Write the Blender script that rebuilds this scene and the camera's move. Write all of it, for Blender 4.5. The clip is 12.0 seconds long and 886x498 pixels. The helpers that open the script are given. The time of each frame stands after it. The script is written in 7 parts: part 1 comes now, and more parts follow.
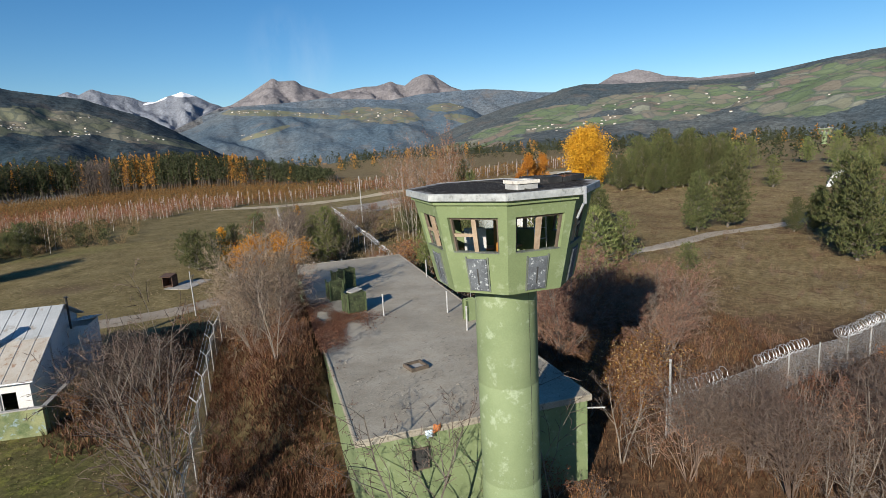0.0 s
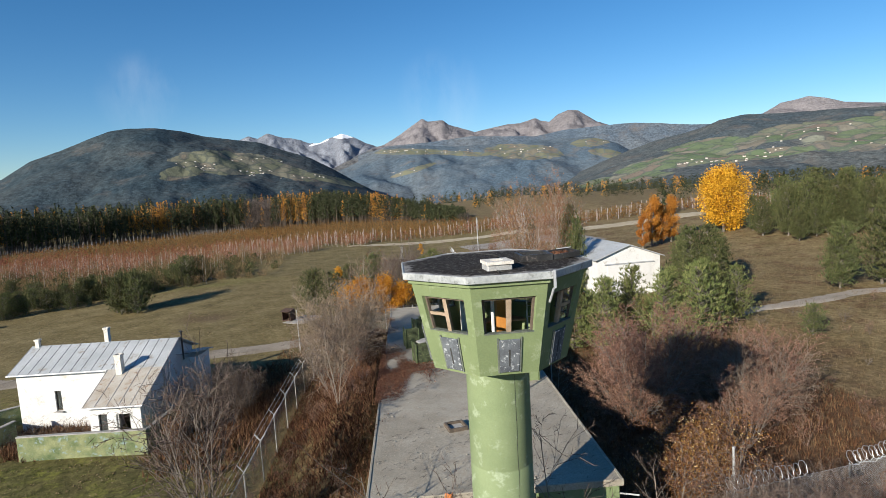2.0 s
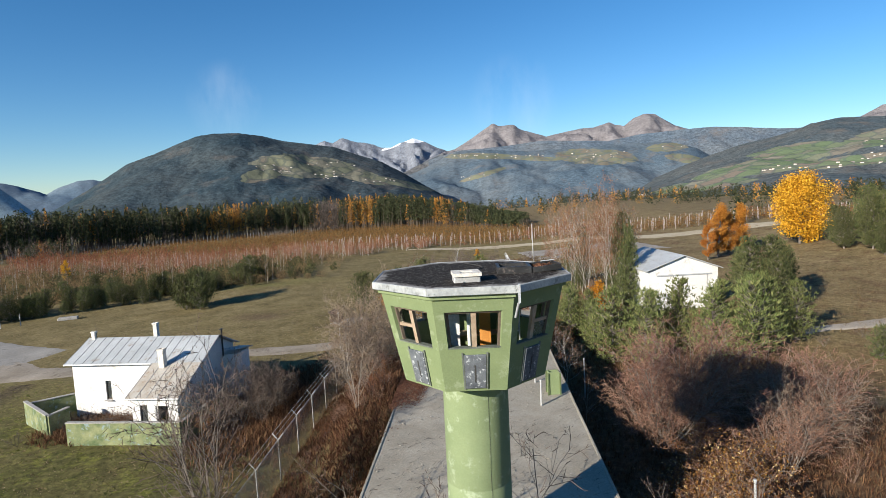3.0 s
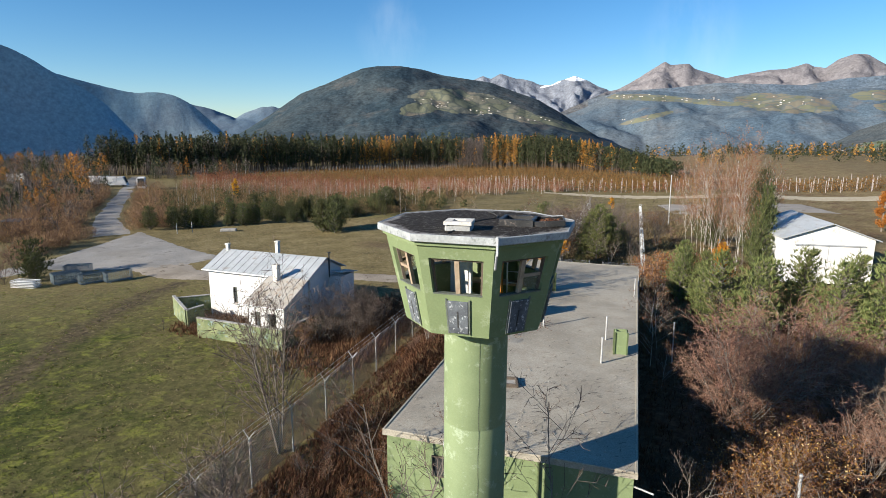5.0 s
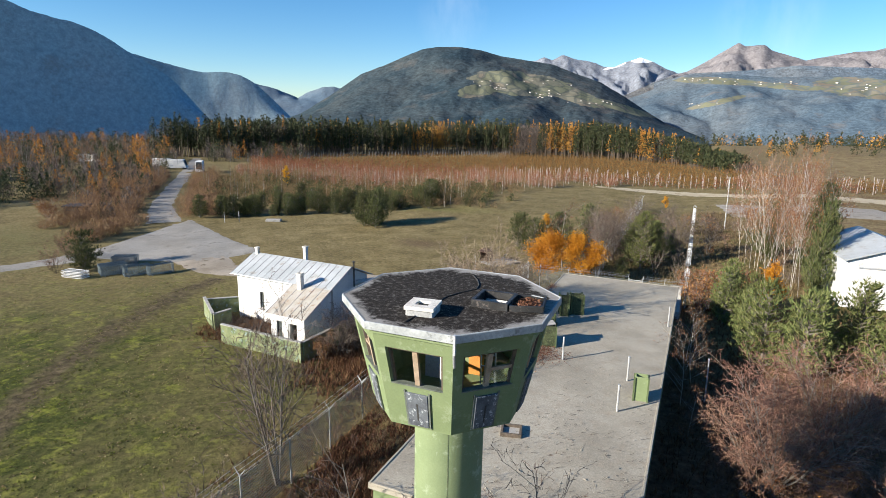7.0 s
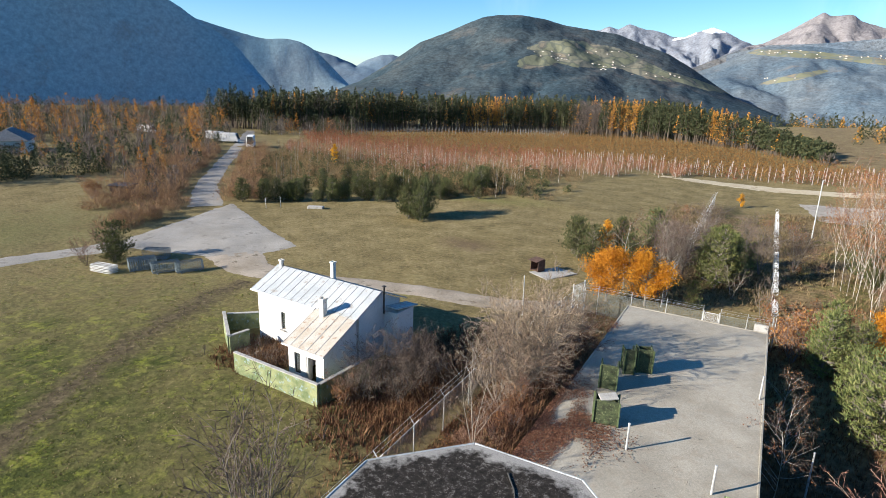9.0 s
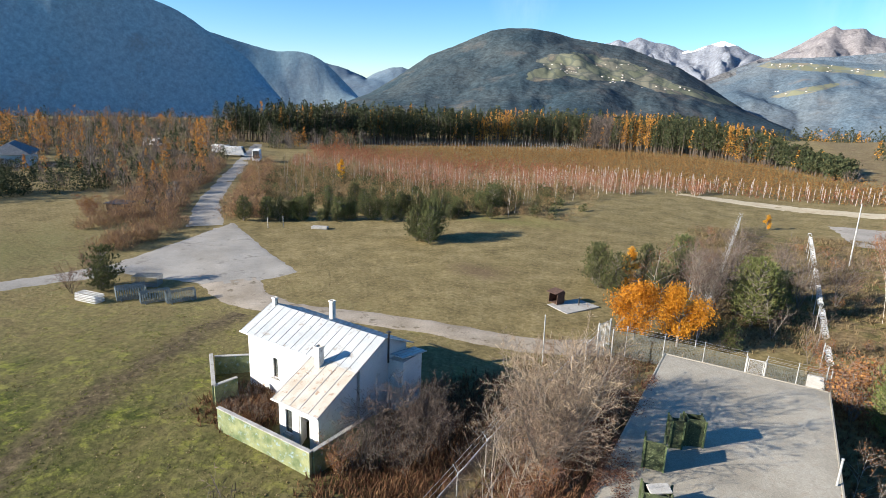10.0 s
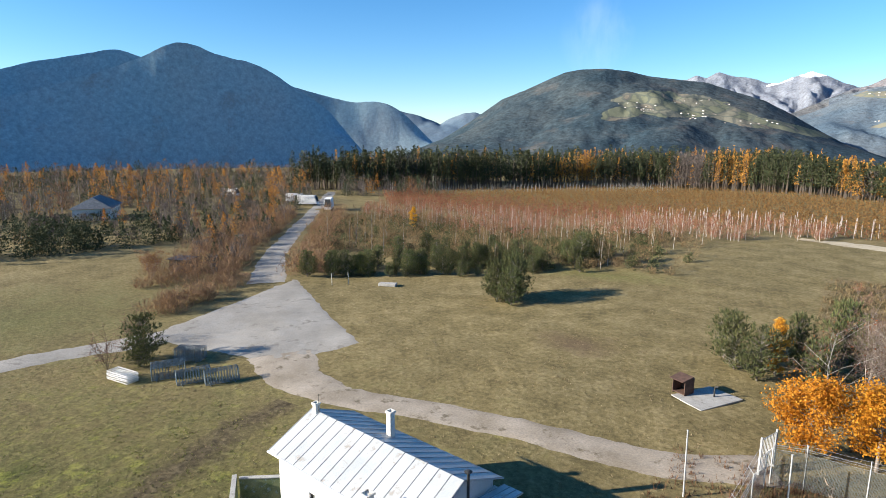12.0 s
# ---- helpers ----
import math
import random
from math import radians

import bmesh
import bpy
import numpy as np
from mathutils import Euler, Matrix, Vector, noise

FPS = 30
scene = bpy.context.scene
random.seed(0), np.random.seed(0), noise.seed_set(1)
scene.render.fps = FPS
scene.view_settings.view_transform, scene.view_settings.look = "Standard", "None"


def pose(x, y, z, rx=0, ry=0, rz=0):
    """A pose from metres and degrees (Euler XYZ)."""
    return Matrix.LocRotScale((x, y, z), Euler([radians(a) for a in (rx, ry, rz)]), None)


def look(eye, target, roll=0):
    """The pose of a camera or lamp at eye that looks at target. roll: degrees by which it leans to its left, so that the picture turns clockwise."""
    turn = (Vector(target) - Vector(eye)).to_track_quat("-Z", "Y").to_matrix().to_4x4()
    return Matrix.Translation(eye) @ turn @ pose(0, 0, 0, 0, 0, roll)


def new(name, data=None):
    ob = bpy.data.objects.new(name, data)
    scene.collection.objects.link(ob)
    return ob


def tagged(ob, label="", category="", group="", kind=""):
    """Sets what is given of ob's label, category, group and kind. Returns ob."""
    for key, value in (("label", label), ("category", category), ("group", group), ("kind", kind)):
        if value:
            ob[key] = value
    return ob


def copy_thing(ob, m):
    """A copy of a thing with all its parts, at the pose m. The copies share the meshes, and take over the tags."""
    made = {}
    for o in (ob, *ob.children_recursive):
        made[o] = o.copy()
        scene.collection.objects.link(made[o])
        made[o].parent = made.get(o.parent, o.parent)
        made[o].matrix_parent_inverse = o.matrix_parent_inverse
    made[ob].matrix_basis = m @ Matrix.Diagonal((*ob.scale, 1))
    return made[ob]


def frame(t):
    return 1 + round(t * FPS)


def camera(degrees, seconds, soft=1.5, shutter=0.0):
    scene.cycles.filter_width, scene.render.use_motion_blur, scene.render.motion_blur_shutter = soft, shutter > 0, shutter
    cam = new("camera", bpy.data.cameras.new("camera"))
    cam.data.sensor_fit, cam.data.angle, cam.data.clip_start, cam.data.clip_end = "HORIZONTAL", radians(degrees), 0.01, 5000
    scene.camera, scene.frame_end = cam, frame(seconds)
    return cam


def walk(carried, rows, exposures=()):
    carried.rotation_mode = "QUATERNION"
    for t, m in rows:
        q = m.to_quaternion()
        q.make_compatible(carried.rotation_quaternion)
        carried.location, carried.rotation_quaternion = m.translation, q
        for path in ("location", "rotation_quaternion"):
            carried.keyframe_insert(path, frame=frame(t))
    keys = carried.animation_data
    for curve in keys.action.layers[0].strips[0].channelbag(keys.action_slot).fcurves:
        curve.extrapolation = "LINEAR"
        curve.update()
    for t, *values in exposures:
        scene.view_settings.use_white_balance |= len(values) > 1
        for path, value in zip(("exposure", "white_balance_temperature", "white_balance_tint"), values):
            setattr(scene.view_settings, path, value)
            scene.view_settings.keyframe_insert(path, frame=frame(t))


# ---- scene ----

# ======================= camera and walk =======================
cam = camera(75.09, 12.0, 0.85)
PATH = [
    (0, look((-6.579, -14.259, 13.232), (-3.440, -4.942, 11.402), -3.07)),
    (0.5, look((-5.844, -14.631, 13.532), (-2.985, -5.142, 12.195), -3.32)),
    (1, look((-4.972, -15.150, 13.789), (-2.783, -5.463, 12.622), -3.06)),
    (1.5, look((-3.888, -15.389, 13.987), (-2.388, -5.571, 12.826), -3.28)),
    (2, look((-2.574, -15.184, 14.095), (-1.741, -5.279, 12.997), -3.39)),
    (2.5, look((-1.358, -14.971, 14.135), (-0.973, -5.028, 13.140), -2.96)),
    (3, look((-0.167, -14.877, 14.066), (-0.510, -4.929, 13.107), -2.78)),
    (3.5, look((0.890, -14.805, 13.983), (-0.215, -4.925, 12.900), -2.58)),
    (5.5, look((4.024, -14.339, 14.483), (0.719, -5.131, 12.408), 0.55)),
    (6, look((4.471, -13.851, 14.957), (0.800, -4.777, 12.912), 0.55)),
    (6.5, look((4.759, -13.095, 15.515), (1.094, -4.031, 13.409), 1.03)),
    (8.5, look((3.693, -8.174, 17.904), (-0.353, 0.544, 15.142), 2.02)),
    (9, look((2.600, -6.060, 18.270), (-1.829, 2.471, 15.528), 2.04)),
    (9.5, look((1.398, -4.020, 18.575), (-3.147, 4.475, 15.897), 2.07)),
    (10, look((0.140, -2.069, 18.711), (-4.445, 6.442, 16.153), 2.18)),
    (10.5, look((-1.299, -0.083, 18.619), (-5.941, 8.438, 16.204), 2.38)),
    (11, look((-2.886, 2.194, 18.469), (-7.775, 10.616, 16.195), 1.60)),
    (11.5, look((-4.363, 4.341, 18.340), (-9.674, 12.541, 16.208), 0.64)),
    (12, look((-5.791, 6.362, 18.320), (-11.550, 14.319, 16.447), 0.12)),
]
walk(cam, PATH, [(0, 0.50), (1.5, 0.56), (2.5, 0.72), (5.5, 0.95), (8.5, 1.27), (12, 1.37)])

# ======================= world, sun, exposure =======================
SUN_AZ, SUN_EL = 224.0, 21.0          # compass bearing from +y towards +x, and height, degrees
world = bpy.data.worlds.new("daylight")
scene.world = world
world.use_nodes = True
wn = world.node_tree
sky = wn.nodes.new("ShaderNodeTexSky")
sky.sky_type, sky.sun_disc = "NISHITA", False
sky.sun_elevation, sky.sun_rotation = radians(SUN_EL), radians(SUN_AZ)
sky.altitude, sky.air_density, sky.dust_density, sky.ozone_density = 800, 1.0, 0.08, 4.0
wn.nodes["Background"].inputs["Strength"].default_value = 0.080
deep = wn.nodes.new("ShaderNodeHueSaturation")
deep.inputs["Saturation"].default_value = 1.22
wn.links.new(sky.outputs[0], deep.inputs["Color"])
way = wn.nodes.new("ShaderNodeTexCoord").outputs["Generated"]
stretch = wn.nodes.new("ShaderNodeMapping")
stretch.inputs["Scale"].default_value = (9.0, 9.0, 3.2)
wn.links.new(way, stretch.inputs["Vector"])
fleece = wn.nodes.new("ShaderNodeTexNoise")
fleece.inputs["Scale"].default_value, fleece.inputs["Detail"].default_value, fleece.inputs["Roughness"].default_value = 1.6, 7, 0.6
wn.links.new(stretch.outputs[0], fleece.inputs["Vector"])
thin = wn.nodes.new("ShaderNodeMapRange")
thin.inputs["From Min"].default_value, thin.inputs["From Max"].default_value, thin.inputs["To Max"].default_value = 0.42, 0.74, 0.15
wn.links.new(fleece.outputs[0], thin.inputs["Value"])
veil = wn.nodes.new("ShaderNodeMix")
veil.data_type = "RGBA"
veil.inputs[7].default_value = (7.0, 7.6, 8.2, 1)
spot = None
for bearing, height, width in ((-21.3, 9.2, 0.9975), (5.6, 8.6, 0.9965)):
    near_wisp = wn.nodes.new("ShaderNodeVectorMath")
    near_wisp.operation = "DOT_PRODUCT"
    near_wisp.inputs[1].default_value = (math.sin(radians(bearing)) * math.cos(radians(height)), math.cos(radians(bearing)) * math.cos(radians(height)), math.sin(radians(height)))
    wn.links.new(way, near_wisp.inputs[0])
    fade = wn.nodes.new("ShaderNodeMapRange")
    fade.interpolation_type = "SMOOTHSTEP"
    fade.inputs["From Min"].default_value, fade.inputs["From Max"].default_value = width, 0.9999
    wn.links.new(near_wisp.outputs["Value"], fade.inputs["Value"])
    if spot is None:
        spot = fade.outputs[0]
    else:
        both = wn.nodes.new("ShaderNodeMath")
        both.operation = "ADD"
        wn.links.new(spot, both.inputs[0])
        wn.links.new(fade.outputs[0], both.inputs[1])
        spot = both.outputs[0]
faint = wn.nodes.new("ShaderNodeMath")
faint.operation = "MULTIPLY"
wn.links.new(thin.outputs[0], faint.inputs[0])
wn.links.new(spot, faint.inputs[1])
wn.links.new(faint.outputs[0], veil.inputs[0])
wn.links.new(deep.outputs[0], veil.inputs[6])
wn.links.new(veil.outputs[2], wn.nodes["Background"].inputs["Color"])
sun_data = bpy.data.lights.new("sun", "SUN")
sun_data.energy, sun_data.angle, sun_data.color = 5.0, radians(0.53), (1.0, 0.915, 0.79)
sun = new("sun", sun_data)
sd = Vector((math.sin(radians(SUN_AZ)) * math.cos(radians(SUN_EL)), math.cos(radians(SUN_AZ)) * math.cos(radians(SUN_EL)), math.sin(radians(SUN_EL))))
sun.matrix_world = look(sd * 100, (0, 0, 0))


# ======================= material tools =======================
def nodes_of(name):
    m = bpy.data.materials.new(name)
    m.use_nodes = True
    t = m.node_tree
    return m, t, t.nodes["Principled BSDF"]


def ramp(t, fac, stops):
    r = t.nodes.new("ShaderNodeValToRGB")
    e = r.color_ramp.elements
    while len(e) < len(stops):
        e.new(0.5)
    for el, (p, c) in zip(e, stops):
        el.position, el.color = p, (*c, 1)
    t.links.new(fac, r.inputs[0])
    return r.outputs[0]


def noise_of(t, vec, scale, detail=6, rough=0.6):
    n = t.nodes.new("ShaderNodeTexNoise")
    n.inputs["Scale"].default_value, n.inputs["Detail"].default_value, n.inputs["Roughness"].default_value = scale, detail, rough
    if vec is not None:
        t.links.new(vec, n.inputs["Vector"])
    return n.outputs[0]


def mix(t, fac, a, b, kind="MIX"):
    m = t.nodes.new("ShaderNodeMix")
    m.data_type, m.blend_type = "RGBA", kind
    for sock, v in ((m.inputs[0], fac), (m.inputs[6], a), (m.inputs[7], b)):
        if isinstance(v, (int, float)):
            sock.default_value = v
        elif isinstance(v, tuple):
            sock.default_value = (*v, 1)
        else:
            t.links.new(v, sock)
    return m.outputs[2]


def maths(t, op, a, b=0.0, clamp=False):
    m = t.nodes.new("ShaderNodeMath")
    m.operation, m.use_clamp = op, clamp
    for sock, v in zip(m.inputs, (a, b)):
        if isinstance(v, (int, float)):
            sock.default_value = v
        else:
            t.links.new(v, sock)
    return m.outputs[0]


def bump(t, bsdf, height, strength, distance):
    b = t.nodes.new("ShaderNodeBump")
    b.inputs["Strength"].default_value, b.inputs["Distance"].default_value = strength, distance
    t.links.new(height, b.inputs["Height"])
    t.links.new(b.outputs[0], bsdf.inputs["Normal"])


def surface(name, a, b, c=None, scale=3.0, fine=30.0, rough=0.85, metal=0.0, relief=0.3, depth=0.004, vary=0.0, grit=0.35):
    """A worn surface: two tones by a broad noise, a third in small patches, fine grain and relief."""
    m, t, p = nodes_of(name)
    pos = t.nodes.new("ShaderNodeNewGeometry").outputs["Position"]
    broad, grain = noise_of(t, pos, scale), noise_of(t, pos, fine, 4)
    col = mix(t, ramp(t, broad, [(0.35, (0, 0, 0)), (0.65, (1, 1, 1))]), a, b)
    if c:
        patch = ramp(t, noise_of(t, pos, scale * 2.7, 8, 0.7), [(0.56, (0, 0, 0)), (0.64, (1, 1, 1))])
        col = mix(t, patch, col, c)
    col = mix(t, grit, col, ramp(t, grain, [(0.3, (0.25, 0.25, 0.25)), (0.7, (0.85, 0.85, 0.85))]), "OVERLAY")
    if vary:
        rnd = t.nodes.new("ShaderNodeObjectInfo").outputs["Random"]
        hsv = t.nodes.new("ShaderNodeHueSaturation")
        t.links.new(col, hsv.inputs["Color"])
        t.links.new(maths(t, "ADD", maths(t, "MULTIPLY", rnd, 2 * vary), 1 - vary), hsv.inputs["Value"])
        col = hsv.outputs[0]
    t.links.new(col, p.inputs["Base Color"])
    p.inputs["Roughness"].default_value, p.inputs["Metallic"].default_value = rough, metal
    bump(t, p, grain, relief, depth)
    return m


def foliage(name, stops, rough=0.8, vary=0.25, through_light=0.25):
    """Leaves or needles: colour by clump, with light passing through."""
    m, t, p = nodes_of(name)
    isl = t.nodes.new("ShaderNodeNewGeometry").outputs["Random Per Island"]
    rnd = t.nodes.new("ShaderNodeObjectInfo").outputs["Random"]
    col = ramp(t, isl, stops)
    hsv = t.nodes.new("ShaderNodeHueSaturation")
    t.links.new(col, hsv.inputs["Color"])
    t.links.new(maths(t, "ADD", maths(t, "MULTIPLY", rnd, 2 * vary), 1 - vary), hsv.inputs["Value"])
    t.links.new(maths(t, "ADD", maths(t, "MULTIPLY", rnd, 0.02), 0.49), hsv.inputs["Hue"])
    t.links.new(hsv.outputs[0], p.inputs["Base Color"])
    p.inputs["Roughness"].default_value = rough
    p.inputs["Specular IOR Level"].default_value = 0.2
    if through_light:
        tr = t.nodes.new("ShaderNodeBsdfTranslucent")
        t.links.new(hsv.outputs[0], tr.inputs["Color"])
        ms = t.nodes.new("ShaderNodeMixShader")
        ms.inputs[0].default_value = through_light
        t.links.new(p.outputs[0], ms.inputs[1])
        t.links.new(tr.outputs[0], ms.inputs[2])
        t.links.new(ms.outputs[0], t.nodes["Material Output"].inputs["Surface"])
    return m


# ======================= mesh tools =======================
class Acc:
    """Gathers vertices and faces of one mesh."""
    def __init__(self):
        self.v, self.f = [], []

    def face(self, *pts):
        n = len(self.v)
        self.v += [tuple(p) for p in pts]
        self.f.append(tuple(range(n, n + len(pts))))

    def tube(self, p0, p1, r0, r1, n=3):
        p0, p1 = Vector(p0), Vector(p1)
        d = (p1 - p0)
        if d.length < 1e-6:
            return
        x = d.orthogonal().normalized()
        y = d.cross(x).normalized()
        b = len(self.v)
        ring = [(math.cos(2 * math.pi * k / n), math.sin(2 * math.pi * k / n)) for k in range(n)]
        self.v += [tuple(p0 + x * (r0 * c) + y * (r0 * s)) for c, s in ring]
        if r1 <= 0:
            self.v.append(tuple(p1))
            self.f += [(b + k, b + (k + 1) % n, b + n) for k in range(n)]
        else:
            self.v += [tuple(p1 + x * (r1 * c) + y * (r1 * s)) for c, s in ring]
            self.f += [(b + k, b + (k + 1) % n, b + n + (k + 1) % n, b + n + k) for k in range(n)]

    def bar(self, p0, p1, r0, r1, n=8):
        """A tube with closed ends."""
        b = len(self.v)
        self.tube(p0, p1, r0, r1, n)
        self.f += [tuple(range(b + n - 1, b - 1, -1)), tuple(range(b + n, b + 2 * n))]

    def box(self, c, s, m=None):
        b = len(self.v)
        for z in (-1, 1):
            for x, y in ((-1, -1), (1, -1), (1, 1), (-1, 1)):
                p = Vector((c[0] + x * s[0] / 2, c[1] + y * s[1] / 2, c[2] + z * s[2] / 2))
                self.v.append(tuple(m @ p if m else p))
        self.f += [tuple(b + k for k in q) for q in ((3, 2, 1, 0), (4, 5, 6, 7), (0, 1, 5, 4), (1, 2, 6, 5), (2, 3, 7, 6), (3, 0, 4, 7))]

    def prism(self, pts, z0, z1):
        """A closed block over a flat outline, counter-clockwise seen from above."""
        n, b = len(pts), len(self.v)
        self.v += [(x, y, z0) for x, y in pts] + [(x, y, z1) for x, y in pts]
        self.f += [tuple(range(b + n - 1, b - 1, -1)), tuple(range(b + n, b + 2 * n))]
        self.f += [(b + k, b + (k + 1) % n, b + n + (k + 1) % n, b + n + k) for k in range(n)]

    def hexa(self, lo, hi):
        """A block between two quads with matching corners."""
        b = len(self.v)
        self.v += [tuple(p) for p in lo] + [tuple(p) for p in hi]
        self.f += [tuple(b + k for k in q) for q in ((3, 2, 1, 0), (4, 5, 6, 7), (0, 1, 5, 4), (1, 2, 6, 5), (2, 3, 7, 6), (3, 0, 4, 7))]

    def mesh(self, name, material, smooth=False):
        me = bpy.data.meshes.new(name)
        me.from_pydata(self.v, [], self.f)
        me.materials.append(material)
        if smooth:
            me.polygons.foreach_set("use_smooth", [True] * len(me.polygons))
        me.update()
        return me


def soften(me, width=0.015, segments=1):
    """Rounds the edges of a mesh."""
    bm = bmesh.new()
    bm.from_mesh(me)
    bmesh.ops.remove_doubles(bm, verts=bm.verts, dist=1e-4)
    sharp = [e for e in bm.edges if len(e.link_faces) == 2 and e.calc_face_angle(0) > 0.5]
    bmesh.ops.bevel(bm, geom=sharp, offset=width, segments=segments, profile=0.5, affect="EDGES", clamp_overlap=True)
    bmesh.ops.recalc_face_normals(bm, faces=bm.faces)
    bm.to_mesh(me)
    bm.free()
    return me


def part(name, acc, material, parent, label="", bevel=0.0, smooth=False):
    me = acc.mesh(name, material, smooth) if isinstance(acc, Acc) else acc
    if bevel:
        soften(me, bevel)
    ob = new(name, me)
    ob.parent = parent
    if label:
        tagged(ob, label)
    return ob


def thing(name, label, category, at=None, group="", kind=""):
    """An Empty at the base of a thing, which parents its parts."""
    ob = new(name)
    ob.empty_display_size = 0.2
    if at is not None:
        ob.matrix_basis = at
    return tagged(ob, label, category, group, kind)


def single(name, acc, material, label, category, at=None, group="", kind="", bevel=0.0, smooth=False):
    me = acc.mesh(name, material, smooth) if isinstance(acc, Acc) else acc
    if bevel:
        soften(me, bevel)
    ob = new(name, me)
    if at is not None:
        ob.matrix_basis = at
    return tagged(ob, label, category, group, kind)


def ss(a, b, x):
    k = min(1.0, max(0.0, (x - a) / (b - a)))
    return k * k * (3 - 2 * k)


def gz(x, y):
    """Height of the ground."""
    z = -1.0 + 1.35 * ss(-62, -18, x) + 0.85 * ss(3, 20, x) + 1.0 * ss(17, 28, x) * ss(10, 34, y) + 2.4 * ss(38, 75, x) * ss(30, 75, y)
    z += 3.42 * ss(-9.2, -5.0, x) * (1 - ss(-3.8, -2.4, x)) * ss(8, 15, y) * (1 - ss(26, 33, y))     # earth banked against the bunker
    r = math.hypot(x, y)
    if r < 300:
        z += 0.12 * noise.noise((x * 0.15, y * 0.15, 0)) + 0.05 * noise.noise((x * 0.6, y * 0.6, 3))
    return z - 25 * ss(330, 900, r) - 60 * ss(900, 1800, r)


# ======================= materials =======================
M_GREEN = surface("green_paint", (0.152, 0.200, 0.092), (0.182, 0.232, 0.110), (0.235, 0.285, 0.165), 1.1, 25, 0.8, relief=0.08, depth=0.003, grit=0.14)
M_GREEN_DARK = surface("dark_green_paint", (0.06, 0.085, 0.032), (0.10, 0.13, 0.055), (0.04, 0.05, 0.02), 3, 30, 0.8)
M_CONCRETE = surface("grey_concrete", (0.27, 0.26, 0.24), (0.36, 0.35, 0.325), (0.2, 0.19, 0.17), 1.2, 22, 0.9, relief=0.4)


def pad_material():
    """Weathered roof concrete: fine grit, broad damp stains, dark specks of moss."""
    m, t, p = nodes_of("gravelly_roof_concrete")
    pos = t.nodes.new("ShaderNodeNewGeometry").outputs["Position"]
    broad, mid, grit, speck = noise_of(t, pos, 0.35, 5, 0.6), noise_of(t, pos, 1.8, 8, 0.75), noise_of(t, pos, 16, 6, 0.85), noise_of(t, pos, 7, 4, 0.7)
    col = mix(t, ramp(t, broad, [(0.36, (0, 0, 0)), (0.62, (1, 1, 1))]), (0.275, 0.25, 0.20), (0.375, 0.345, 0.282))
    col = mix(t, ramp(t, mid, [(0.50, (0, 0, 0)), (0.68, (0.7, 0.7, 0.7))]), col, (0.29, 0.245, 0.19))
    col = mix(t, ramp(t, speck, [(0.66, (0, 0, 0)), (0.74, (0.8, 0.8, 0.8))]), col, (0.13, 0.11, 0.085))
    col = mix(t, 0.6, col, ramp(t, grit, [(0.3, (0.2, 0.2, 0.2)), (0.7, (0.8, 0.8, 0.8))]), "OVERLAY")
    t.links.new(col, p.inputs["Base Color"])
    p.inputs["Roughness"].default_value = 0.95
    p.inputs["Specular IOR Level"].default_value = 0.2
    bump(t, p, grit, 0.6, 0.012)
    return m


M_PAD = pad_material()
M_EDGE = surface("pale_flashing", (0.29, 0.295, 0.29), (0.42, 0.425, 0.415), (0.22, 0.22, 0.21), 2.5, 30, 0.65, relief=0.2)
M_FLASH = surface("weathered_zinc_flashing", (0.25, 0.27, 0.275), (0.37, 0.39, 0.39), (0.17, 0.18, 0.175), 1.6, 12, 0.6, relief=0.05)
M_STEEL = surface("galvanised_steel", (0.42, 0.44, 0.46), (0.52, 0.54, 0.56), None, 2, 40, 0.5, 0.4)
M_SHUTTER = surface("weathered_grey_board", (0.060, 0.068, 0.080), (0.125, 0.14, 0.155), (0.42, 0.45, 0.47), 3.2, 40, 0.85)
M_RAIL = surface("dull_rail_steel", (0.085, 0.10, 0.085), (0.15, 0.17, 0.14), (0.22, 0.23, 0.21), 3.0, 40, 0.75)
M_WOODPALE = surface("pale_window_wood", (0.27, 0.20, 0.135), (0.38, 0.295, 0.21), None, 4, 60, 0.7)
M_WHITE = surface("white_render", (0.58, 0.58, 0.565), (0.65, 0.65, 0.635), (0.47, 0.455, 0.42), 0.5, 18, 0.9, relief=0.2)
M_TIN = surface("pale_tin_roof", (0.37, 0.39, 0.395), (0.47, 0.49, 0.495), (0.30, 0.275, 0.24), 0.6, 30, 0.5, 0.15, relief=0.1)
M_TINRUST = surface("rust_stained_tin_roof", (0.37, 0.32, 0.255), (0.46, 0.44, 0.395), (0.27, 0.175, 0.115), 1.1, 25, 0.6, 0.1, relief=0.1)
M_CAMO = surface("camouflage_painted_concrete", (0.075, 0.11, 0.045), (0.235, 0.25, 0.125), (0.20, 0.27, 0.275), 1.3, 25, 0.9, relief=0.4)
M_BARK = surface("grey_brown_bark", (0.11, 0.092, 0.075), (0.19, 0.165, 0.14), None, 3, 30, 0.95, vary=0.3)
M_BIRCHBARK = surface("birch_bark", (0.36, 0.33, 0.29), (0.48, 0.45, 0.40), (0.10, 0.09, 0.08), 4, 30, 0.9)
M_DARK = surface("dark_interior", (0.03, 0.03, 0.03), (0.05, 0.05, 0.045), None, 2, 20, 0.9)
M_ASPHALT = surface("worn_asphalt", (0.205, 0.19, 0.165), (0.275, 0.258, 0.23), (0.165, 0.15, 0.128), 0.22, 8, 0.95, relief=0.3)
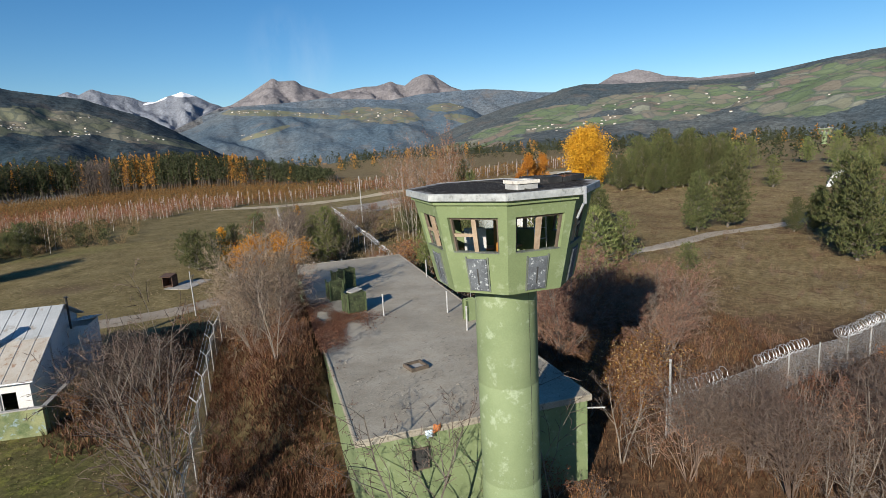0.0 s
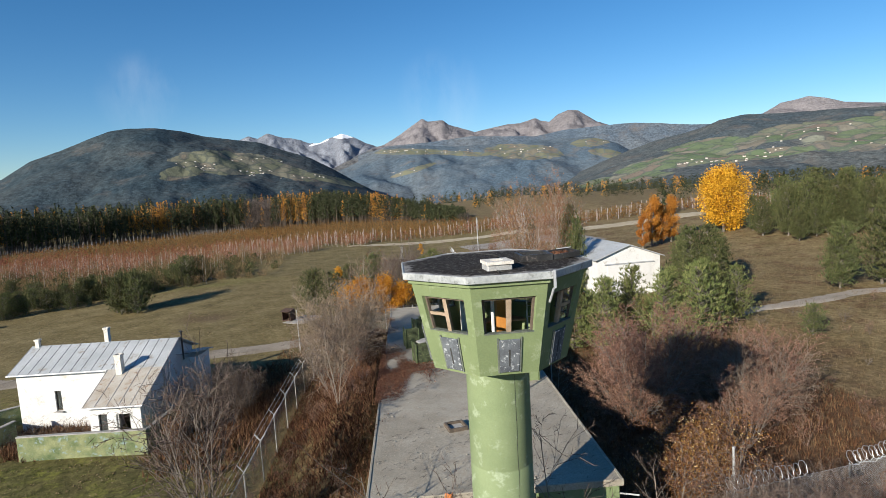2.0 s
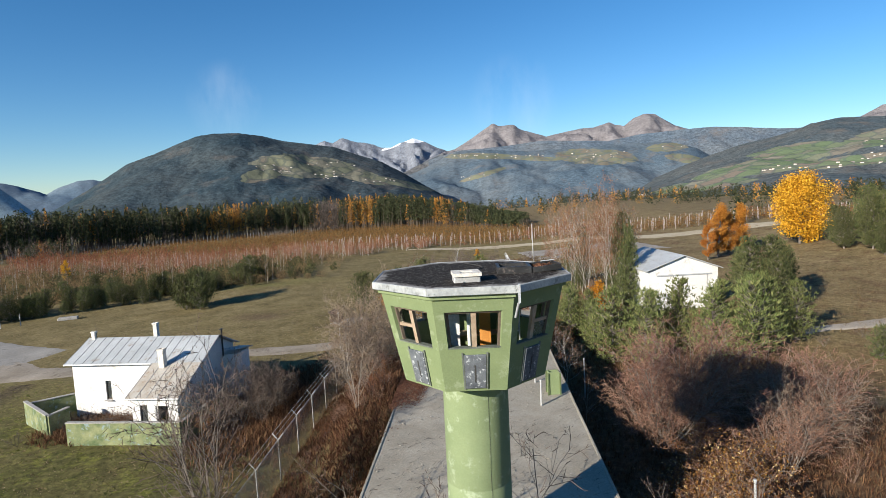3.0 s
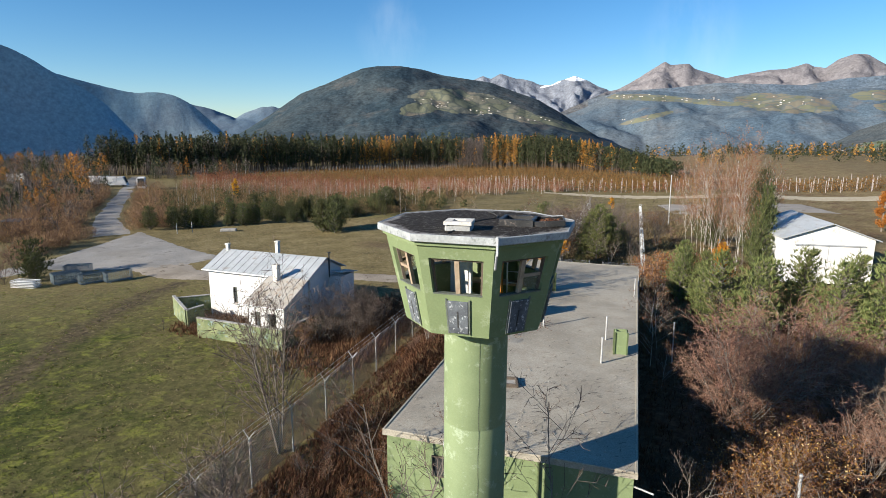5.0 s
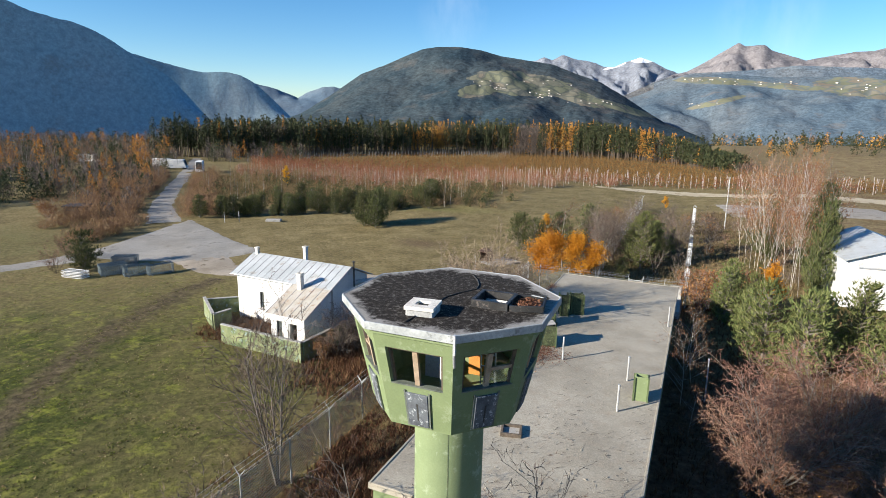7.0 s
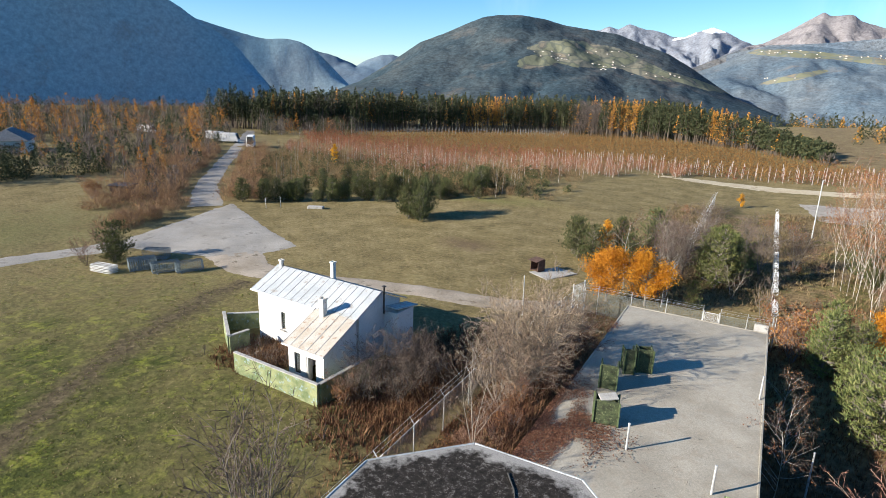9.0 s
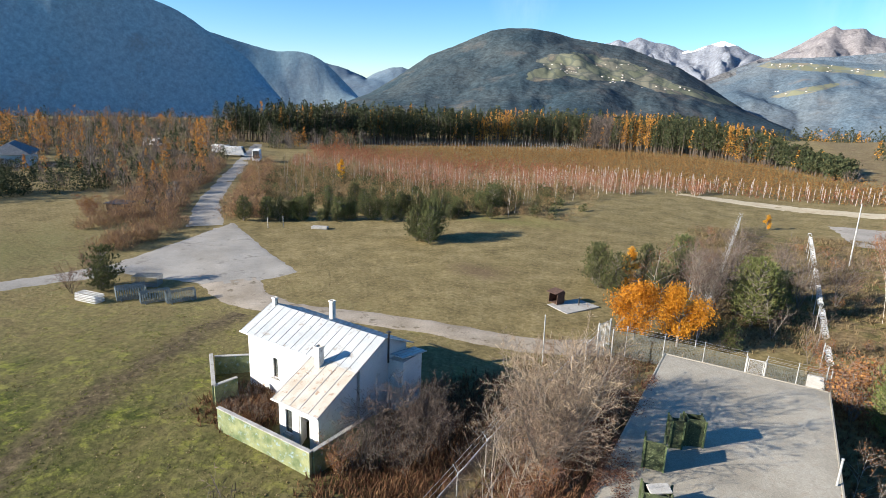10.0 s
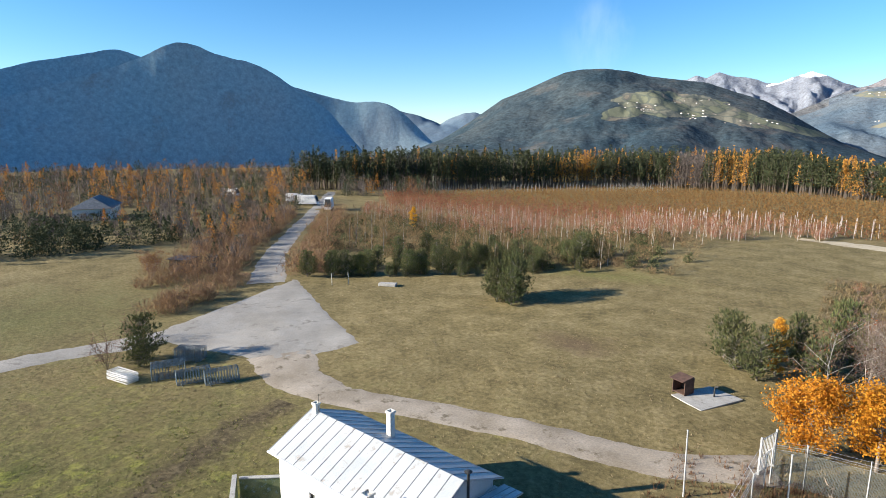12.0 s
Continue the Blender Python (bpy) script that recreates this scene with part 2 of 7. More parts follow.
M_STONY = surface("stony_path", (0.27, 0.235, 0.19), (0.35, 0.31, 0.26), None, 0.4, 10, 0.95, relief=0.4, depth=0.02)
M_MESHSTEEL = surface("dull_steel", (0.11, 0.14, 0.15), (0.19, 0.225, 0.235), None, 2, 40, 0.6, 0.3)
M_RED = surface("rust_brown_steel", (0.055, 0.03, 0.02), (0.10, 0.055, 0.038), None, 3, 30, 0.8)
M_TWIG = foliage("grey_brown_twigs", [(0.0, (0.075, 0.054, 0.044)), (0.6, (0.129, 0.095, 0.078)), (1.0, (0.184, 0.143, 0.116))], 0.9, 0.25, 0.0)
M_TWIGRED = foliage("red_brown_twigs", [(0.0, (0.125, 0.062, 0.045)), (0.6, (0.22, 0.122, 0.085)), (1.0, (0.34, 0.215, 0.15))], 0.9, 0.25, 0.0)
M_PINE = foliage("pine_needles", [(0.0, (0.095, 0.12, 0.038)), (0.6, (0.17, 0.195, 0.068)), (1.0, (0.27, 0.27, 0.105))], 0.7, 0.2, 0.25)
M_PINEMID = foliage("bushy_pine_needles", [(0.0, (0.05, 0.065, 0.025)), (0.6, (0.095, 0.11, 0.042)), (1.0, (0.16, 0.15, 0.06))], 0.8, 0.2, 0.15)
M_TWIGDARK = foliage("dark_twigs", [(0.0, (0.075, 0.055, 0.045)), (0.6, (0.13, 0.10, 0.08)), (1.0, (0.19, 0.15, 0.12))], 0.9, 0.2, 0.0)
M_ORANGE = foliage("orange_leaves", [(0.0, (0.38, 0.15, 0.010)), (0.5, (0.56, 0.255, 0.018)), (1.0, (0.66, 0.35, 0.038))], 0.7, 0.15, 0.35)
M_RUST = foliage("rusty_needles", [(0.0, (0.27, 0.10, 0.02)), (0.5, (0.46, 0.18, 0.03)), (1.0, (0.58, 0.27, 0.055))], 0.7, 0.15, 0.3)
M_YELLOW = foliage("yellow_leaves", [(0.0, (0.24, 0.095, 0.008)), (0.4, (0.56, 0.265, 0.018)), (1.0, (0.80, 0.46, 0.050))], 0.7, 0.12, 0.2)
M_RUSSET = foliage("russet_leaves", [(0.0, (0.14, 0.055, 0.025)), (0.5, (0.24, 0.10, 0.04)), (1.0, (0.33, 0.16, 0.06))], 0.8, 0.25, 0.25)
M_ORCHARD = foliage("orchard_foliage", [(0.0, (0.12, 0.042, 0.029)), (0.5, (0.22, 0.078, 0.046)), (0.85, (0.29, 0.112, 0.058)), (1.0, (0.30, 0.17, 0.08))], 0.8, 0.2, 0.25)
M_COLUMN = surface("scuffed_green_paint", (0.172, 0.225, 0.112), (0.202, 0.256, 0.132), (0.285, 0.345, 0.225), 0.9, 25, 0.8, relief=0.08, depth=0.003, grit=0.14)
M_DARKWOOD = surface("dark_weathered_wood", (0.07, 0.055, 0.04), (0.13, 0.10, 0.075), None, 5, 60, 0.85)
M_ORANGEWOOD = surface("orange_plywood", (0.42, 0.17, 0.03), (0.52, 0.24, 0.05), None, 2, 50, 0.7)
M_BLACKMETAL = surface("black_painted_metal", (0.02, 0.02, 0.02), (0.045, 0.045, 0.045), (0.12, 0.10, 0.09), 3, 40, 0.5, 0.3)
M_CAMODARK = surface("mossy_green_boards", (0.02, 0.026, 0.012), (0.06, 0.078, 0.032), (0.15, 0.17, 0.085), 4.0, 25, 0.9, relief=0.5)
M_SEAM = surface("tin_seam", (0.22, 0.225, 0.225), (0.32, 0.33, 0.33), None, 1.0, 30, 0.7, 0.1)
M_CHIMNEY = surface("dirty_pale_render", (0.52, 0.49, 0.43), (0.66, 0.63, 0.57), (0.25, 0.22, 0.19), 2.5, 30, 0.9, relief=0.4)
M_RUSSETLEAF = foliage("russet_fallen_leaves", [(0.0, (0.075, 0.032, 0.020)), (0.6, (0.155, 0.070, 0.038)), (1.0, (0.27, 0.145, 0.085))], 0.8, 0.1, 0.1)


def pane_material():
    m, t, p = nodes_of("dirty_glass")
    p.inputs["Base Color"].default_value = (0.8, 0.85, 0.83, 1)
    p.inputs["Roughness"].default_value = 0.12
    p.inputs["Transmission Weight"].default_value = 0.95
    p.inputs["Specular IOR Level"].default_value = 0.5
    return m


def mesh_material(name, tone):
    """Chain-link: thin crossed wires with clear gaps."""
    m, t, p = nodes_of(name)
    p.inputs["Base Color"].default_value = (*tone, 1)
    p.inputs["Roughness"].default_value = 0.6
    pos = t.nodes.new("ShaderNodeNewGeometry").outputs["Position"]
    sep = t.nodes.new("ShaderNodeSeparateXYZ")
    t.links.new(pos, sep.inputs[0])
    h = maths(t, "ADD", sep.outputs[0], sep.outputs[1])
    masks = []
    for s in (1.0, -1.0):
        k = maths(t, "MULTIPLY", maths(t, "ADD", h, maths(t, "MULTIPLY", sep.outputs[2], s)), 14.0)
        masks.append(maths(t, "LESS_THAN", maths(t, "FRACT", k), 0.22))
    wire = maths(t, "MAXIMUM", masks[0], masks[1])
    tr = t.nodes.new("ShaderNodeBsdfTransparent")
    ms = t.nodes.new("ShaderNodeMixShader")
    t.links.new(wire, ms.inputs[0])
    t.links.new(tr.outputs[0], ms.inputs[1])
    t.links.new(p.outputs[0], ms.inputs[2])
    t.links.new(ms.outputs[0], t.nodes["Material Output"].inputs["Surface"])
    return m


M_PANE, M_MESH, M_MESHDARK = pane_material(), mesh_material("chain_link", (0.34, 0.345, 0.35)), mesh_material("dark_chain_link", (0.12, 0.135, 0.13))
M_GOLDLEAF = foliage("golden_leaves", [(0.0, (0.12, 0.05, 0.015)), (0.6, (0.23, 0.105, 0.028)), (0.86, (0.36, 0.19, 0.05)), (1.0, (0.66, 0.52, 0.27))], 0.6, 0.15, 0.3)
M_TWIGPALE = foliage("pale_twigs", [(0.0, (0.135, 0.098, 0.07)), (0.6, (0.225, 0.168, 0.118)), (1.0, (0.32, 0.25, 0.18))], 0.9, 0.2, 0.0)
M_ORCHARDGOLD = foliage("golden_orchard_foliage", [(0.0, (0.095, 0.045, 0.018)), (0.5, (0.170, 0.084, 0.029)), (1.0, (0.25, 0.135, 0.045))], 0.8, 0.2, 0.25)
M_STAKE = surface("pinkish_concrete_stake", (0.30, 0.255, 0.235), (0.40, 0.35, 0.325), None, 2, 20, 0.9)
M_STAKEDIM = surface("weathered_stake", (0.16, 0.155, 0.15), (0.24, 0.23, 0.22), None, 2, 20, 0.9)
M_TWIGHAZE = foliage("red_brown_sapling_twigs", [(0.0, (0.14, 0.058, 0.042)), (0.6, (0.25, 0.112, 0.072)), (1.0, (0.36, 0.185, 0.115))], 0.9, 0.2, 0.1)
M_TWIGHAZE2 = foliage("grey_brown_wood_twigs", [(0.0, (0.062, 0.052, 0.046)), (0.6, (0.125, 0.104, 0.092)), (1.0, (0.225, 0.185, 0.155))], 0.9, 0.2, 0.1)
M_SCRUB = foliage("brown_scrub", [(0.0, (0.093, 0.064, 0.034)), (0.5, (0.178, 0.119, 0.064)), (1.0, (0.272, 0.178, 0.093))], 0.9, 0.2, 0.1)
M_HEDGE = foliage("russet_hedge", [(0.0, (0.13, 0.08, 0.055)), (0.5, (0.21, 0.13, 0.08)), (0.9, (0.29, 0.175, 0.095)), (1.0, (0.42, 0.23, 0.075))], 0.9, 0.2, 0.15)
M_LARCHFAR = foliage("orange_larch_needles", [(0.0, (0.24, 0.11, 0.025)), (0.5, (0.42, 0.20, 0.04)), (1.0, (0.56, 0.30, 0.06))], 0.8, 0.2, 0.25)
M_PINEFAR = foliage("dark_pine_needles", [(0.0, (0.022, 0.032, 0.014)), (0.6, (0.044, 0.054, 0.024)), (1.0, (0.088, 0.084, 0.038))], 0.8, 0.2, 0.08)
M_STRAW = foliage("straw_blades", [(0.0, (0.160, 0.120, 0.060)), (0.6, (0.248, 0.196, 0.104)), (1.0, (0.320, 0.264, 0.152))], 0.9, 0.1, 0.2)
M_GRASS = foliage("green_blades", [(0.0, (0.068, 0.082, 0.018)), (0.6, (0.130, 0.148, 0.030)), (1.0, (0.205, 0.205, 0.055))], 0.8, 0.1, 0.45)
M_UNDER = foliage("dead_undergrowth", [(0.0, (0.066, 0.030, 0.018)), (0.5, (0.132, 0.063, 0.033)), (1.0, (0.211, 0.125, 0.066))], 0.9, 0.1, 0.2)
M_UNDERDRY = foliage("dry_weeds", [(0.0, (0.095, 0.065, 0.034)), (0.5, (0.170, 0.122, 0.065)), (1.0, (0.245, 0.184, 0.102))], 0.9, 0.1, 0.2)
M_ROOFFAR = surface("dark_tiled_roof", (0.12, 0.08, 0.06), (0.18, 0.12, 0.09), None, 0.2, 2, 0.9)


def felt_material():
    """Black roofing felt, worn pale towards the edge and in blotches."""
    m, t, p = nodes_of("weathered_roofing_felt")
    co = t.nodes.new("ShaderNodeTexCoord").outputs["Object"]
    sep = t.nodes.new("ShaderNodeSeparateXYZ")
    t.links.new(co, sep.inputs[0])
    ax, ay = maths(t, "ABSOLUTE", sep.outputs[0]), maths(t, "ABSOLUTE", sep.outputs[1])
    d = maths(t, "MAXIMUM", maths(t, "MAXIMUM", ax, ay), maths(t, "MULTIPLY", maths(t, "ADD", ax, ay), 0.7071))
    n1, n2, n3 = noise_of(t, co, 1.1, 6, 0.7), noise_of(t, co, 9, 8, 0.75), noise_of(t, co, 40, 4)
    black = mix(t, ramp(t, n2, [(0.35, (0, 0, 0)), (0.7, (1, 1, 1))]), (0.010, 0.009, 0.008), (0.045, 0.037, 0.03))
    pale = mix(t, n3, (0.20, 0.19, 0.175), (0.36, 0.345, 0.32))
    edge = maths(t, "ADD", maths(t, "MULTIPLY", maths(t, "SUBTRACT", d, 2.08), 4.5), maths(t, "MULTIPLY", maths(t, "SUBTRACT", n1, 0.5), 6.5))
    edge = maths(t, "MULTIPLY", maths(t, "ADD", edge, maths(t, "MULTIPLY", maths(t, "SUBTRACT", n2, 0.5), 2.5)), maths(t, "GREATER_THAN", d, 1.35), True)
    blot = ramp(t, maths(t, "ADD", maths(t, "MULTIPLY", n2, 0.7), maths(t, "MULTIPLY", noise_of(t, co, 26, 6, 0.8), 0.55)), [(0.66, (0, 0, 0)), (0.72, (1, 1, 1))])
    col = mix(t, maths(t, "MAXIMUM", edge, maths(t, "MULTIPLY", blot, 0.38)), black, pale)
    t.links.new(col, p.inputs["Base Color"])
    p.inputs["Roughness"].default_value = 0.95
    p.inputs["Specular IOR Level"].default_value = 0.15
    bump(t, p, n3, 0.8, 0.015)
    return m


M_TAR = felt_material()
M_RUSSETPALE = foliage("pale_russet_leaves", [(0.0, (0.17, 0.075, 0.035)), (0.5, (0.29, 0.135, 0.055)), (1.0, (0.42, 0.22, 0.085))], 0.8, 0.2, 0.3)
M_BARKDARK = surface("dark_bark", (0.06, 0.047, 0.036), (0.11, 0.088, 0.07), None, 3, 30, 0.95)
M_FALLOW = surface("pale_fallow_strip", (0.36, 0.30, 0.20), (0.44, 0.38, 0.27), (0.28, 0.22, 0.13), 0.2, 4, 0.95, relief=0.4, depth=0.03)
M_GRAVEL = surface("grey_gravel", (0.22, 0.20, 0.17), (0.29, 0.265, 0.23), (0.17, 0.145, 0.11), 0.3, 8, 0.95, relief=0.4, depth=0.03)
M_LANE = surface("dusty_lane", (0.20, 0.165, 0.12), (0.31, 0.265, 0.21), (0.125, 0.10, 0.065), 0.3, 8, 0.95, relief=0.4, depth=0.02)
M_BARKRED = surface("red_brown_bark", (0.095, 0.064, 0.048), (0.165, 0.118, 0.09), None, 3, 30, 0.95, vary=0.2)
M_STONE = foliage("small_stones", [(0.0, (0.22, 0.195, 0.16)), (0.6, (0.38, 0.34, 0.28)), (1.0, (0.52, 0.48, 0.42))], 0.9, 0.0, 0.0)


# ======================= ground and distance =======================
def ground_material():
    m, t, p = nodes_of("meadow_ground")
    pos = t.nodes.new("ShaderNodeNewGeometry").outputs["Position"]
    sep = t.nodes.new("ShaderNodeSeparateXYZ")
    t.links.new(pos, sep.inputs[0])
    x, y = sep.outputs[0], sep.outputs[1]
    n1, n2, n3, n4 = noise_of(t, pos, 0.05, 5), noise_of(t, pos, 0.28, 8, 0.7), noise_of(t, pos, 2.2, 8, 0.72), noise_of(t, pos, 14, 4, 0.7)
    straw = ramp(t, mix(t, 0.5, n2, n3), [(0.34, (0.080, 0.065, 0.029)), (0.5, (0.172, 0.137, 0.063)), (0.66, (0.290, 0.232, 0.122))])
    green = ramp(t, n3, [(0.30, (0.020, 0.026, 0.008)), (0.5, (0.051, 0.060, 0.014)), (0.70, (0.106, 0.108, 0.029))])
    scrub = ramp(t, n3, [(0.30, (0.060, 0.035, 0.020)), (0.5, (0.128, 0.078, 0.045)), (0.72, (0.225, 0.148, 0.086))])
    # greener turf towards the south-west, scrub round the bunker, straw elsewhere
    dx, dy = maths(t, "SUBTRACT", x, -33.0), maths(t, "SUBTRACT", y, -2.0)
    d = maths(t, "SQRT", maths(t, "ADD", maths(t, "MULTIPLY", dx, dx), maths(t, "MULTIPLY", dy, dy)))
    g = maths(t, "ADD", maths(t, "MULTIPLY", maths(t, "SUBTRACT", 40.0, d), 0.030), maths(t, "MULTIPLY", maths(t, "SUBTRACT", n2, 0.5), 2.2), True)
    green = mix(t, ramp(t, noise_of(t, pos, 0.9, 6, 0.8), [(0.52, (0, 0, 0)), (0.62, (0.85, 0.85, 0.85))]), green, (0.175, 0.188, 0.030))
    col = mix(t, g, straw, green)
    # greener band along the scrub belt, bare soil in the meadow
    for cx, cy, wx, wy, tone in ((-34.0, 82.0, 0.06, 0.16, mix(t, 0.5, straw, (0.105, 0.125, 0.030))), (-78.0, 28.0, 0.04, 0.04, mix(t, 0.55, straw, (0.075, 0.088, 0.026))), (-25.0, 54.0, 0.16, 0.26, (0.125, 0.088, 0.052))):
        ex, ey = maths(t, "MULTIPLY", maths(t, "SUBTRACT", x, cx), wx), maths(t, "MULTIPLY", maths(t, "SUBTRACT", y, cy), wy)
        e = maths(t, "SUBTRACT", 0.8, maths(t, "SQRT", maths(t, "ADD", maths(t, "MULTIPLY", ex, ex), maths(t, "MULTIPLY", ey, ey))))
        col = mix(t, maths(t, "MULTIPLY", maths(t, "ADD", e, maths(t, "MULTIPLY", maths(t, "SUBTRACT", n2, 0.5), 2.4)), 1.2, True), col, tone)
    bx = maths(t, "ABSOLUTE", maths(t, "SUBTRACT", x, 11.0))
    by = maths(t, "ABSOLUTE", maths(t, "SUBTRACT", y, 8.0))
    q = maths(t, "MAXIMUM", maths(t, "MULTIPLY", bx, 1.0), maths(t, "MULTIPLY", by, 1.0))
    s = maths(t, "ADD", maths(t, "MULTIPLY", maths(t, "SUBTRACT", 24.0, q), 0.10), maths(t, "MULTIPLY", maths(t, "SUBTRACT", n1, 0.5), 2.0), True)
    col = mix(t, s, col, scrub)
    # dry tan slope to the east, rough field to the north
    tan = ramp(t, mix(t, 0.6, n2, n3), [(0.36, (0.095, 0.072, 0.034)), (0.5, (0.195, 0.150, 0.076)), (0.64, (0.32, 0.252, 0.135))])
    east = maths(t, "ADD", maths(t, "MULTIPLY", maths(t, "SUBTRACT", x, 20.0), 0.12), maths(t, "MULTIPLY", maths(t, "SUBTRACT", n1, 0.5), 2.5), True)
    up = maths(t, "ADD", maths(t, "MULTIPLY", maths(t, "SUBTRACT", y, 9.0), 0.25), maths(t, "MULTIPLY", maths(t, "SUBTRACT", n2, 0.5), 2.0), True)
    col = mix(t, maths(t, "MULTIPLY", east, up), col, mix(t, ramp(t, noise_of(t, pos, 0.35, 8, 0.75), [(0.50, (0, 0, 0)), (0.60, (0.8, 0.8, 0.8))]), tan, scrub))
    fx, fy = maths(t, "ABSOLUTE", maths(t, "SUBTRACT", x, 8.0)), maths(t, "ABSOLUTE", maths(t, "SUBTRACT", y, 72.0))
    rough = maths(t, "MAXIMUM", maths(t, "MULTIPLY", fx, 1.6), fy)
    inside = maths(t, "ADD", maths(t, "MULTIPLY", maths(t, "SUBTRACT", 26.0, rough), 0.2), maths(t, "MULTIPLY", maths(t, "SUBTRACT", n2, 0.5), 2.0), True)
    col = mix(t, inside, col, mix(t, ramp(t, n2, [(0.44, (0, 0, 0)), (0.54, (1, 1, 1))]), mix(t, 0.5, green, straw), mix(t, 0.6, scrub, tan)))
    # churned wheel track across the grass
    x0 = maths(t, "ADD", maths(t, "MULTIPLY", y, maths(t, "SUBTRACT", maths(t, "MULTIPLY", y, 0.0115), 0.80)), -23.6)
    off = maths(t, "ABSOLUTE", maths(t, "SUBTRACT", x, x0))
    rut = maths(t, "ADD", maths(t, "MULTIPLY", maths(t, "SUBTRACT", 2.0, off), 0.6), maths(t, "MULTIPLY", maths(t, "SUBTRACT", noise_of(t, pos, 0.7, 8, 0.75), 0.5), 3.4), True)
    near = maths(t, "MULTIPLY", maths(t, "LESS_THAN", y, 31.0), maths(t, "GREATER_THAN", y, -12.0))
    col = mix(t, maths(t, "MULTIPLY", rut, near), col, ramp(t, n3, [(0.3, (0.034, 0.026, 0.015)), (0.5, (0.082, 0.064, 0.036)), (0.7, (0.165, 0.130, 0.074))]))
    col = mix(t, 0.55, col, ramp(t, noise_of(t, pos, 3.5, 8, 0.85), [(0.3, (0.15, 0.15, 0.15)), (0.7, (0.85, 0.85, 0.85))]), "OVERLAY")
    t.links.new(col, p.inputs["Base Color"])
    p.inputs["Roughness"].default_value = 0.95
    p.inputs["Specular IOR Level"].default_value = 0.1
    hummock = noise_of(t, pos, 1.1, 5, 0.65)
    bump(t, p, mix(t, 0.45, hummock, mix(t, 0.35, n3, n4)), 0.6, 0.22)
    return m


def axis(lo, hi, step, far):
    """Grid lines: even within lo..hi, then ever wider out to far."""
    v = list(np.arange(lo, hi + 0.01, step))
    s = step
    while v[-1] < far:
        s *= 1.16
        v.append(v[-1] + s)
    s = step
    while v[0] > -far:
        s *= 1.16
        v.insert(0, v[0] - s)
    return [float(k) for k in v]


def build_ground():
    xs, ys = axis(-80, 60, 1.4, 4700), axis(-20, 110, 1.4, 4700)
    acc = Acc()
    acc.v = [(x, y, gz(x, y)) for y in ys for x in xs]
    w = len(xs)
    acc.f = [(j * w + i, j * w + i + 1, (j + 1) * w + i + 1, (j + 1) * w + i) for j in range(len(ys) - 1) for i in range(w - 1)]
    return single("ground", acc, ground_material(), "autumn meadow of straw-brown and green grass", "ground", kind="structure", smooth=True)


build_ground()


def strip(name, pts, width, material, label, lift=0.04, step=1.0):
    """A road or path along a line, draped on the ground, with worn uneven edges."""
    acc = Acc()
    line = []
    for (x0, y0, w0), (x1, y1, w1) in zip(pts, pts[1:]):
        n = max(1, int(math.hypot(x1 - x0, y1 - y0) / step))
        line += [(x0 + (x1 - x0) * k / n, y0 + (y1 - y0) * k / n, w0 + (w1 - w0) * k / n) for k in range(n)]
    line.append(pts[-1])
    cols = 6
    for i, (x, y, w) in enumerate(line):
        a, b = line[max(0, i - 1)], line[min(len(line) - 1, i + 1)]
        d = Vector((b[0] - a[0], b[1] - a[1])).normalized()
        for k in range(cols + 1):
            e = (k / cols - 0.5) * w * width
            e += (0.25 * noise.noise((x * 0.7, y * 0.7, k)) + 0.45 * noise.noise((x * 0.22, y * 0.22, k + 5)) if k in (0, cols) else 0)
            px, py = x - d.y * e, y + d.x * e
            acc.v.append((px, py, gz(px, py) + (lift if 0 < k < cols else -0.03)))
    c = cols + 1
    acc.f = [(i * c + k, i * c + k + 1, (i + 1) * c + k + 1, (i + 1) * c + k) for i in range(len(line) - 1) for k in range(cols)]
    acc.f = [q[::-1] for q in acc.f]
    return single(name, acc, material, label, "road", kind="structure", smooth=True)


strip("road", [(-165, 156, 4.0), (-121, 107, 4.0), (-101.5, 85, 4.0), (-84, 66, 4.5), (-70, 54, 6)], 1, M_ASPHALT, "pale worn asphalt lane between hedges")
strip("lane", [(-46, 37.5, 7), (-41, 34.5, 5), (-35, 33.6, 3.6), (-28, 35.4, 3.2), (-21, 36.6, 3.0), (-13, 37.6, 3.2), (-8, 40.5, 3.4)], 1, M_LANE, "cracked pale lane past the house", 0.05)
strip("side_road", [(-60, 34, 5), (-63, 26, 3.8), (-65.5, 16, 3.6), (-72, -5, 3.6), (-90, -40, 3.6)], 1, M_ASPHALT, "pale worn asphalt side road", 0.03)
strip("path", [(24, 29.5, 1.2), (31, 30.6, 2.0), (40, 33.4, 2.2), (49.5, 33.4, 2.0), (62, 36, 2.0), (90, 44, 2.0)], 1, M_STONY, "narrow stony dirt path across the meadow")

def sheet(name, corners, material, label, lift=0.045, n=26):
    """A paved place with four corners, draped on the ground."""
    acc = Acc()
    a, b, c, d = [Vector(p) for p in corners]
    for j in range(n + 1):
        for i in range(n + 1):
            p = (a.lerp(b, i / n)).lerp(d.lerp(c, i / n), j / n)
            edge = i in (0, n) or j in (0, n)
            if edge:
                p = p + Vector((noise.noise((p.x * 0.6, p.y * 0.6, 1)), noise.noise((p.x * 0.6, p.y * 0.6, 9)))) * 0.35
            acc.v.append((p.x, p.y, gz(p.x, p.y) + (-0.02 if edge else lift)))
    w = n + 1
    acc.f = [(j * w + i, j * w + i + 1, (j + 1) * w + i + 1, (j + 1) * w + i) for j in range(n) for i in range(n)]
    return single(name, acc, material, label, "parking", kind="structure", smooth=True)


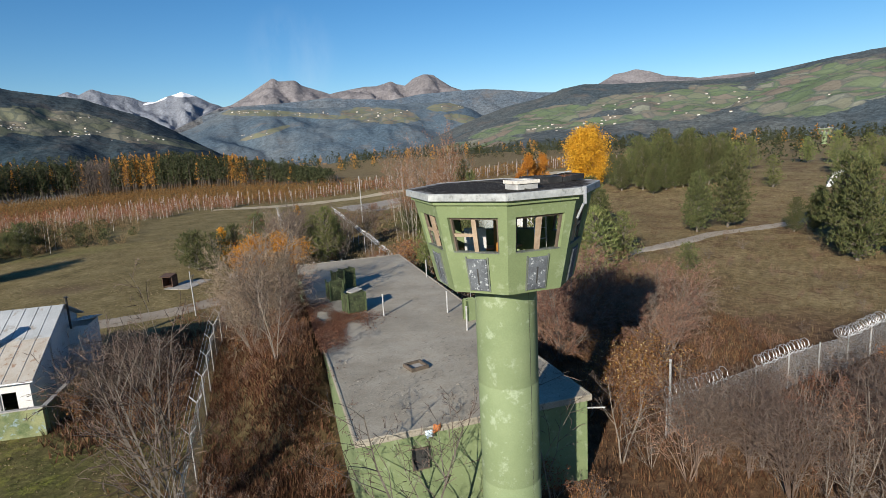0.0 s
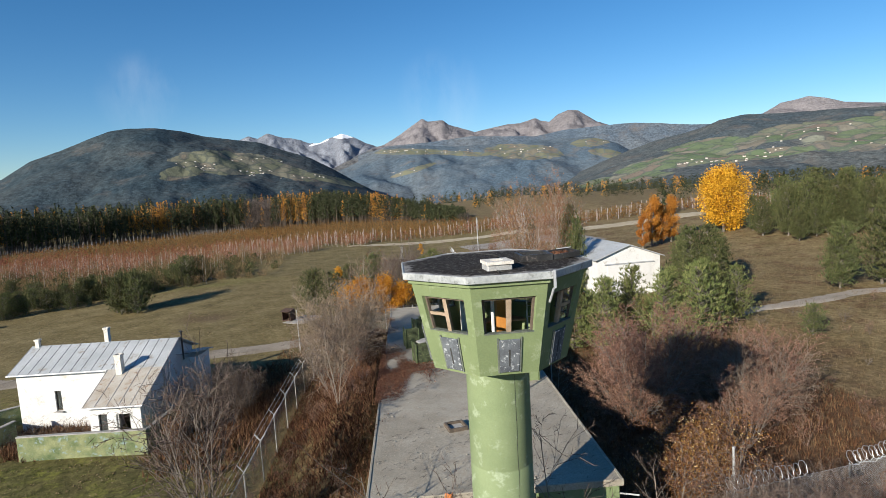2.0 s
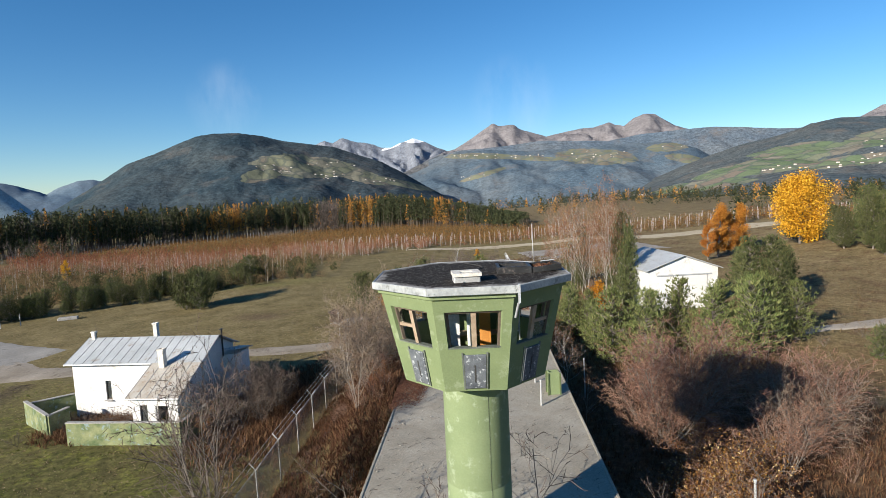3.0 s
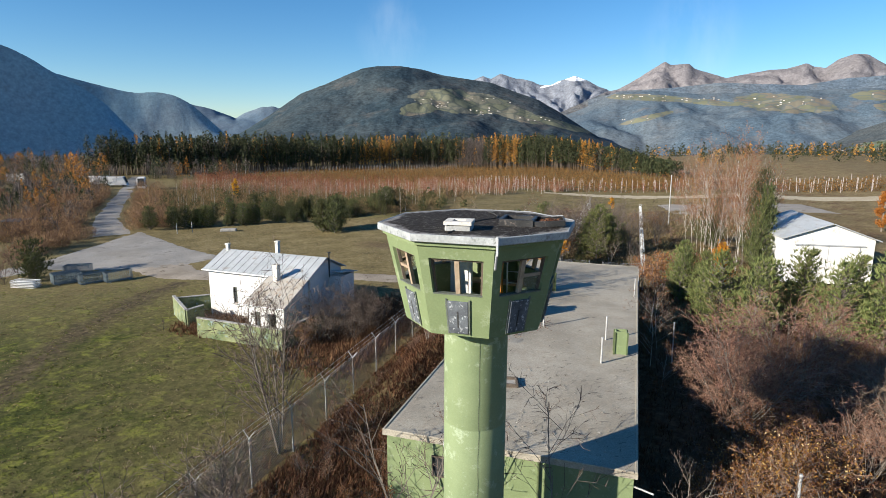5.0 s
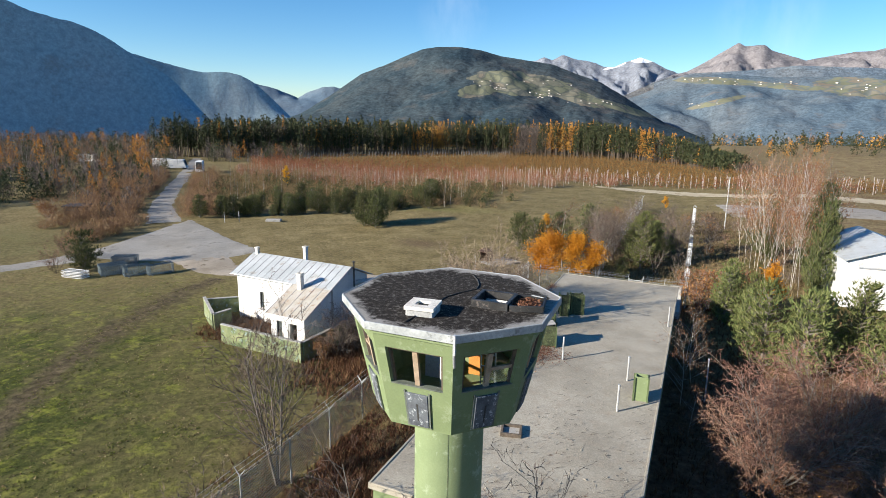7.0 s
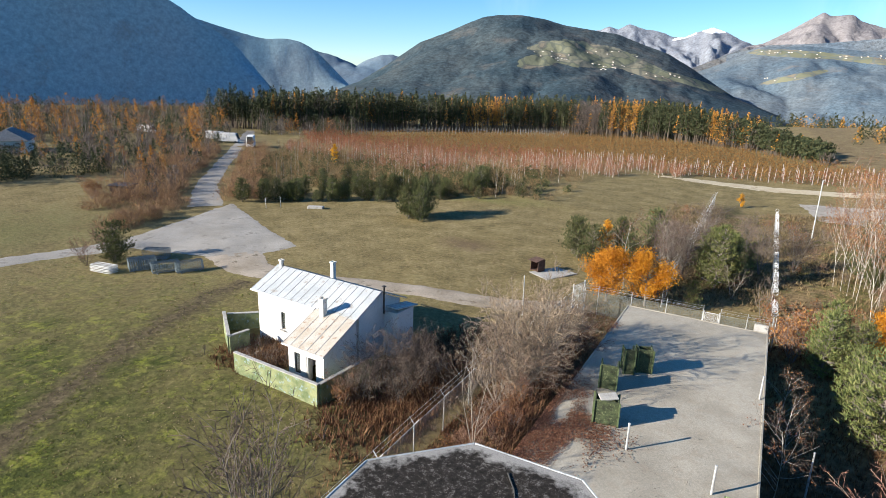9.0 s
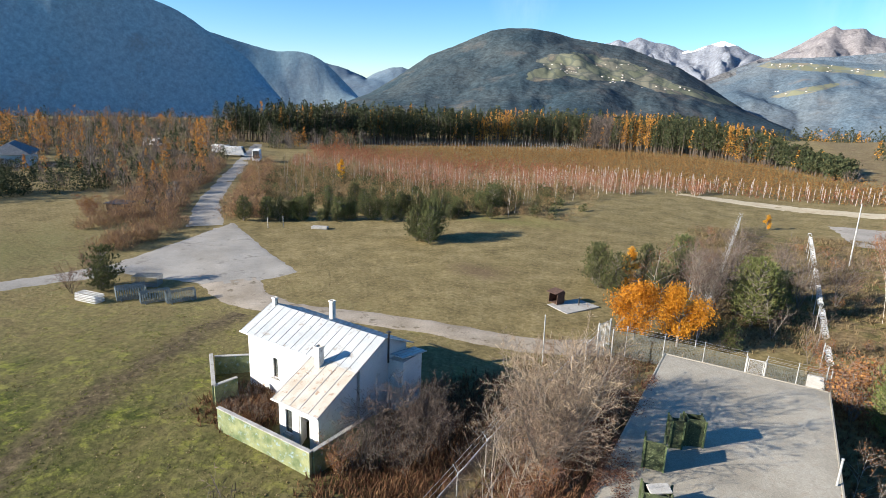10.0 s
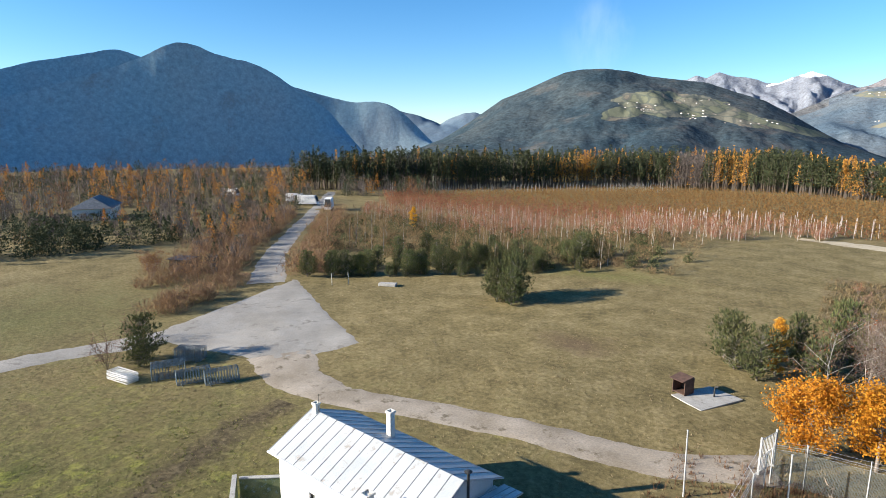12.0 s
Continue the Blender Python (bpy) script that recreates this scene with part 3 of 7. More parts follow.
sheet("gravel_yard", [(11, 108), (36, 104), (38, 91), (13, 92)], M_GRAVEL, "grey gravel yard in the field")
strip("fallow_strip", [(-14, 130, 3), (-4, 127.5, 6), (20, 121, 8), (45, 114, 9), (85, 108, 9)], 1, M_FALLOW, "pale strip of mown fallow along the orchard", 0.03)
sheet("parking_place", [(-61.5, 33), (-44.0, 35.5), (-41.8, 43.2), (-69, 58.5)], M_ASPHALT, "pale worn asphalt parking place")


# ---- mountains ----
SLOPES = {}


def slope_material(name, forest, forest_b, rock, fields=(), tree_line=1e9, snow=(), field_tones=None, scrub=0.0, rough=1.0):
    """Woods with clearings: each field is (bearing, height, half width, half height, tilt) in degrees seen from the tower."""
    m, t, p = nodes_of(name)
    pos = t.nodes.new("ShaderNodeNewGeometry").outputs["Position"]
    sep = t.nodes.new("ShaderNodeSeparateXYZ")
    t.links.new(pos, sep.inputs[0])
    x, y, z = sep.outputs
    bearing = maths(t, "MULTIPLY", maths(t, "ARCTAN2", x, y), 57.2958)
    reach = maths(t, "SQRT", maths(t, "ADD", maths(t, "MULTIPLY", x, x), maths(t, "MULTIPLY", y, y)))
    height = maths(t, "MULTIPLY", maths(t, "ARCTAN2", maths(t, "SUBTRACT", z, 15.0), reach), 57.2958)
    broad, mid, small = noise_of(t, pos, 0.0035, 6, 0.6), noise_of(t, pos, 0.012, 6, 0.65), noise_of(t, pos, 0.07, 4, 0.7)

    def zone(spots, ragged=0.9, sharp=9.0):
        best = None
        for b, e, hb, he, tilt in spots:
            db = maths(t, "SUBTRACT", bearing, b)
            de = maths(t, "SUBTRACT", maths(t, "SUBTRACT", height, e), maths(t, "MULTIPLY", db, tilt))
            q = maths(t, "ADD", maths(t, "POWER", maths(t, "ABSOLUTE", maths(t, "DIVIDE", db, hb)), 2.0), maths(t, "POWER", maths(t, "ABSOLUTE", maths(t, "DIVIDE", de, he)), 2.0))
            v = maths(t, "SUBTRACT", 1.0, q)
            best = v if best is None else maths(t, "MAXIMUM", best, v)
        v = maths(t, "ADD", best, maths(t, "MULTIPLY", maths(t, "SUBTRACT", mid, 0.5), ragged * 2))
        return maths(t, "MULTIPLY", v, sharp, True)

    wood = mix(t, ramp(t, broad, [(0.38, (0, 0, 0)), (0.64, (1, 1, 1))]), forest, forest_b)
    wood = mix(t, 0.6 * rough, wood, ramp(t, small, [(0.3, (0.15, 0.15, 0.15)), (0.7, (0.85, 0.85, 0.85))]), "OVERLAY")
    col = wood
    if scrub:
        tone = tuple(0.55 * c + 0.45 * d for c, d in zip(forest_b, (0.17, 0.135, 0.11)))
        col = mix(t, ramp(t, noise_of(t, pos, 0.008, 8, 0.7), [(0.58 - 0.2 * scrub, (0, 0, 0)), (0.74 - 0.2 * scrub, (1, 1, 1))]), col, tone)
        col = mix(t, 0.45 * rough, col, ramp(t, noise_of(t, pos, 0.16, 3, 0.8), [(0.32, (0.2, 0.2, 0.2)), (0.68, (0.8, 0.8, 0.8))]), "OVERLAY")
    if fields:
        cells = t.nodes.new("ShaderNodeTexVoronoi")
        cells.inputs["Scale"].default_value = 0.02
        t.links.new(pos, cells.inputs["Vector"])
        tone = t.nodes.new("ShaderNodeSeparateColor")
        t.links.new(cells.outputs["Color"], tone.inputs[0])
        tones = field_tones or [(0.0, (0.14, 0.145, 0.10)), (0.35, (0.165, 0.17, 0.115)), (0.6, (0.185, 0.18, 0.135)), (0.85, (0.18, 0.155, 0.12)), (1.0, (0.21, 0.205, 0.155))]
        field = ramp(t, tone.outputs[0], tones)
        edge = t.nodes.new("ShaderNodeTexVoronoi")
        edge.feature = "DISTANCE_TO_EDGE"
        edge.inputs["Scale"].default_value = 0.02
        t.links.new(pos, edge.inputs["Vector"])
        hedge = maths(t, "MULTIPLY", maths(t, "SUBTRACT", 0.09, maths(t, "ADD", edge.outputs["Distance"], maths(t, "MULTIPLY", maths(t, "SUBTRACT", small, 0.5), 0.25))), 30.0, True)
        field = mix(t, maths(t, "MULTIPLY", hedge, 0.4), field, forest)
        col = mix(t, zone(fields), col, field)
    zz = maths(t, "ADD", z, maths(t, "MULTIPLY", maths(t, "SUBTRACT", broad, 0.5), 90.0))
    if tree_line < 1e8:
        stone = mix(t, ramp(t, mid, [(0.35, (0, 0, 0)), (0.65, (1, 1, 1))]), rock, tuple(1.35 * c for c in rock))
        stone = mix(t, 0.5, stone, ramp(t, small, [(0.3, (0.2, 0.2, 0.2)), (0.7, (0.8, 0.8, 0.8))]), "OVERLAY")
        col = mix(t, maths(t, "MULTIPLY", maths(t, "SUBTRACT", zz, tree_line), 0.03, True), col, stone)
    if snow:
        col = mix(t, zone(snow, 0.8, 12.0), col, (0.86, 0.88, 0.92))
    t.links.new(col, p.inputs["Base Color"])
    p.inputs["Roughness"].default_value = 1.0
    p.inputs["Specular IOR Level"].default_value = 0.0
    bump(t, p, mix(t, 0.3, mid, small), 0.6 * rough, 45.0 if tree_line < 1e8 else 20.0 * rough * rough)
    return m


def mountain(name, crest, near, far, material, label, foot=-4.0, rugged=0.05, steps=44, bulge=0.9, seed=0, cut=1.0, fine=1.0):
    """A mountain side: crest is a line of (bearing, height in degrees) seen from the tower; it rises from near to far metres, cut by gullies."""
    acc = Acc()
    a0, a1 = crest[0][0], crest[-1][0]
    n = int((a1 - a0) / 0.2)
    az = [a0 + (a1 - a0) * i / n for i in range(n + 1)]
    el = np.interp(az, [c[0] for c in crest], [c[1] for c in crest])
    if cut < 0.5:
        el = np.array([float(np.mean(el[max(0, i - 4):i + 5])) for i in range(n + 1)])
    rows = steps + 1
    calm = [float(np.mean(el[max(0, i - 35):i + 36])) for i in range(n + 1)]
    for a, e, e_calm in zip(az, el, calm):
        s, c = math.sin(radians(a)), math.cos(radians(a))
        e = e + rugged * noise.noise((a * 1.1, seed, 0)) + rugged * 0.6 * noise.noise((a * 3.1, seed, 5))
        top = 15 + far * math.tan(radians(e))
        dip = far * (math.tan(radians(e_calm)) - math.tan(radians(e)))
        low = 15 + near * math.tan(radians(foot))
        for k in range(rows):
            u = k / steps
            d = near + (far - near) * u
            X, Y = s * d, c * d
            wx, wy = X + 60 * noise.noise((X * 0.004, Y * 0.004, seed)), Y + 60 * noise.noise((X * 0.004, Y * 0.004, seed + 3))
            g = 0.0
            for f, amp in ((0.0022, 1.0), (0.0052, 0.5), (0.012, 0.24), (0.03, 0.09)):
                g += amp * (0.42 - 1.6 * abs(noise.noise((wx * f * fine, wy * f * fine * 0.7, seed + 11)))) * -1
            z = low + (top + dip * (1 - ss(0.45, 1.0, u)) - low) * u ** bulge
            z += cut * 0.16 * (top - low) * abs(math.sin(math.pi * min(1.0, u))) ** 0.8 * g
            z = min(z, 15 + d * math.tan(radians(e)) - (1 - u) * 5)
            acc.v.append((s * d, c * d, z))
    acc.f = [(i * rows + k, (i + 1) * rows + k, (i + 1) * rows + k + 1, i * rows + k + 1) for i in range(n) for k in range(rows - 1)]
    SLOPES[name] = (a0, a1, n, rows, acc.v)
    return single(name, acc, material, label, "mountain", kind="structure", smooth=True)


def on_slope(name, bearing, height):
    """The place on a mountain side at a bearing and height in degrees seen from the tower."""
    a0, a1, n, rows, v = SLOPES[name]
    i = int(round((bearing - a0) / (a1 - a0) * n))
    if not 0 <= i <= n:
        return None
    for k in range(rows):
        p = v[i * rows + k]
        if math.degrees(math.atan2(p[2] - 15, math.hypot(p[0], p[1]))) >= height:
            return p
    return None


ROCK = (0.172, 0.162, 0.168)
VILLAGE_FIELDS = [(-15.0, 3.2, 5.0, 1.1, -0.10), (-10.5, 2.4, 4.0, 0.7, -0.33), (-6.0, 1.2, 3.6, 0.35, -0.26), (-19.0, 2.6, 2.2, 0.7, 0.2)]
TERRACE_FIELDS = [(13.2, 2.75, 3.9, 0.75, -0.10), (2.0, 3.45, 4.5, 0.30, -0.06), (7.0, 3.0, 3.0, 0.25, -0.10), (19.6, 3.2, 1.8, 0.4, 0.0), (21.0, 2.1, 1.6, 0.4, -0.2), (2.2, 1.6, 2.4, 0.28, 0.25)]
VALLEY_FIELDS = [(30.5, 2.0, 4.2, 0.75, 0.05), (36.0, 2.7, 3.5, 0.7, 0.1), (27.0, 0.9, 5.5, 0.7, 0.12), (34.0, 1.0, 5.0, 0.45, 0.06), (22.5, -0.5, 4.5, 0.5, 0.1), (42, 2.2, 5, 1.4, 0.1), (52, 2.5, 6, 2.0, 0.1), (64, 3, 7, 2.5, 0.1)]
# the blue cast of these woods is distance haze put into the base colours
M_HILL = slope_material("hazy_wooded_hill", (0.034, 0.054, 0.068), (0.062, 0.076, 0.082), ROCK, VILLAGE_FIELDS, rough=0.9, scrub=0.16)
M_TERRACE = slope_material("hazy_wooded_terrace", (0.082, 0.118, 0.152), (0.120, 0.145, 0.165), ROCK, TERRACE_FIELDS, rough=0.75, scrub=0.15)
M_HILLR = slope_material("hazy_farmed_hill", (0.068, 0.090, 0.104), (0.105, 0.116, 0.116), ROCK, VALLEY_FIELDS, field_tones=[(0.0, (0.13, 0.175, 0.10)), (0.4, (0.16, 0.195, 0.12)), (0.6, (0.20, 0.20, 0.15)), (0.85, (0.20, 0.165, 0.135)), (1.0, (0.25, 0.26, 0.20))], scrub=0.2)
# pale blue tones stand in for haze over dark shaded woods
M_HAZEWOOD = slope_material("haze_blue_mountain", (0.240, 0.350, 0.410), (0.280, 0.350, 0.395), ROCK, rough=0.5, scrub=0.12)
M_HAZEWOODFAR = slope_material("haze_blue_far_mountain", (0.115, 0.165, 0.215), (0.14, 0.18, 0.22), ROCK, rough=0.5)
M_ALPWOOD = slope_material("hazy_upland_woods", (0.085, 0.115, 0.15), (0.12, 0.14, 0.16), ROCK, scrub=0.1)
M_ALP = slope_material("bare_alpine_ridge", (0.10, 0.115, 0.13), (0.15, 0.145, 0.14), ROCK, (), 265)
M_SNOW = slope_material("hazy_snowy_ridge", (0.13, 0.155, 0.19), (0.155, 0.18, 0.21), (0.17, 0.185, 0.215), (), 130, [(-4.3, 5.45, 1.3, 0.42, -0.05), (-6.6, 4.75, 0.9, 0.14, 0.3)])
mountain("backdrop_far_ridge", [(-48, 2.0), (-40.1, 2.7), (-38.1, 2.22), (-36.2, 1.47), (-35.5, 1.9), (-33.9, 2.5), (-32.9, 2.58), (-28, 1.5)], 3900, 4500, M_HAZEWOODFAR, "hazy far ridge closing the valley", seed=1, foot=-1)
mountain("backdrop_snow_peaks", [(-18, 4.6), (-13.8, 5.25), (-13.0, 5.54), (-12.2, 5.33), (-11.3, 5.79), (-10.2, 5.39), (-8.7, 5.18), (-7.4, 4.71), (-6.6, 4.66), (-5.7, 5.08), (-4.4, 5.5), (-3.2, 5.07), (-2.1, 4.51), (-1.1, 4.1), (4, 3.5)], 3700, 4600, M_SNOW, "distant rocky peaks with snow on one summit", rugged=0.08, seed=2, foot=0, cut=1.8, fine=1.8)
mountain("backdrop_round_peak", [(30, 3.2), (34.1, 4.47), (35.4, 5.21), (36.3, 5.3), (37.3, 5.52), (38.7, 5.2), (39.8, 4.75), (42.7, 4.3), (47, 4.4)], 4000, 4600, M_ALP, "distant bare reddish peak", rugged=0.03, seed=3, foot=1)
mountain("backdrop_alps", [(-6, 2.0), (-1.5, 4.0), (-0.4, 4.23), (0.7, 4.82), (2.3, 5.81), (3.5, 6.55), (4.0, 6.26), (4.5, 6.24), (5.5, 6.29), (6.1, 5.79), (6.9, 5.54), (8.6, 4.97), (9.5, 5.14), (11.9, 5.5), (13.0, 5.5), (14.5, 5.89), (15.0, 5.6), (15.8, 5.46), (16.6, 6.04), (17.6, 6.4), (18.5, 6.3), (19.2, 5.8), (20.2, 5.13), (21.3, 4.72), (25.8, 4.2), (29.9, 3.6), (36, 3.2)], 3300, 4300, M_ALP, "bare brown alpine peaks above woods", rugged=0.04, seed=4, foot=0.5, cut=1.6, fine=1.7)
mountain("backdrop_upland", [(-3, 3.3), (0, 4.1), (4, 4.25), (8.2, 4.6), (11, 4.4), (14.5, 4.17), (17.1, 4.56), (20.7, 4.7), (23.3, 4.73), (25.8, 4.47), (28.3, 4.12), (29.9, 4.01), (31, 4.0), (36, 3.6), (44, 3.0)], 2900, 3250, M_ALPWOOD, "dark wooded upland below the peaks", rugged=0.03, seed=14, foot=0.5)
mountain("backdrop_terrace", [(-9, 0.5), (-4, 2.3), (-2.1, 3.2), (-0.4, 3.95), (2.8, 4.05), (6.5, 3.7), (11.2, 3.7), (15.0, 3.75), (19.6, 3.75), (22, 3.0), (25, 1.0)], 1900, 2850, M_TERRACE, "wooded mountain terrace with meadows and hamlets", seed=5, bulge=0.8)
mountain("backdrop_left_far", [(-110, 6), (-95, 7), (-85, 6), (-76.2, 4.4), (-72.4, 5.2), (-70.5, 5.9), (-67.4, 6.6), (-64.4, 7.4), (-62.6, 6.9), (-60, 5.5), (-55, 4)], 2680, 2900, M_HAZEWOOD, "dim wooded mountain in shade, blue with distance haze", rugged=0.06, seed=16, cut=0.3)
mountain("backdrop_left_mountain", [(-110, 3), (-90, 1.5), (-80, 1.2), (-76.2, 1.9), (-73.0, 2.95), (-69.9, 3.95), (-66.4, 5.2), (-63.2, 6.5), (-61.9, 7.1), (-60.4, 8.05), (-58.9, 8.3), (-57.7, 7.9), (-56.8, 7.45), (-54.9, 7.05), (-53.6, 6.85), (-52.0, 6.15), (-50.0, 4.8), (-47.2, 3.1), (-45.4, 1.0), (-43.6, -1.31), (-42.6, -2.37)], 1960, 2100, M_HAZEWOOD, "dark wooded mountain in shade", rugged=0.06, seed=6, cut=0.3, fine=1.8)
mountain("backdrop_left_spur", [(-54, 5), (-50.3, 4.9), (-48.7, 4.44), (-46, 3.76), (-44.2, 3.4), (-42.8, 3.65), (-40.9, 3.3), (-39.6, 2.4), (-37.8, 0.6), (-36.4, -0.8), (-35, -1.6)], 2690, 2800, M_HAZEWOOD, "dark wooded spur behind the mountain", rugged=0.03, seed=7, cut=0.3, fine=1.8)
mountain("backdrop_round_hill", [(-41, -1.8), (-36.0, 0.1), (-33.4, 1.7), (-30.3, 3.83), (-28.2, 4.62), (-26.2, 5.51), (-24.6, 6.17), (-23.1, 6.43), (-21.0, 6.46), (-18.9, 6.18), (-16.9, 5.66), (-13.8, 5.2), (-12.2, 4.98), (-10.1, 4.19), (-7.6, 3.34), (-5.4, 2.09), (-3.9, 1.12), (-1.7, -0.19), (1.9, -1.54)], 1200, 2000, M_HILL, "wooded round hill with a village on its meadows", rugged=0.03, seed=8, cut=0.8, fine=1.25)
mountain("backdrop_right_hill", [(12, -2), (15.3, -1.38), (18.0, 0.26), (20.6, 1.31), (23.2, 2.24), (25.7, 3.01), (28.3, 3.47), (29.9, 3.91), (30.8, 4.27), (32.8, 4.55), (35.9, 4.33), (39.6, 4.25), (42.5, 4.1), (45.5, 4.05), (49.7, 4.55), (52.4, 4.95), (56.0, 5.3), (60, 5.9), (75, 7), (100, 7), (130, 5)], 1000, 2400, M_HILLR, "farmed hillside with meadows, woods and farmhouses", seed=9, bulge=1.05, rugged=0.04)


# ======================= watchtower =======================
def octagon(ap, z):
    r = ap / math.cos(radians(22.5))
    return [Vector((r * math.cos(radians(22.5 + 45 * k)), r * math.sin(radians(22.5 + 45 * k)), z)) for k in range(8)]


Z_TOP, Z_WALL, Z_BOT = 12.0, 11.72, 9.45


def build_tower():
    base = gz(0, 0)
    tower = thing("watchtower", "green-painted concrete watchtower with an octagonal cabin and weathered flat roof", "watchtower", pose(0, 0, base))
    tz = lambda v: Vector((v.x, v.y, v.z - base))
    a = Acc()
    n = 48
    ring = lambda z, r: [(r * math.cos(2 * math.pi * k / n), r * math.sin(2 * math.pi * k / n), z) for k in range(n)]
    levels = [(-0.5, 0.9), (0.25, 0.9), (0.3, 0.867), (3.1, 0.865), (3.115, 0.858), (3.13, 0.864), (6.1, 0.862), (6.115, 0.856), (6.13, 0.862), (Z_BOT - base + 0.05, 0.862)]
    for z, r in levels:
        a.v += ring(z, r)
    a.f = [(j * n + k, j * n + (k + 1) % n, (j + 1) * n + (k + 1) % n, (j + 1) * n + k) for j in range(len(levels) - 1) for k in range(n)]
    part("column", a, M_COLUMN, tower, "round green-painted concrete column with scuffed paint", smooth=True)
    wire = Acc()
    for z0 in np.arange(0.5, 8.9, 0.7):
        wire.tube((0.30, -0.815, z0), (0.30 + 0.01 * math.sin(z0 * 5), -0.815, z0 + 0.72), 0.003, 0.003, 4)
    part("cable", wire, M_DARK, tower, "thin black cable down the column")
    lo, hi = octagon(1.75, Z_BOT), octagon(2.22, Z_WALL)
    th = 0.16
    lo_i, hi_i = octagon(1.75 - th, Z_BOT), octagon(2.22 - th, Z_WALL)
    f = Acc()
    f.prism([(v.x, v.y) for v in octagon(1.74, 0)], Z_BOT - base - 0.02, Z_BOT - base + 0.15)
    part("floor_slab", f, M_GREEN, tower)
    U0, U1, V0, V1 = 0.13, 0.87, 0.47, 0.86
    rnd = random.Random(4)
    for k in range(8):
        q = (k + 1) % 8
        out = lambda u, v: tz((lo[k].lerp(lo[q], u)).lerp(hi[k].lerp(hi[q], u), v))
        inn = lambda u, v: tz((lo_i[k].lerp(lo_i[q], u)).lerp(hi_i[k].lerp(hi_i[q], u), v))
        nrm = (out(1, 0) - out(0, 0)).cross(out(0, 1) - out(0, 0)).normalized()
        mid = lambda u, v, d: out(u, v).lerp(inn(u, v), d)

        def slab(acc, u0, u1, v0, v1, d0, d1):
            acc.hexa([mid(u0, v0, d0), mid(u1, v0, d0), mid(u1, v0, d1), mid(u0, v0, d1)], [mid(u0, v1, d0), mid(u1, v1, d0), mid(u1, v1, d1), mid(u0, v1, d1)])
        w = Acc()
        for u0, u1, v0, v1 in ((0, 1, 0, V0), (0, 1, V1, 1), (0, U0, V0, V1), (U1, 1, V0, V1)):
            slab(w, u0, u1, v0, v1, 0, 1)
        wall = part("cabin_wall", w, M_GREEN, tower)
        ws = Acc()
        slab(ws, U0, U1, V0 - 0.008, V0 + 0.006, 0.0, 1.12)
        part("window_sill", ws, M_RAIL, wall, "worn dull window sill")
        fr = Acc()
        for u0, u1, v0, v1 in ((U0, U1, V1 - 0.025, V1), (U0, U0 + 0.025, V0 + 0.006, V1 - 0.025), (U1 - 0.025, U1, V0 + 0.006, V1 - 0.025)):
            slab(fr, u0, u1, v0, v1, 0.5, 0.9)
        part("window_frame", fr, M_DARKWOOD, wall, "dark weathered window frame")
        mu = Acc()
        slab(mu, 0.465, 0.535, V0 + 0.006, V1 - 0.025, 0.35, 0.9)
        part("mullion", mu, M_WOODPALE, wall, "pale bare wooden mullion")
        for u0, u1 in ((U0 + 0.025, 0.47), (0.53, U1 - 0.025)):
            if rnd.random() < 0.75:
                tr = Acc()
                slab(tr, u0, u1, V0 + 0.17, V0 + 0.205, 0.55, 0.95)
                part("transom", tr, M_WOODPALE, wall, "pale bare wooden transom")
                if rnd.random() < 0.25:
                    continue
                gl = Acc()
                slab(gl, u0, u1, V0 + 0.006, V0 + 0.17, 0.70, 0.74)
                part("pane", gl, M_PANE, wall, "dirty glass pane")
        sh = Acc()
        c0, c1 = 0.34, 0.66
        p = [out(c0, 0.03), out(c1, 0.03), out(c1, 0.40), out(c0, 0.40)]
        sh.hexa(p, [v + nrm * 0.05 for v in p])
        shutter = part("gunport_shutter", sh, M_SHUTTER, wall, "weathered grey shutter with a slot", bevel=0.008)
        sl = Acc()
        p = [out(0.485, 0.10) + nrm * 0.05, out(0.51, 0.10) + nrm * 0.05, out(0.51, 0.29) + nrm * 0.05, out(0.485, 0.29) + nrm * 0.05]
        sl.hexa(p, [v + nrm * 0.005 for v in p])
        part("slot", sl, M_DARK, shutter, "dark gun slot")
        for u in (c0 - 0.03, c1 + 0.005):
            rl = Acc()
            p = [out(u, 0.02), out(u + 0.025, 0.02), out(u + 0.025, 0.42), out(u, 0.42)]
            rl.hexa(p, [v + nrm * 0.035 for v in p])
            part("guide_rail", rl, M_RAIL, shutter, "dull dark steel guide rail")
    r = Acc()
    r.prism([(v.x, v.y) for v in octagon(2.30, 0)], Z_WALL - base, Z_WALL - base + 0.12)
    part("roof_slab", r, M_GREEN, tower, "green-painted slab under the roof edge")
    oo, ii = octagon(2.42, 0), octagon(2.375, 0)
    at = lambda v, z: Vector((v.x, v.y, z - base))
    for k in range(8):
        q = (k + 1) % 8
        fa = Acc()
        fa.hexa([at(oo[k], Z_TOP - 0.18), at(oo[q], Z_TOP - 0.18), at(ii[q], Z_TOP - 0.18), at(ii[k], Z_TOP - 0.18)], [at(oo[k], Z_TOP), at(oo[q], Z_TOP), at(ii[q], Z_TOP), at(ii[k], Z_TOP)])
        part("roof_edge", fa, M_FLASH, tower, "pale grey metal roof edge", bevel=0.012)
    de = Acc()
    n = 26
    op = octagon(2.31, 0)
    zt = lambda x, y: Z_TOP - base - 0.010 + 0.008 * noise.noise((x * 1.5, y * 1.5, 2))
    hole = lambda x, y: 0.80 < x < 1.40 and -0.42 < y < 0.18
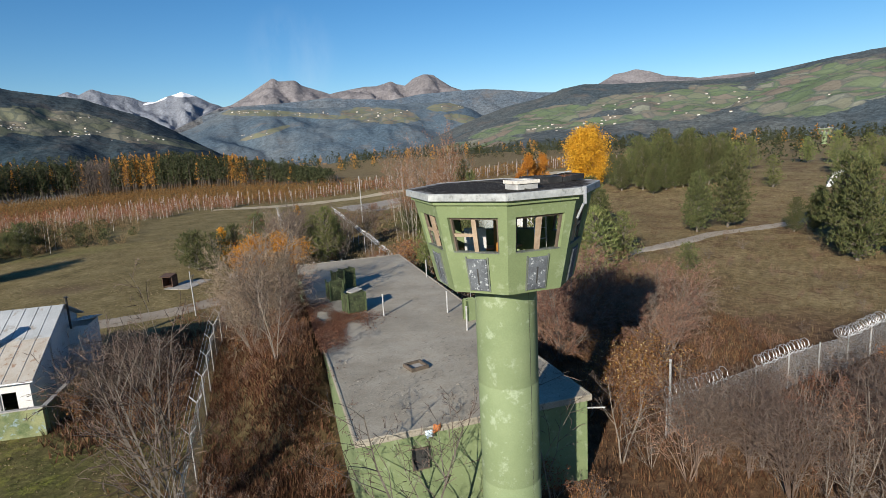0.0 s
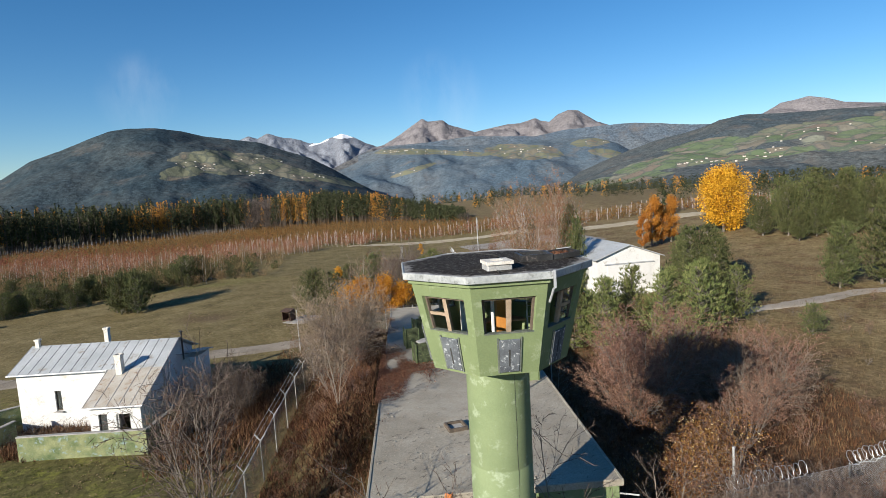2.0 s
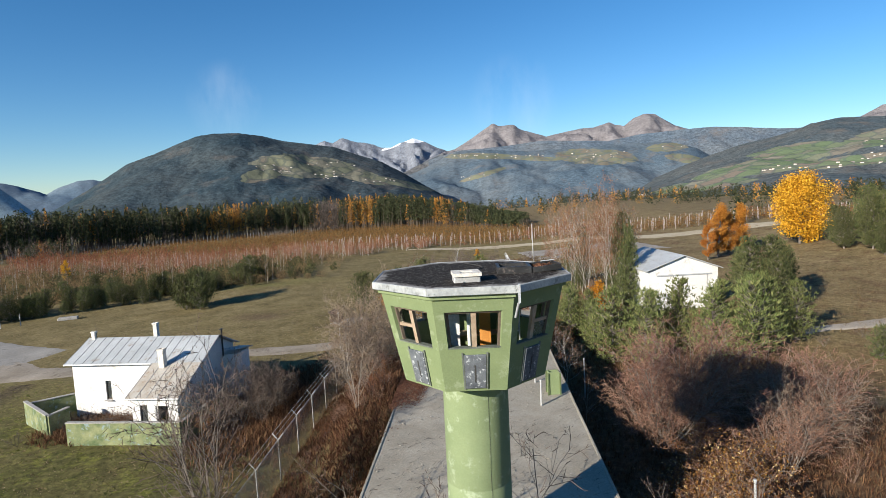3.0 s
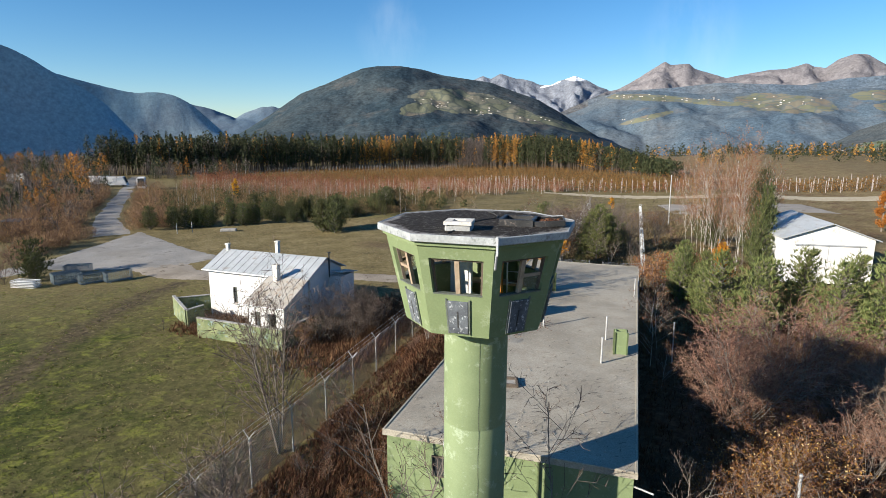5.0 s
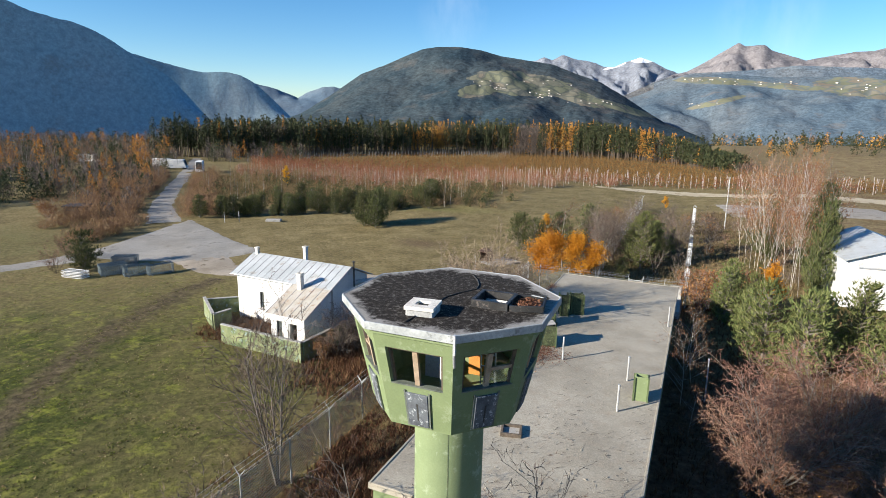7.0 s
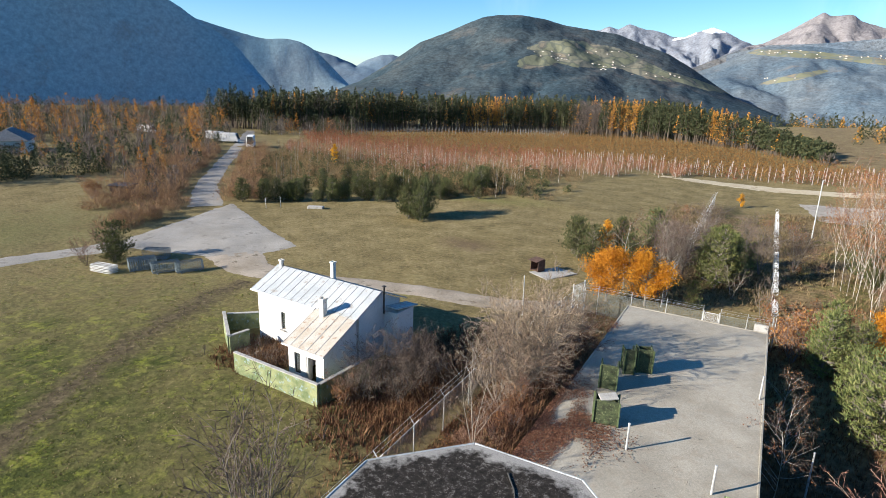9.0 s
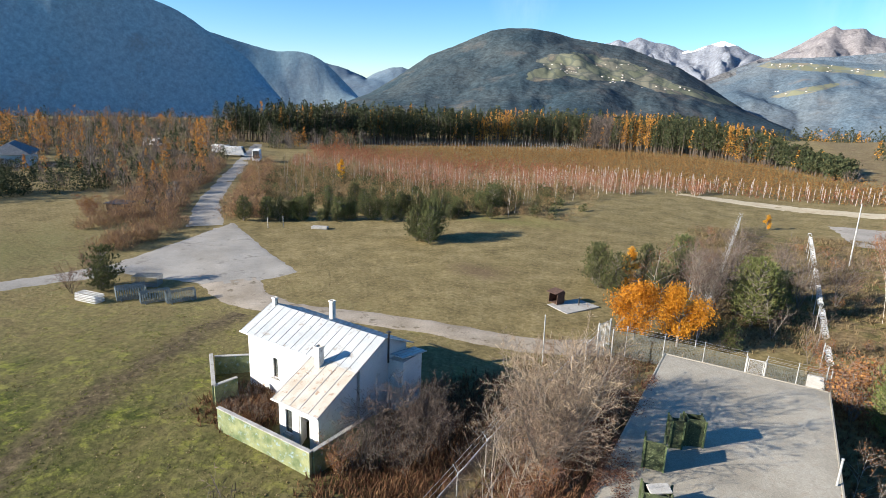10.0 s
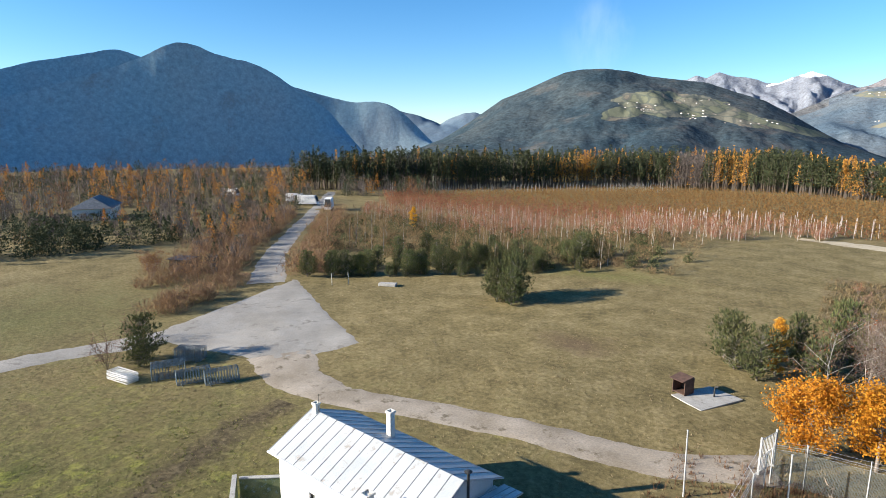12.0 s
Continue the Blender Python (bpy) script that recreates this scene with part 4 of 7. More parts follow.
    for j in range(-n, n):
        for i in range(-n, n):
            g = 2.40 / n
            quad = [(i * g, j * g), ((i + 1) * g, j * g), ((i + 1) * g, (j + 1) * g), (i * g, (j + 1) * g)]
            if hole((i + 0.5) * g, (j + 0.5) * g):
                continue
            far = lambda x, y: max(abs(x), abs(y), (abs(x) + abs(y)) / math.sqrt(2))
            if min(far(x, y) for x, y in quad) < 2.37:
                quad = [(x * min(1, 2.376 / far(x, y)), y * min(1, 2.376 / far(x, y))) if far(x, y) > 0 else (x, y) for x, y in quad]
                de.face(*[(x, y, zt(x, y)) for x, y in quad])
    me = de.mesh("roof_deck", M_TAR, True)
    bm = bmesh.new()
    bm.from_mesh(me)
    bmesh.ops.remove_doubles(bm, verts=bm.verts, dist=1e-4)
    bm.to_mesh(me)
    bm.free()
    part("roof_deck", me, M_TAR, tower, "black weathered roofing felt with pale worn patches")
    # white skylight box
    m = pose(-0.12, -1.4, Z_TOP - base - 0.03, 0, 0, 6)
    sk = Acc()
    sk.box((0, 0, 0.08), (0.62, 0.56, 0.16), m)
    sky_box = part("skylight", sk, M_EDGE, tower, "white box skylight with a sunken dark pane", bevel=0.02)
    lip = Acc()
    for cx, cy, sx, sy in ((0, -0.25, 0.72, 0.2), (0, 0.25, 0.72, 0.2), (-0.26, 0, 0.2, 0.3), (0.26, 0, 0.2, 0.3)):
        lip.box((cx * 0.92, cy * 0.92, 0.20), (sx * 0.92, sy * 0.92, 0.08), m)
    part("rim", lip, M_CHIMNEY, sky_box, "white chipped rim")
    pn = Acc()
    pn.box((0, 0, 0.17), (0.46, 0.40, 0.02), m)
    part("pane", pn, M_DARK, sky_box, "dark pane")
    # open hatch with its lid turned over beside it
    hf = Acc()
    m = pose(1.10, -0.12, Z_TOP - base - 0.04, 0, 0, 0)
    for cx, cy, sx, sy in ((0, -0.40, 0.86, 0.08), (0, 0.40, 0.86, 0.08), (-0.39, 0, 0.08, 0.72), (0.39, 0, 0.08, 0.72)):
        hf.box((cx, cy, 0.06), (sx, sy, 0.28), m)
    hatch = part("roof_hatch", hf, M_BLACKMETAL, tower, "open black roof hatch", bevel=0.01)
    li = Acc()
    for cx, cy, sx, sy in ((0, -0.28, 0.70, 0.03), (0, 0.28, 0.70, 0.03), (-0.33, 0, 0.03, 0.54), (0.33, 0, 0.03, 0.54)):
        li.box((cx, cy, -0.22), (sx, sy, 0.5), m)
    part("hatch_lining", li, M_WHITE, hatch, "white hatch lining")
    ld = Acc()
    m = pose(1.87, -0.06, Z_TOP - base + 0.005, 0, -4, 8)
    ld.box((0, 0, 0.02), (0.74, 0.84, 0.03), m)
    for cx, cy, sx, sy in ((0, -0.41, 0.74, 0.03), (0, 0.41, 0.74, 0.03), (-0.36, 0, 0.03, 0.79), (0.36, 0, 0.03, 0.79)):
        ld.box((cx, cy, 0.09), (sx, sy, 0.11), m)
    part("hatch_lid", ld, M_BLACKMETAL, hatch, "black hatch lid lying open on the roof")
    st = Acc()
    st.bar(m @ Vector((0.05, 0.35, 0.16)), m @ Vector((0.34, 0.05, 0.2)), 0.012, 0.012, 6)
    part("stay", st, M_STEEL, hatch, "thin metal stay")
    lv = Acc()
    rl = random.Random(8)
    for _ in range(420):
        x, y = rl.gauss(-0.04, 0.13), rl.gauss(0.02, 0.19)
        if abs(x) < 0.32 and abs(y) < 0.37:
            c = m @ Vector((x, y, 0.05 + rl.random() * 0.06))
            d1 = Vector((rl.uniform(-1, 1), rl.uniform(-1, 1), rl.uniform(-0.5, 0.5))).normalized() * 0.045
            d2 = Vector((rl.uniform(-1, 1), rl.uniform(-1, 1), rl.uniform(-0.5, 0.5))).normalized() * 0.03
            lv.face(c - d1, c + d2, c + d1, c - d2)
    single("leaf_litter", lv, M_RUSSETLEAF, "heap of russet fallen leaves in the hatch lid", "leaves", pose(0, 0, base), kind="stuff")
    ca = Acc()
    pts = [(-0.15, 1.9), (0.10, 1.55), (0.30, 1.1), (0.36, 0.75), (0.10, 0.3), (-0.08, -0.2), (-0.12, -0.75), (-0.2, -2.1)]
    for p, q in zip(pts, pts[1:]):
        for s in range(4):
            a0, b0 = Vector(p).lerp(Vector(q), s / 4), Vector(p).lerp(Vector(q), (s + 1) / 4)
            ca.tube((a0.x, a0.y, zt(a0.x, a0.y) + 0.012), (b0.x, b0.y, zt(b0.x, b0.y) + 0.012), 0.014, 0.014, 5)
    part("roof_cable", ca, M_DARK, tower, "black cable lying on the roof")
    dp = Acc()
    dp.box((1.02, -2.44, Z_TOP - base - 0.18), (0.05, 0.06, 0.42))
    dp.bar((1.0, -2.40, Z_TOP - base - 0.4), (0.94, -2.22, Z_TOP - base - 0.75), 0.03, 0.03, 8)
    part("rain_spout", dp, M_STEEL, tower, "grey bent rain spout at a roof corner")
    # inside the cabin
    be = Acc()
    be.box((0.2, 1.35, Z_BOT - base + 0.6), (1.8, 0.5, 0.05))
    part("shelf", be, M_WOODPALE, tower, "wooden shelf under the windows")
    cb = Acc()
    cb.box((0.35, 0.95, Z_BOT - base + 1.0), (0.3, 0.35, 1.5))
    part("cupboard", cb, M_ORANGEWOOD, tower, "orange-brown plywood cupboard")
    wb = Acc()
    wb.box((-0.6, 0.6, Z_BOT - base + 0.75), (0.5, 0.4, 1.2))
    part("control_box", wb, M_WHITE, tower, "white metal box")
    pl = Acc()
    pl.bar((-0.1, -0.3, Z_BOT - base + 0.1), (-0.1, -0.3, Z_WALL - base), 0.05, 0.05, 10)
    part("inner_post", pl, M_WHITE, tower, "white post inside the cabin")
    lad = Acc()
    for x in (0.85, 1.2):
        lad.bar((x, -0.2, Z_BOT - base + 0.1), (x, -0.2, Z_TOP - base - 0.1), 0.02, 0.02, 6)
    for z in np.arange(0.4, 2.4, 0.3):
        lad.bar((0.85, -0.2, Z_BOT - base + z), (1.2, -0.2, Z_BOT - base + z), 0.015, 0.015, 6)
    part("ladder", lad, M_STEEL, tower, "steel ladder to the roof hatch")
    return tower


TOWER = build_tower()

# ======================= bunker =======================
BUNKER = pose(0.25, 2.9, 0, 0, 0, -1.6)
PZ = 3.85


def build_bunker():
    b = thing("bunker", "long flat-roofed green bunker with a bare gravelly concrete roof", "bunker", BUNKER)
    w = Acc()
    w.box((0, 15.3, 1.55), (8.5, 30.3, 4.3))
    part("wall", w, M_GREEN, b, "green-painted rendered wall")
    r = Acc()
    nx, ny = 22, 76
    X = [-4.36 + 8.72 * i / nx for i in range(nx + 1)]
    Y = [0 + 30.6 * j / ny for j in range(ny + 1)]
    r.v = [(x, y, PZ + 0.025 * noise.noise((x * 0.5, y * 0.5, 4))) for y in Y for x in X]
    r.f = [(j * (nx + 1) + i, j * (nx + 1) + i + 1, (j + 1) * (nx + 1) + i + 1, (j + 1) * (nx + 1) + i) for j in range(ny) for i in range(nx)]
    r.box((0, 15.3, PZ - 0.12), (8.72, 30.6, 0.18))
    part("roof", r, M_PAD, b, "flat gravelly concrete roof, stained and cracked")
    for x, y, sx, sy in ((-4.31, 15.3, 0.1, 30.6), (4.31, 15.3, 0.1, 30.6), (0, 0.05, 8.5, 0.1), (0, 30.55, 8.5, 0.1)):
        e = Acc()
        e.box((x, y, PZ - 0.02), (sx, sy, 0.1))
        part("roof_edge", e, M_PAD, b, "pale concrete roof edge", bevel=0.015)
    for x in (-2.2,):
        wi = Acc()
        wi.box((x, 0.12, 2.75), (0.5, 0.14, 0.7))
        win = part("window", wi, M_DARK, b, "small dark broken window")
        fr = Acc()
        for cx, cz, sx, sz in ((0, 0.37, 0.6, 0.05), (0, -0.37, 0.6, 0.05), (-0.27, 0, 0.05, 0.68), (0.27, 0, 0.05, 0.68)):
            fr.box((x + cx, 0.06, 2.75 + cz), (sx, 0.06, sz))
        part("frame", fr, M_DARKWOOD, win, "dark weathered frame")
    br = Acc()
    br.bar((4.2, 0.25, 3.25), (4.85, -0.1, 3.3), 0.03, 0.03, 8)
    part("bracket", br, M_EDGE, b, "white metal bracket on the corner")
    pipe = Acc()
    pipe.bar((1.25, 0.08, 0.2), (1.25, 0.08, 3.6), 0.045, 0.045, 8)
    part("drainpipe", pipe, M_GREEN_DARK, b, "dark green drainpipe")
    return b


build_bunker()


rr = random.Random(12)
for x, z, tone, label in ((-2.0, 3.66, (0.45, 0.55, 0.62), "crumpled pale blue plastic rag caught on the bunker edge"), (-1.75, 3.80, (0.42, 0.15, 0.05), "crumpled orange rag caught on the bunker edge")):
    a = Acc()
    a.v = [(0.07 * i + rr.uniform(-0.03, 0.03), rr.uniform(-0.05, 0.05), 0.07 * j + rr.uniform(-0.03, 0.03)) for j in range(5) for i in range(5)]
    a.f = [(j * 5 + i, j * 5 + i + 1, j * 5 + i + 6, j * 5 + i + 5) for j in range(4) for i in range(4)]
    rag = single("rag", a, surface("rag_" + label.split()[1], tone, tuple(1.2 * c for c in tone), None, 5, 40, 0.6), label, "rag", BUNKER @ pose(x, -0.06, z - 0.14), smooth=True)
    rag.modifiers.new("thickness", "SOLIDIFY").thickness = 0.004


def post(name, x, y, z, h, r, material, label, group="", lean=0.0):
    a = Acc()
    a.bar((0, 0, -0.05), (lean, lean * 0.4, h), r, r, 8)
    t = thing(name, label, "post", pose(x, y, z), group)
    part("shaft", a, material, t)
    c = Acc()
    c.bar((lean, lean * 0.4, h), (lean, lean * 0.4, h + 0.04), r * 1.4, r * 1.2, 8)
    part("cap", c, material, t)
    return t


for x, y in ((3.35, 15.0), (3.22, 11.7), (0.0, 16.2), (4.95, 23.9)):
    post("roof_post", x, y, PZ, 1.22, 0.045, M_EDGE, "thin pale metal post on the bunker roof", "posts on the bunker roof")


def open_box(name, x, y, w, d, h, turn, label, material, ragged=0.0):
    """An upright box of boards, open at the top."""
    t = thing(name, label, "box", pose(x, y, PZ, 0, 0, turn))
    k = 0.06
    for cx, cy, sx, sy, hh in ((0, -d / 2 + k / 2, w, k, h), (0, d / 2 - k / 2, w, k, h - ragged), (-w / 2 + k / 2, 0, k, d - 2 * k, h - ragged * 0.4), (w / 2 - k / 2, 0, k, d - 2 * k, h)):
        a = Acc()
        a.box((cx, cy, hh / 2), (sx, sy, hh))
        part("side_panel", a, material, t, bevel=0.012)
    a = Acc()
    a.box((0, 0, h * 0.55), (w - 2 * k, d - 2 * k, 0.05))
    part("bottom", a, M_DARK, t)
    for cx, cy in ((-w / 2 - 0.02, -d / 2 - 0.02), (w / 2 + 0.02, -d / 2 - 0.02), (w / 2 + 0.02, d / 2 + 0.02), (-w / 2 - 0.02, d / 2 + 0.02)):
        a = Acc()
        a.box((cx, cy, h / 2 - 0.02), (0.07, 0.07, h - 0.04))
        part("corner_post", a, M_GREEN_DARK, t)
    return t


open_box("green_cabinet", 4.05, 13.3, 0.55, 0.45, 1.15, 4, "upright light green box with an open top", M_GREEN)
open_box("vent_shaft", -0.65, 24.0, 0.75, 0.7, 1.35, 20, "green vent shaft with an open top", M_CAMODARK, 0.1)
open_box("vent_shaft", -1.35, 23.4, 0.5, 0.7, 1.4, 20, "narrow dark green vent shaft", M_CAMODARK, 0.25)
open_box("vent_shaft", -1.9, 21.3, 0.8, 0.8, 1.3, 8, "broken dark green vent shaft with ragged boards", M_CAMODARK, 0.5)
open_box("vent_shaft", -1.3, 18.0, 1.05, 0.85, 1.2, 12, "mossy green vent shaft with pale slab on top", M_CAMODARK, 0.15)
a = Acc()
a.box((0, 0, 0.04), (0.8, 0.5, 0.08))
single("broken_slab", a, M_CONCRETE, "pale broken slab lying on a vent shaft", "slab", pose(-1.25, 17.95, PZ + 1.2, 5, -6, 30), bevel=0.015)

# square frame on the roof
fr = thing("shaft_frame", "square dark wooden frame round a shaft in the bunker roof", "frame", pose(-0.5, 8.2, PZ, 0, 0, 12))
for cx, cy, sx, sy in ((0, -0.36, 0.84, 0.1), (0, 0.36, 0.84, 0.1), (-0.37, 0, 0.1, 0.62), (0.37, 0, 0.1, 0.62)):
    a = Acc()
    a.box((cx, cy, 0.07), (sx, sy, 0.16))
    part("board", a, M_DARKWOOD, fr, bevel=0.01)
a = Acc()
a.box((0, 0, 0.02), (0.62, 0.62, 0.04))
part("lid", a, M_CONCRETE, fr, "grey concrete lid")

# ======================= white house =======================
HOUSE = pose(-17.5, 17.9, 0, 0, 0, -4)
ZR, ZE, ZP, ZG = 5.15, 3.98, 2.66, 0.1


def roof_plane(h, x0, x1, y0, z0, y1, z1, material, label, seams):
    r = Acc()
    r.hexa([(x0, y0, z0 - 0.05), (x1, y0, z0 - 0.05), (x1, y1, z1 - 0.05), (x0, y1, z1 - 0.05)], [(x0, y0, z0), (x1, y0, z0), (x1, y1, z1), (x0, y1, z1)])
    ob = part("roof", r, material, h, label)
    for s in range(seams + 1):
        x = x0 + 0.03 + (x1 - x0 - 0.06) * s / seams
        a = Acc()
        a.hexa([(x - 0.02, y0, z0 + 0.001), (x + 0.02, y0, z0 + 0.001), (x + 0.02, y1, z1 + 0.001), (x - 0.02, y1, z1 + 0.001)], [(x - 0.012, y0, z0 + 0.022), (x + 0.012, y0, z0 + 0.022), (x + 0.012, y1, z1 + 0.022), (x - 0.012, y1, z1 + 0.022)])
        part("seam", a, M_SEAM, ob)
    return ob


def wall_with(h, name, x0, x1, y0, y1, z0, z1, openings, material):
    """A wall along x with openings (x0, x1, z0, z1) that go through it."""
    a = Acc()
    xs = [x0]
    for o in openings:
        a.box(((xs[-1] + o[0]) / 2, (y0 + y1) / 2, (z0 + z1) / 2), (o[0] - xs[-1], y1 - y0, z1 - z0))
        if o[2] > z0:
            a.box(((o[0] + o[1]) / 2, (y0 + y1) / 2, (z0 + o[2]) / 2), (o[1] - o[0], y1 - y0, o[2] - z0))
        a.box(((o[0] + o[1]) / 2, (y0 + y1) / 2, (o[3] + z1) / 2), (o[1] - o[0], y1 - y0, z1 - o[3]))
        xs.append(o[1])
    a.box(((xs[-1] + x1) / 2, (y0 + y1) / 2, (z0 + z1) / 2), (x1 - xs[-1], y1 - y0, z1 - z0))
    return part(name, a, material, h)


def build_house():
    h = thing("white_house", "small white rendered house with a pale tin roof and open porch", "house", HOUSE)
    g = ZG - 0.4
    k = 0.25
    wall_with(h, "wall", -9.35, -3.25, 3.4, 3.4 + k, g, ZE - 0.02, [(-7.1, -6.7, 1.45, 2.75)], M_WHITE)
    wall_with(h, "wall", -9.35, -0.3, 8.0 - k, 8.0, g, ZE - 0.02, [(-6.5, -5.7, 1.2, 2.4), (-3.5, -2.7, 1.2, 2.4)], M_WHITE)
    for x in (-9.35, -0.3 - k):
        gb = Acc()
        gb.box((x + k / 2, 5.7, (g + ZE - 0.02) / 2), (k, 4.6 - 2 * k, ZE - 0.02 - g))
        b = len(gb.v)
        gb.hexa([(x, 3.4, ZE - 0.02), (x + k, 3.4, ZE - 0.02), (x + k, 8.0, ZE - 0.02), (x, 8.0, ZE - 0.02)], [(x, 5.58, ZR - 0.08), (x + k, 5.58, ZR - 0.08), (x + k, 5.62, ZR - 0.08), (x, 5.62, ZR - 0.08)])
        part("gable", gb, M_WHITE, h)
    wall_with(h, "porch_wall", -3.25, -0.3, 0.4, 0.4 + k, g, ZP + 0.05, [(-2.75, -2.25, 0.75, 2.15), (-1.75, -0.95, g, 2.1)], M_WHITE)
    for x in (-3.25, -0.3 - k):
        pw = Acc()
        pw.hexa([(x, 0.4 + k, g), (x + k, 0.4 + k, g), (x + k, 3.4, g), (x, 3.4, g)], [(x, 0.4 + k, ZP + 0.12), (x + k, 0.4 + k, ZP + 0.12), (x + k, 3.4, ZE - 0.08), (x, 3.4, ZE - 0.08)])
        part("porch_wall", pw, M_WHITE, h)
    d = Acc()
    d.box((0, 0, 1.0), (0.05, 0.8, 2.0), pose(-1.75, 0.72, ZG, 0, 0, 25))
    door = part("door", d, M_WHITE, h, "white wooden door standing open")
    hd = Acc()
    hd.bar(pose(-1.75, 0.72, ZG, 0, 0, 25) @ Vector((0.04, 0.3, 1.0)), pose(-1.75, 0.72, ZG, 0, 0, 25) @ Vector((0.1, 0.3, 1.0)), 0.02, 0.02, 6)
    part("handle", hd, M_STEEL, door)
    for x0, x1, y, z0, z1 in ((-7.1, -6.7, 3.52, 1.45, 2.75), (-2.75, -2.25, 0.52, 0.75, 2.15)):
        fr = Acc()
        for cx, cz, sx, sz in ((0, (z1 - z0) / 2 - 0.03, x1 - x0, 0.06), (0, -(z1 - z0) / 2 + 0.03, x1 - x0, 0.06), (-(x1 - x0) / 2 + 0.03, 0, 0.06, z1 - z0 - 0.12), ((x1 - x0) / 2 - 0.03, 0, 0.06, z1 - z0 - 0.12)):
            fr.box(((x0 + x1) / 2 + cx, y, (z0 + z1) / 2 + cz), (sx, 0.06, sz))
        win = part("window", fr, M_DARKWOOD, h, "narrow window with grey frame")
        pn = Acc()
        pn.box(((x0 + x1) / 2, y, (z0 + z1) / 2), (x1 - x0 - 0.12, 0.012, z1 - z0 - 0.12))
        part("pane", pn, M_PANE, win)
        sl = Acc()
        sl.box(((x0 + x1) / 2, y - 0.2, z0 - 0.03), (x1 - x0 + 0.12, 0.2, 0.05))
        part("sill", sl, M_CONCRETE, win)
    roof_plane(h, -9.65, 0.0, 3.05, ZE + 0.02, 5.6, ZR, M_TIN, "pale standing-seam tin roof", 15)
    roof_plane(h, -9.65, 0.0, 8.4, ZE - 0.05, 5.605, ZR, M_TIN, "pale standing-seam tin roof", 15)
    roof_plane(h, -3.45, 0.0, 0.1, ZP + 0.03, 3.045, ZE + 0.018, M_TINRUST, "rust-stained tin porch roof", 5)
    fl = Acc()
    fl.box((-4.8, 5.7, ZG - 0.1), (8.6, 4.1, 0.1))
    part("floor", fl, M_CONCRETE, h)
    for x0, x1, y, z in ((-9.65, -3.5, 3.02, ZE - 0.03), (-3.45, 0.0, 0.06, ZP - 0.02)):
        gut = Acc()
        gut.bar((x0, y, z), (x1, y, z), 0.05, 0.05, 8)
        part("gutter", gut, M_STEEL, h, "grey gutter under the eaves")
    for x, y, z0, z1, s, label in ((-9.2, 5.55, 4.95, 5.55, 0.26, "short pale chimney"), (-5.5, 7.0, 4.4, 5.75, 0.3, "pale rendered chimney"), (-2.5, 2.75, 3.7, 4.95, 0.38, "pale rendered chimney with a broken top")):
        ch = Acc()
        ch.box((x, y, (z0 + z1) / 2), (s, s, z1 - z0))
        chim = part("chimney", ch, M_CHIMNEY, h, label, bevel=0.02)
        cp = Acc()
        for dx, dy, sx, sy in ((0, -s / 2, s + 0.06, 0.07), (0, s / 2, s + 0.06, 0.07), (-s / 2, 0, 0.07, s - 0.07), (s / 2, 0, 0.07, s - 0.07)):
            cp.box((x + dx, y + dy, z1 + 0.02), (sx, sy, 0.1))
        part("chimney_cap", cp, M_CHIMNEY, chim)
    st = Acc()
    st.bar((0.06, 5.75, 3.6), (0.06, 5.75, 5.5), 0.06, 0.06, 10)
    stove = part("stovepipe", st, M_BLACKMETAL, h, "black stovepipe on the gable")
    sc = Acc()
    sc.bar((0.06, 5.75, 5.5), (0.06, 5.75, 5.56), 0.17, 0.06, 10)
    part("cowl", sc, M_BLACKMETAL, stove)
    an = Acc()
    an.bar((-9.05, 5.6, 5.15), (-9.05, 5.6, 6.1), 0.015, 0.008, 5)
    part("aerial", an, M_DARK, h, "thin aerial rod")
    ax = Acc()
    ax.box((0.25, 7.15, 1.7), (1.1, 1.9, 3.8))
    part("annex", ax, M_WHITE, h, "white annex in the shade of the house")
    roof_plane(h, 0.01, 1.0, 8.38, 3.65, 6.0, 4.05, M_TIN, "pale tin annex roof", 3)


build_house()


def yard_wall(name, x0, y0, x1, y1, z0, z1, label):
    L = math.hypot(x1 - x0, y1 - y0)
    t = thing(name, label, "wall", HOUSE @ pose(x0, y0, 0, 0, 0, math.degrees(math.atan2(y1 - y0, x1 - x0))))
    a = Acc()
    n = max(2, int(L / 0.6))
    for i in range(n):
        a0, a1 = L * i / n, L * (i + 1) / n
        h0, h1 = (z + 0.03 * noise.noise((a0 + x0, i * 0.7, z)) for z in (z1, z1))
        a.hexa([(a0, -0.09, z0), (a1, -0.09, z0), (a1, 0.09, z0), (a0, 0.09, z0)], [(a0, -0.09, h0), (a1, -0.09, h1), (a1, 0.09, h1), (a0, 0.09, h0)])
    part("panel", a, M_CAMO, t)
    c = Acc()
    c.box((L / 2, 0, z1 + 0.03), (L + 0.05, 0.24, 0.06))
    part("coping", c, M_CONCRETE, t, "grey concrete coping", bevel=0.01)
    return t


yard_wall("yard_wall", -6.3, -1.2, 0.75, -1.2, -0.3, 1.72, "camouflage-painted concrete yard wall, green and yellow")
yard_wall("yard_wall", 0.75, -1.05, 0.9, 3.4, -0.3, 1.7, "dark shaded concrete yard wall beside the house")
yard_wall("yard_wall", -12.6, 2.9, -8.9, 0.4, -0.3, 1.55, "leaning camouflage-painted concrete yard wall")
yard_wall("yard_wall", -12.5, 3.1, -9.5, 6.0, -0.3, 1.35, "low plain concrete yard wall")
yard_wall("yard_wall", -8.9, 0.4, -8.7, 1.9, -0.3, 1.5, "short concrete return wall in the yard")

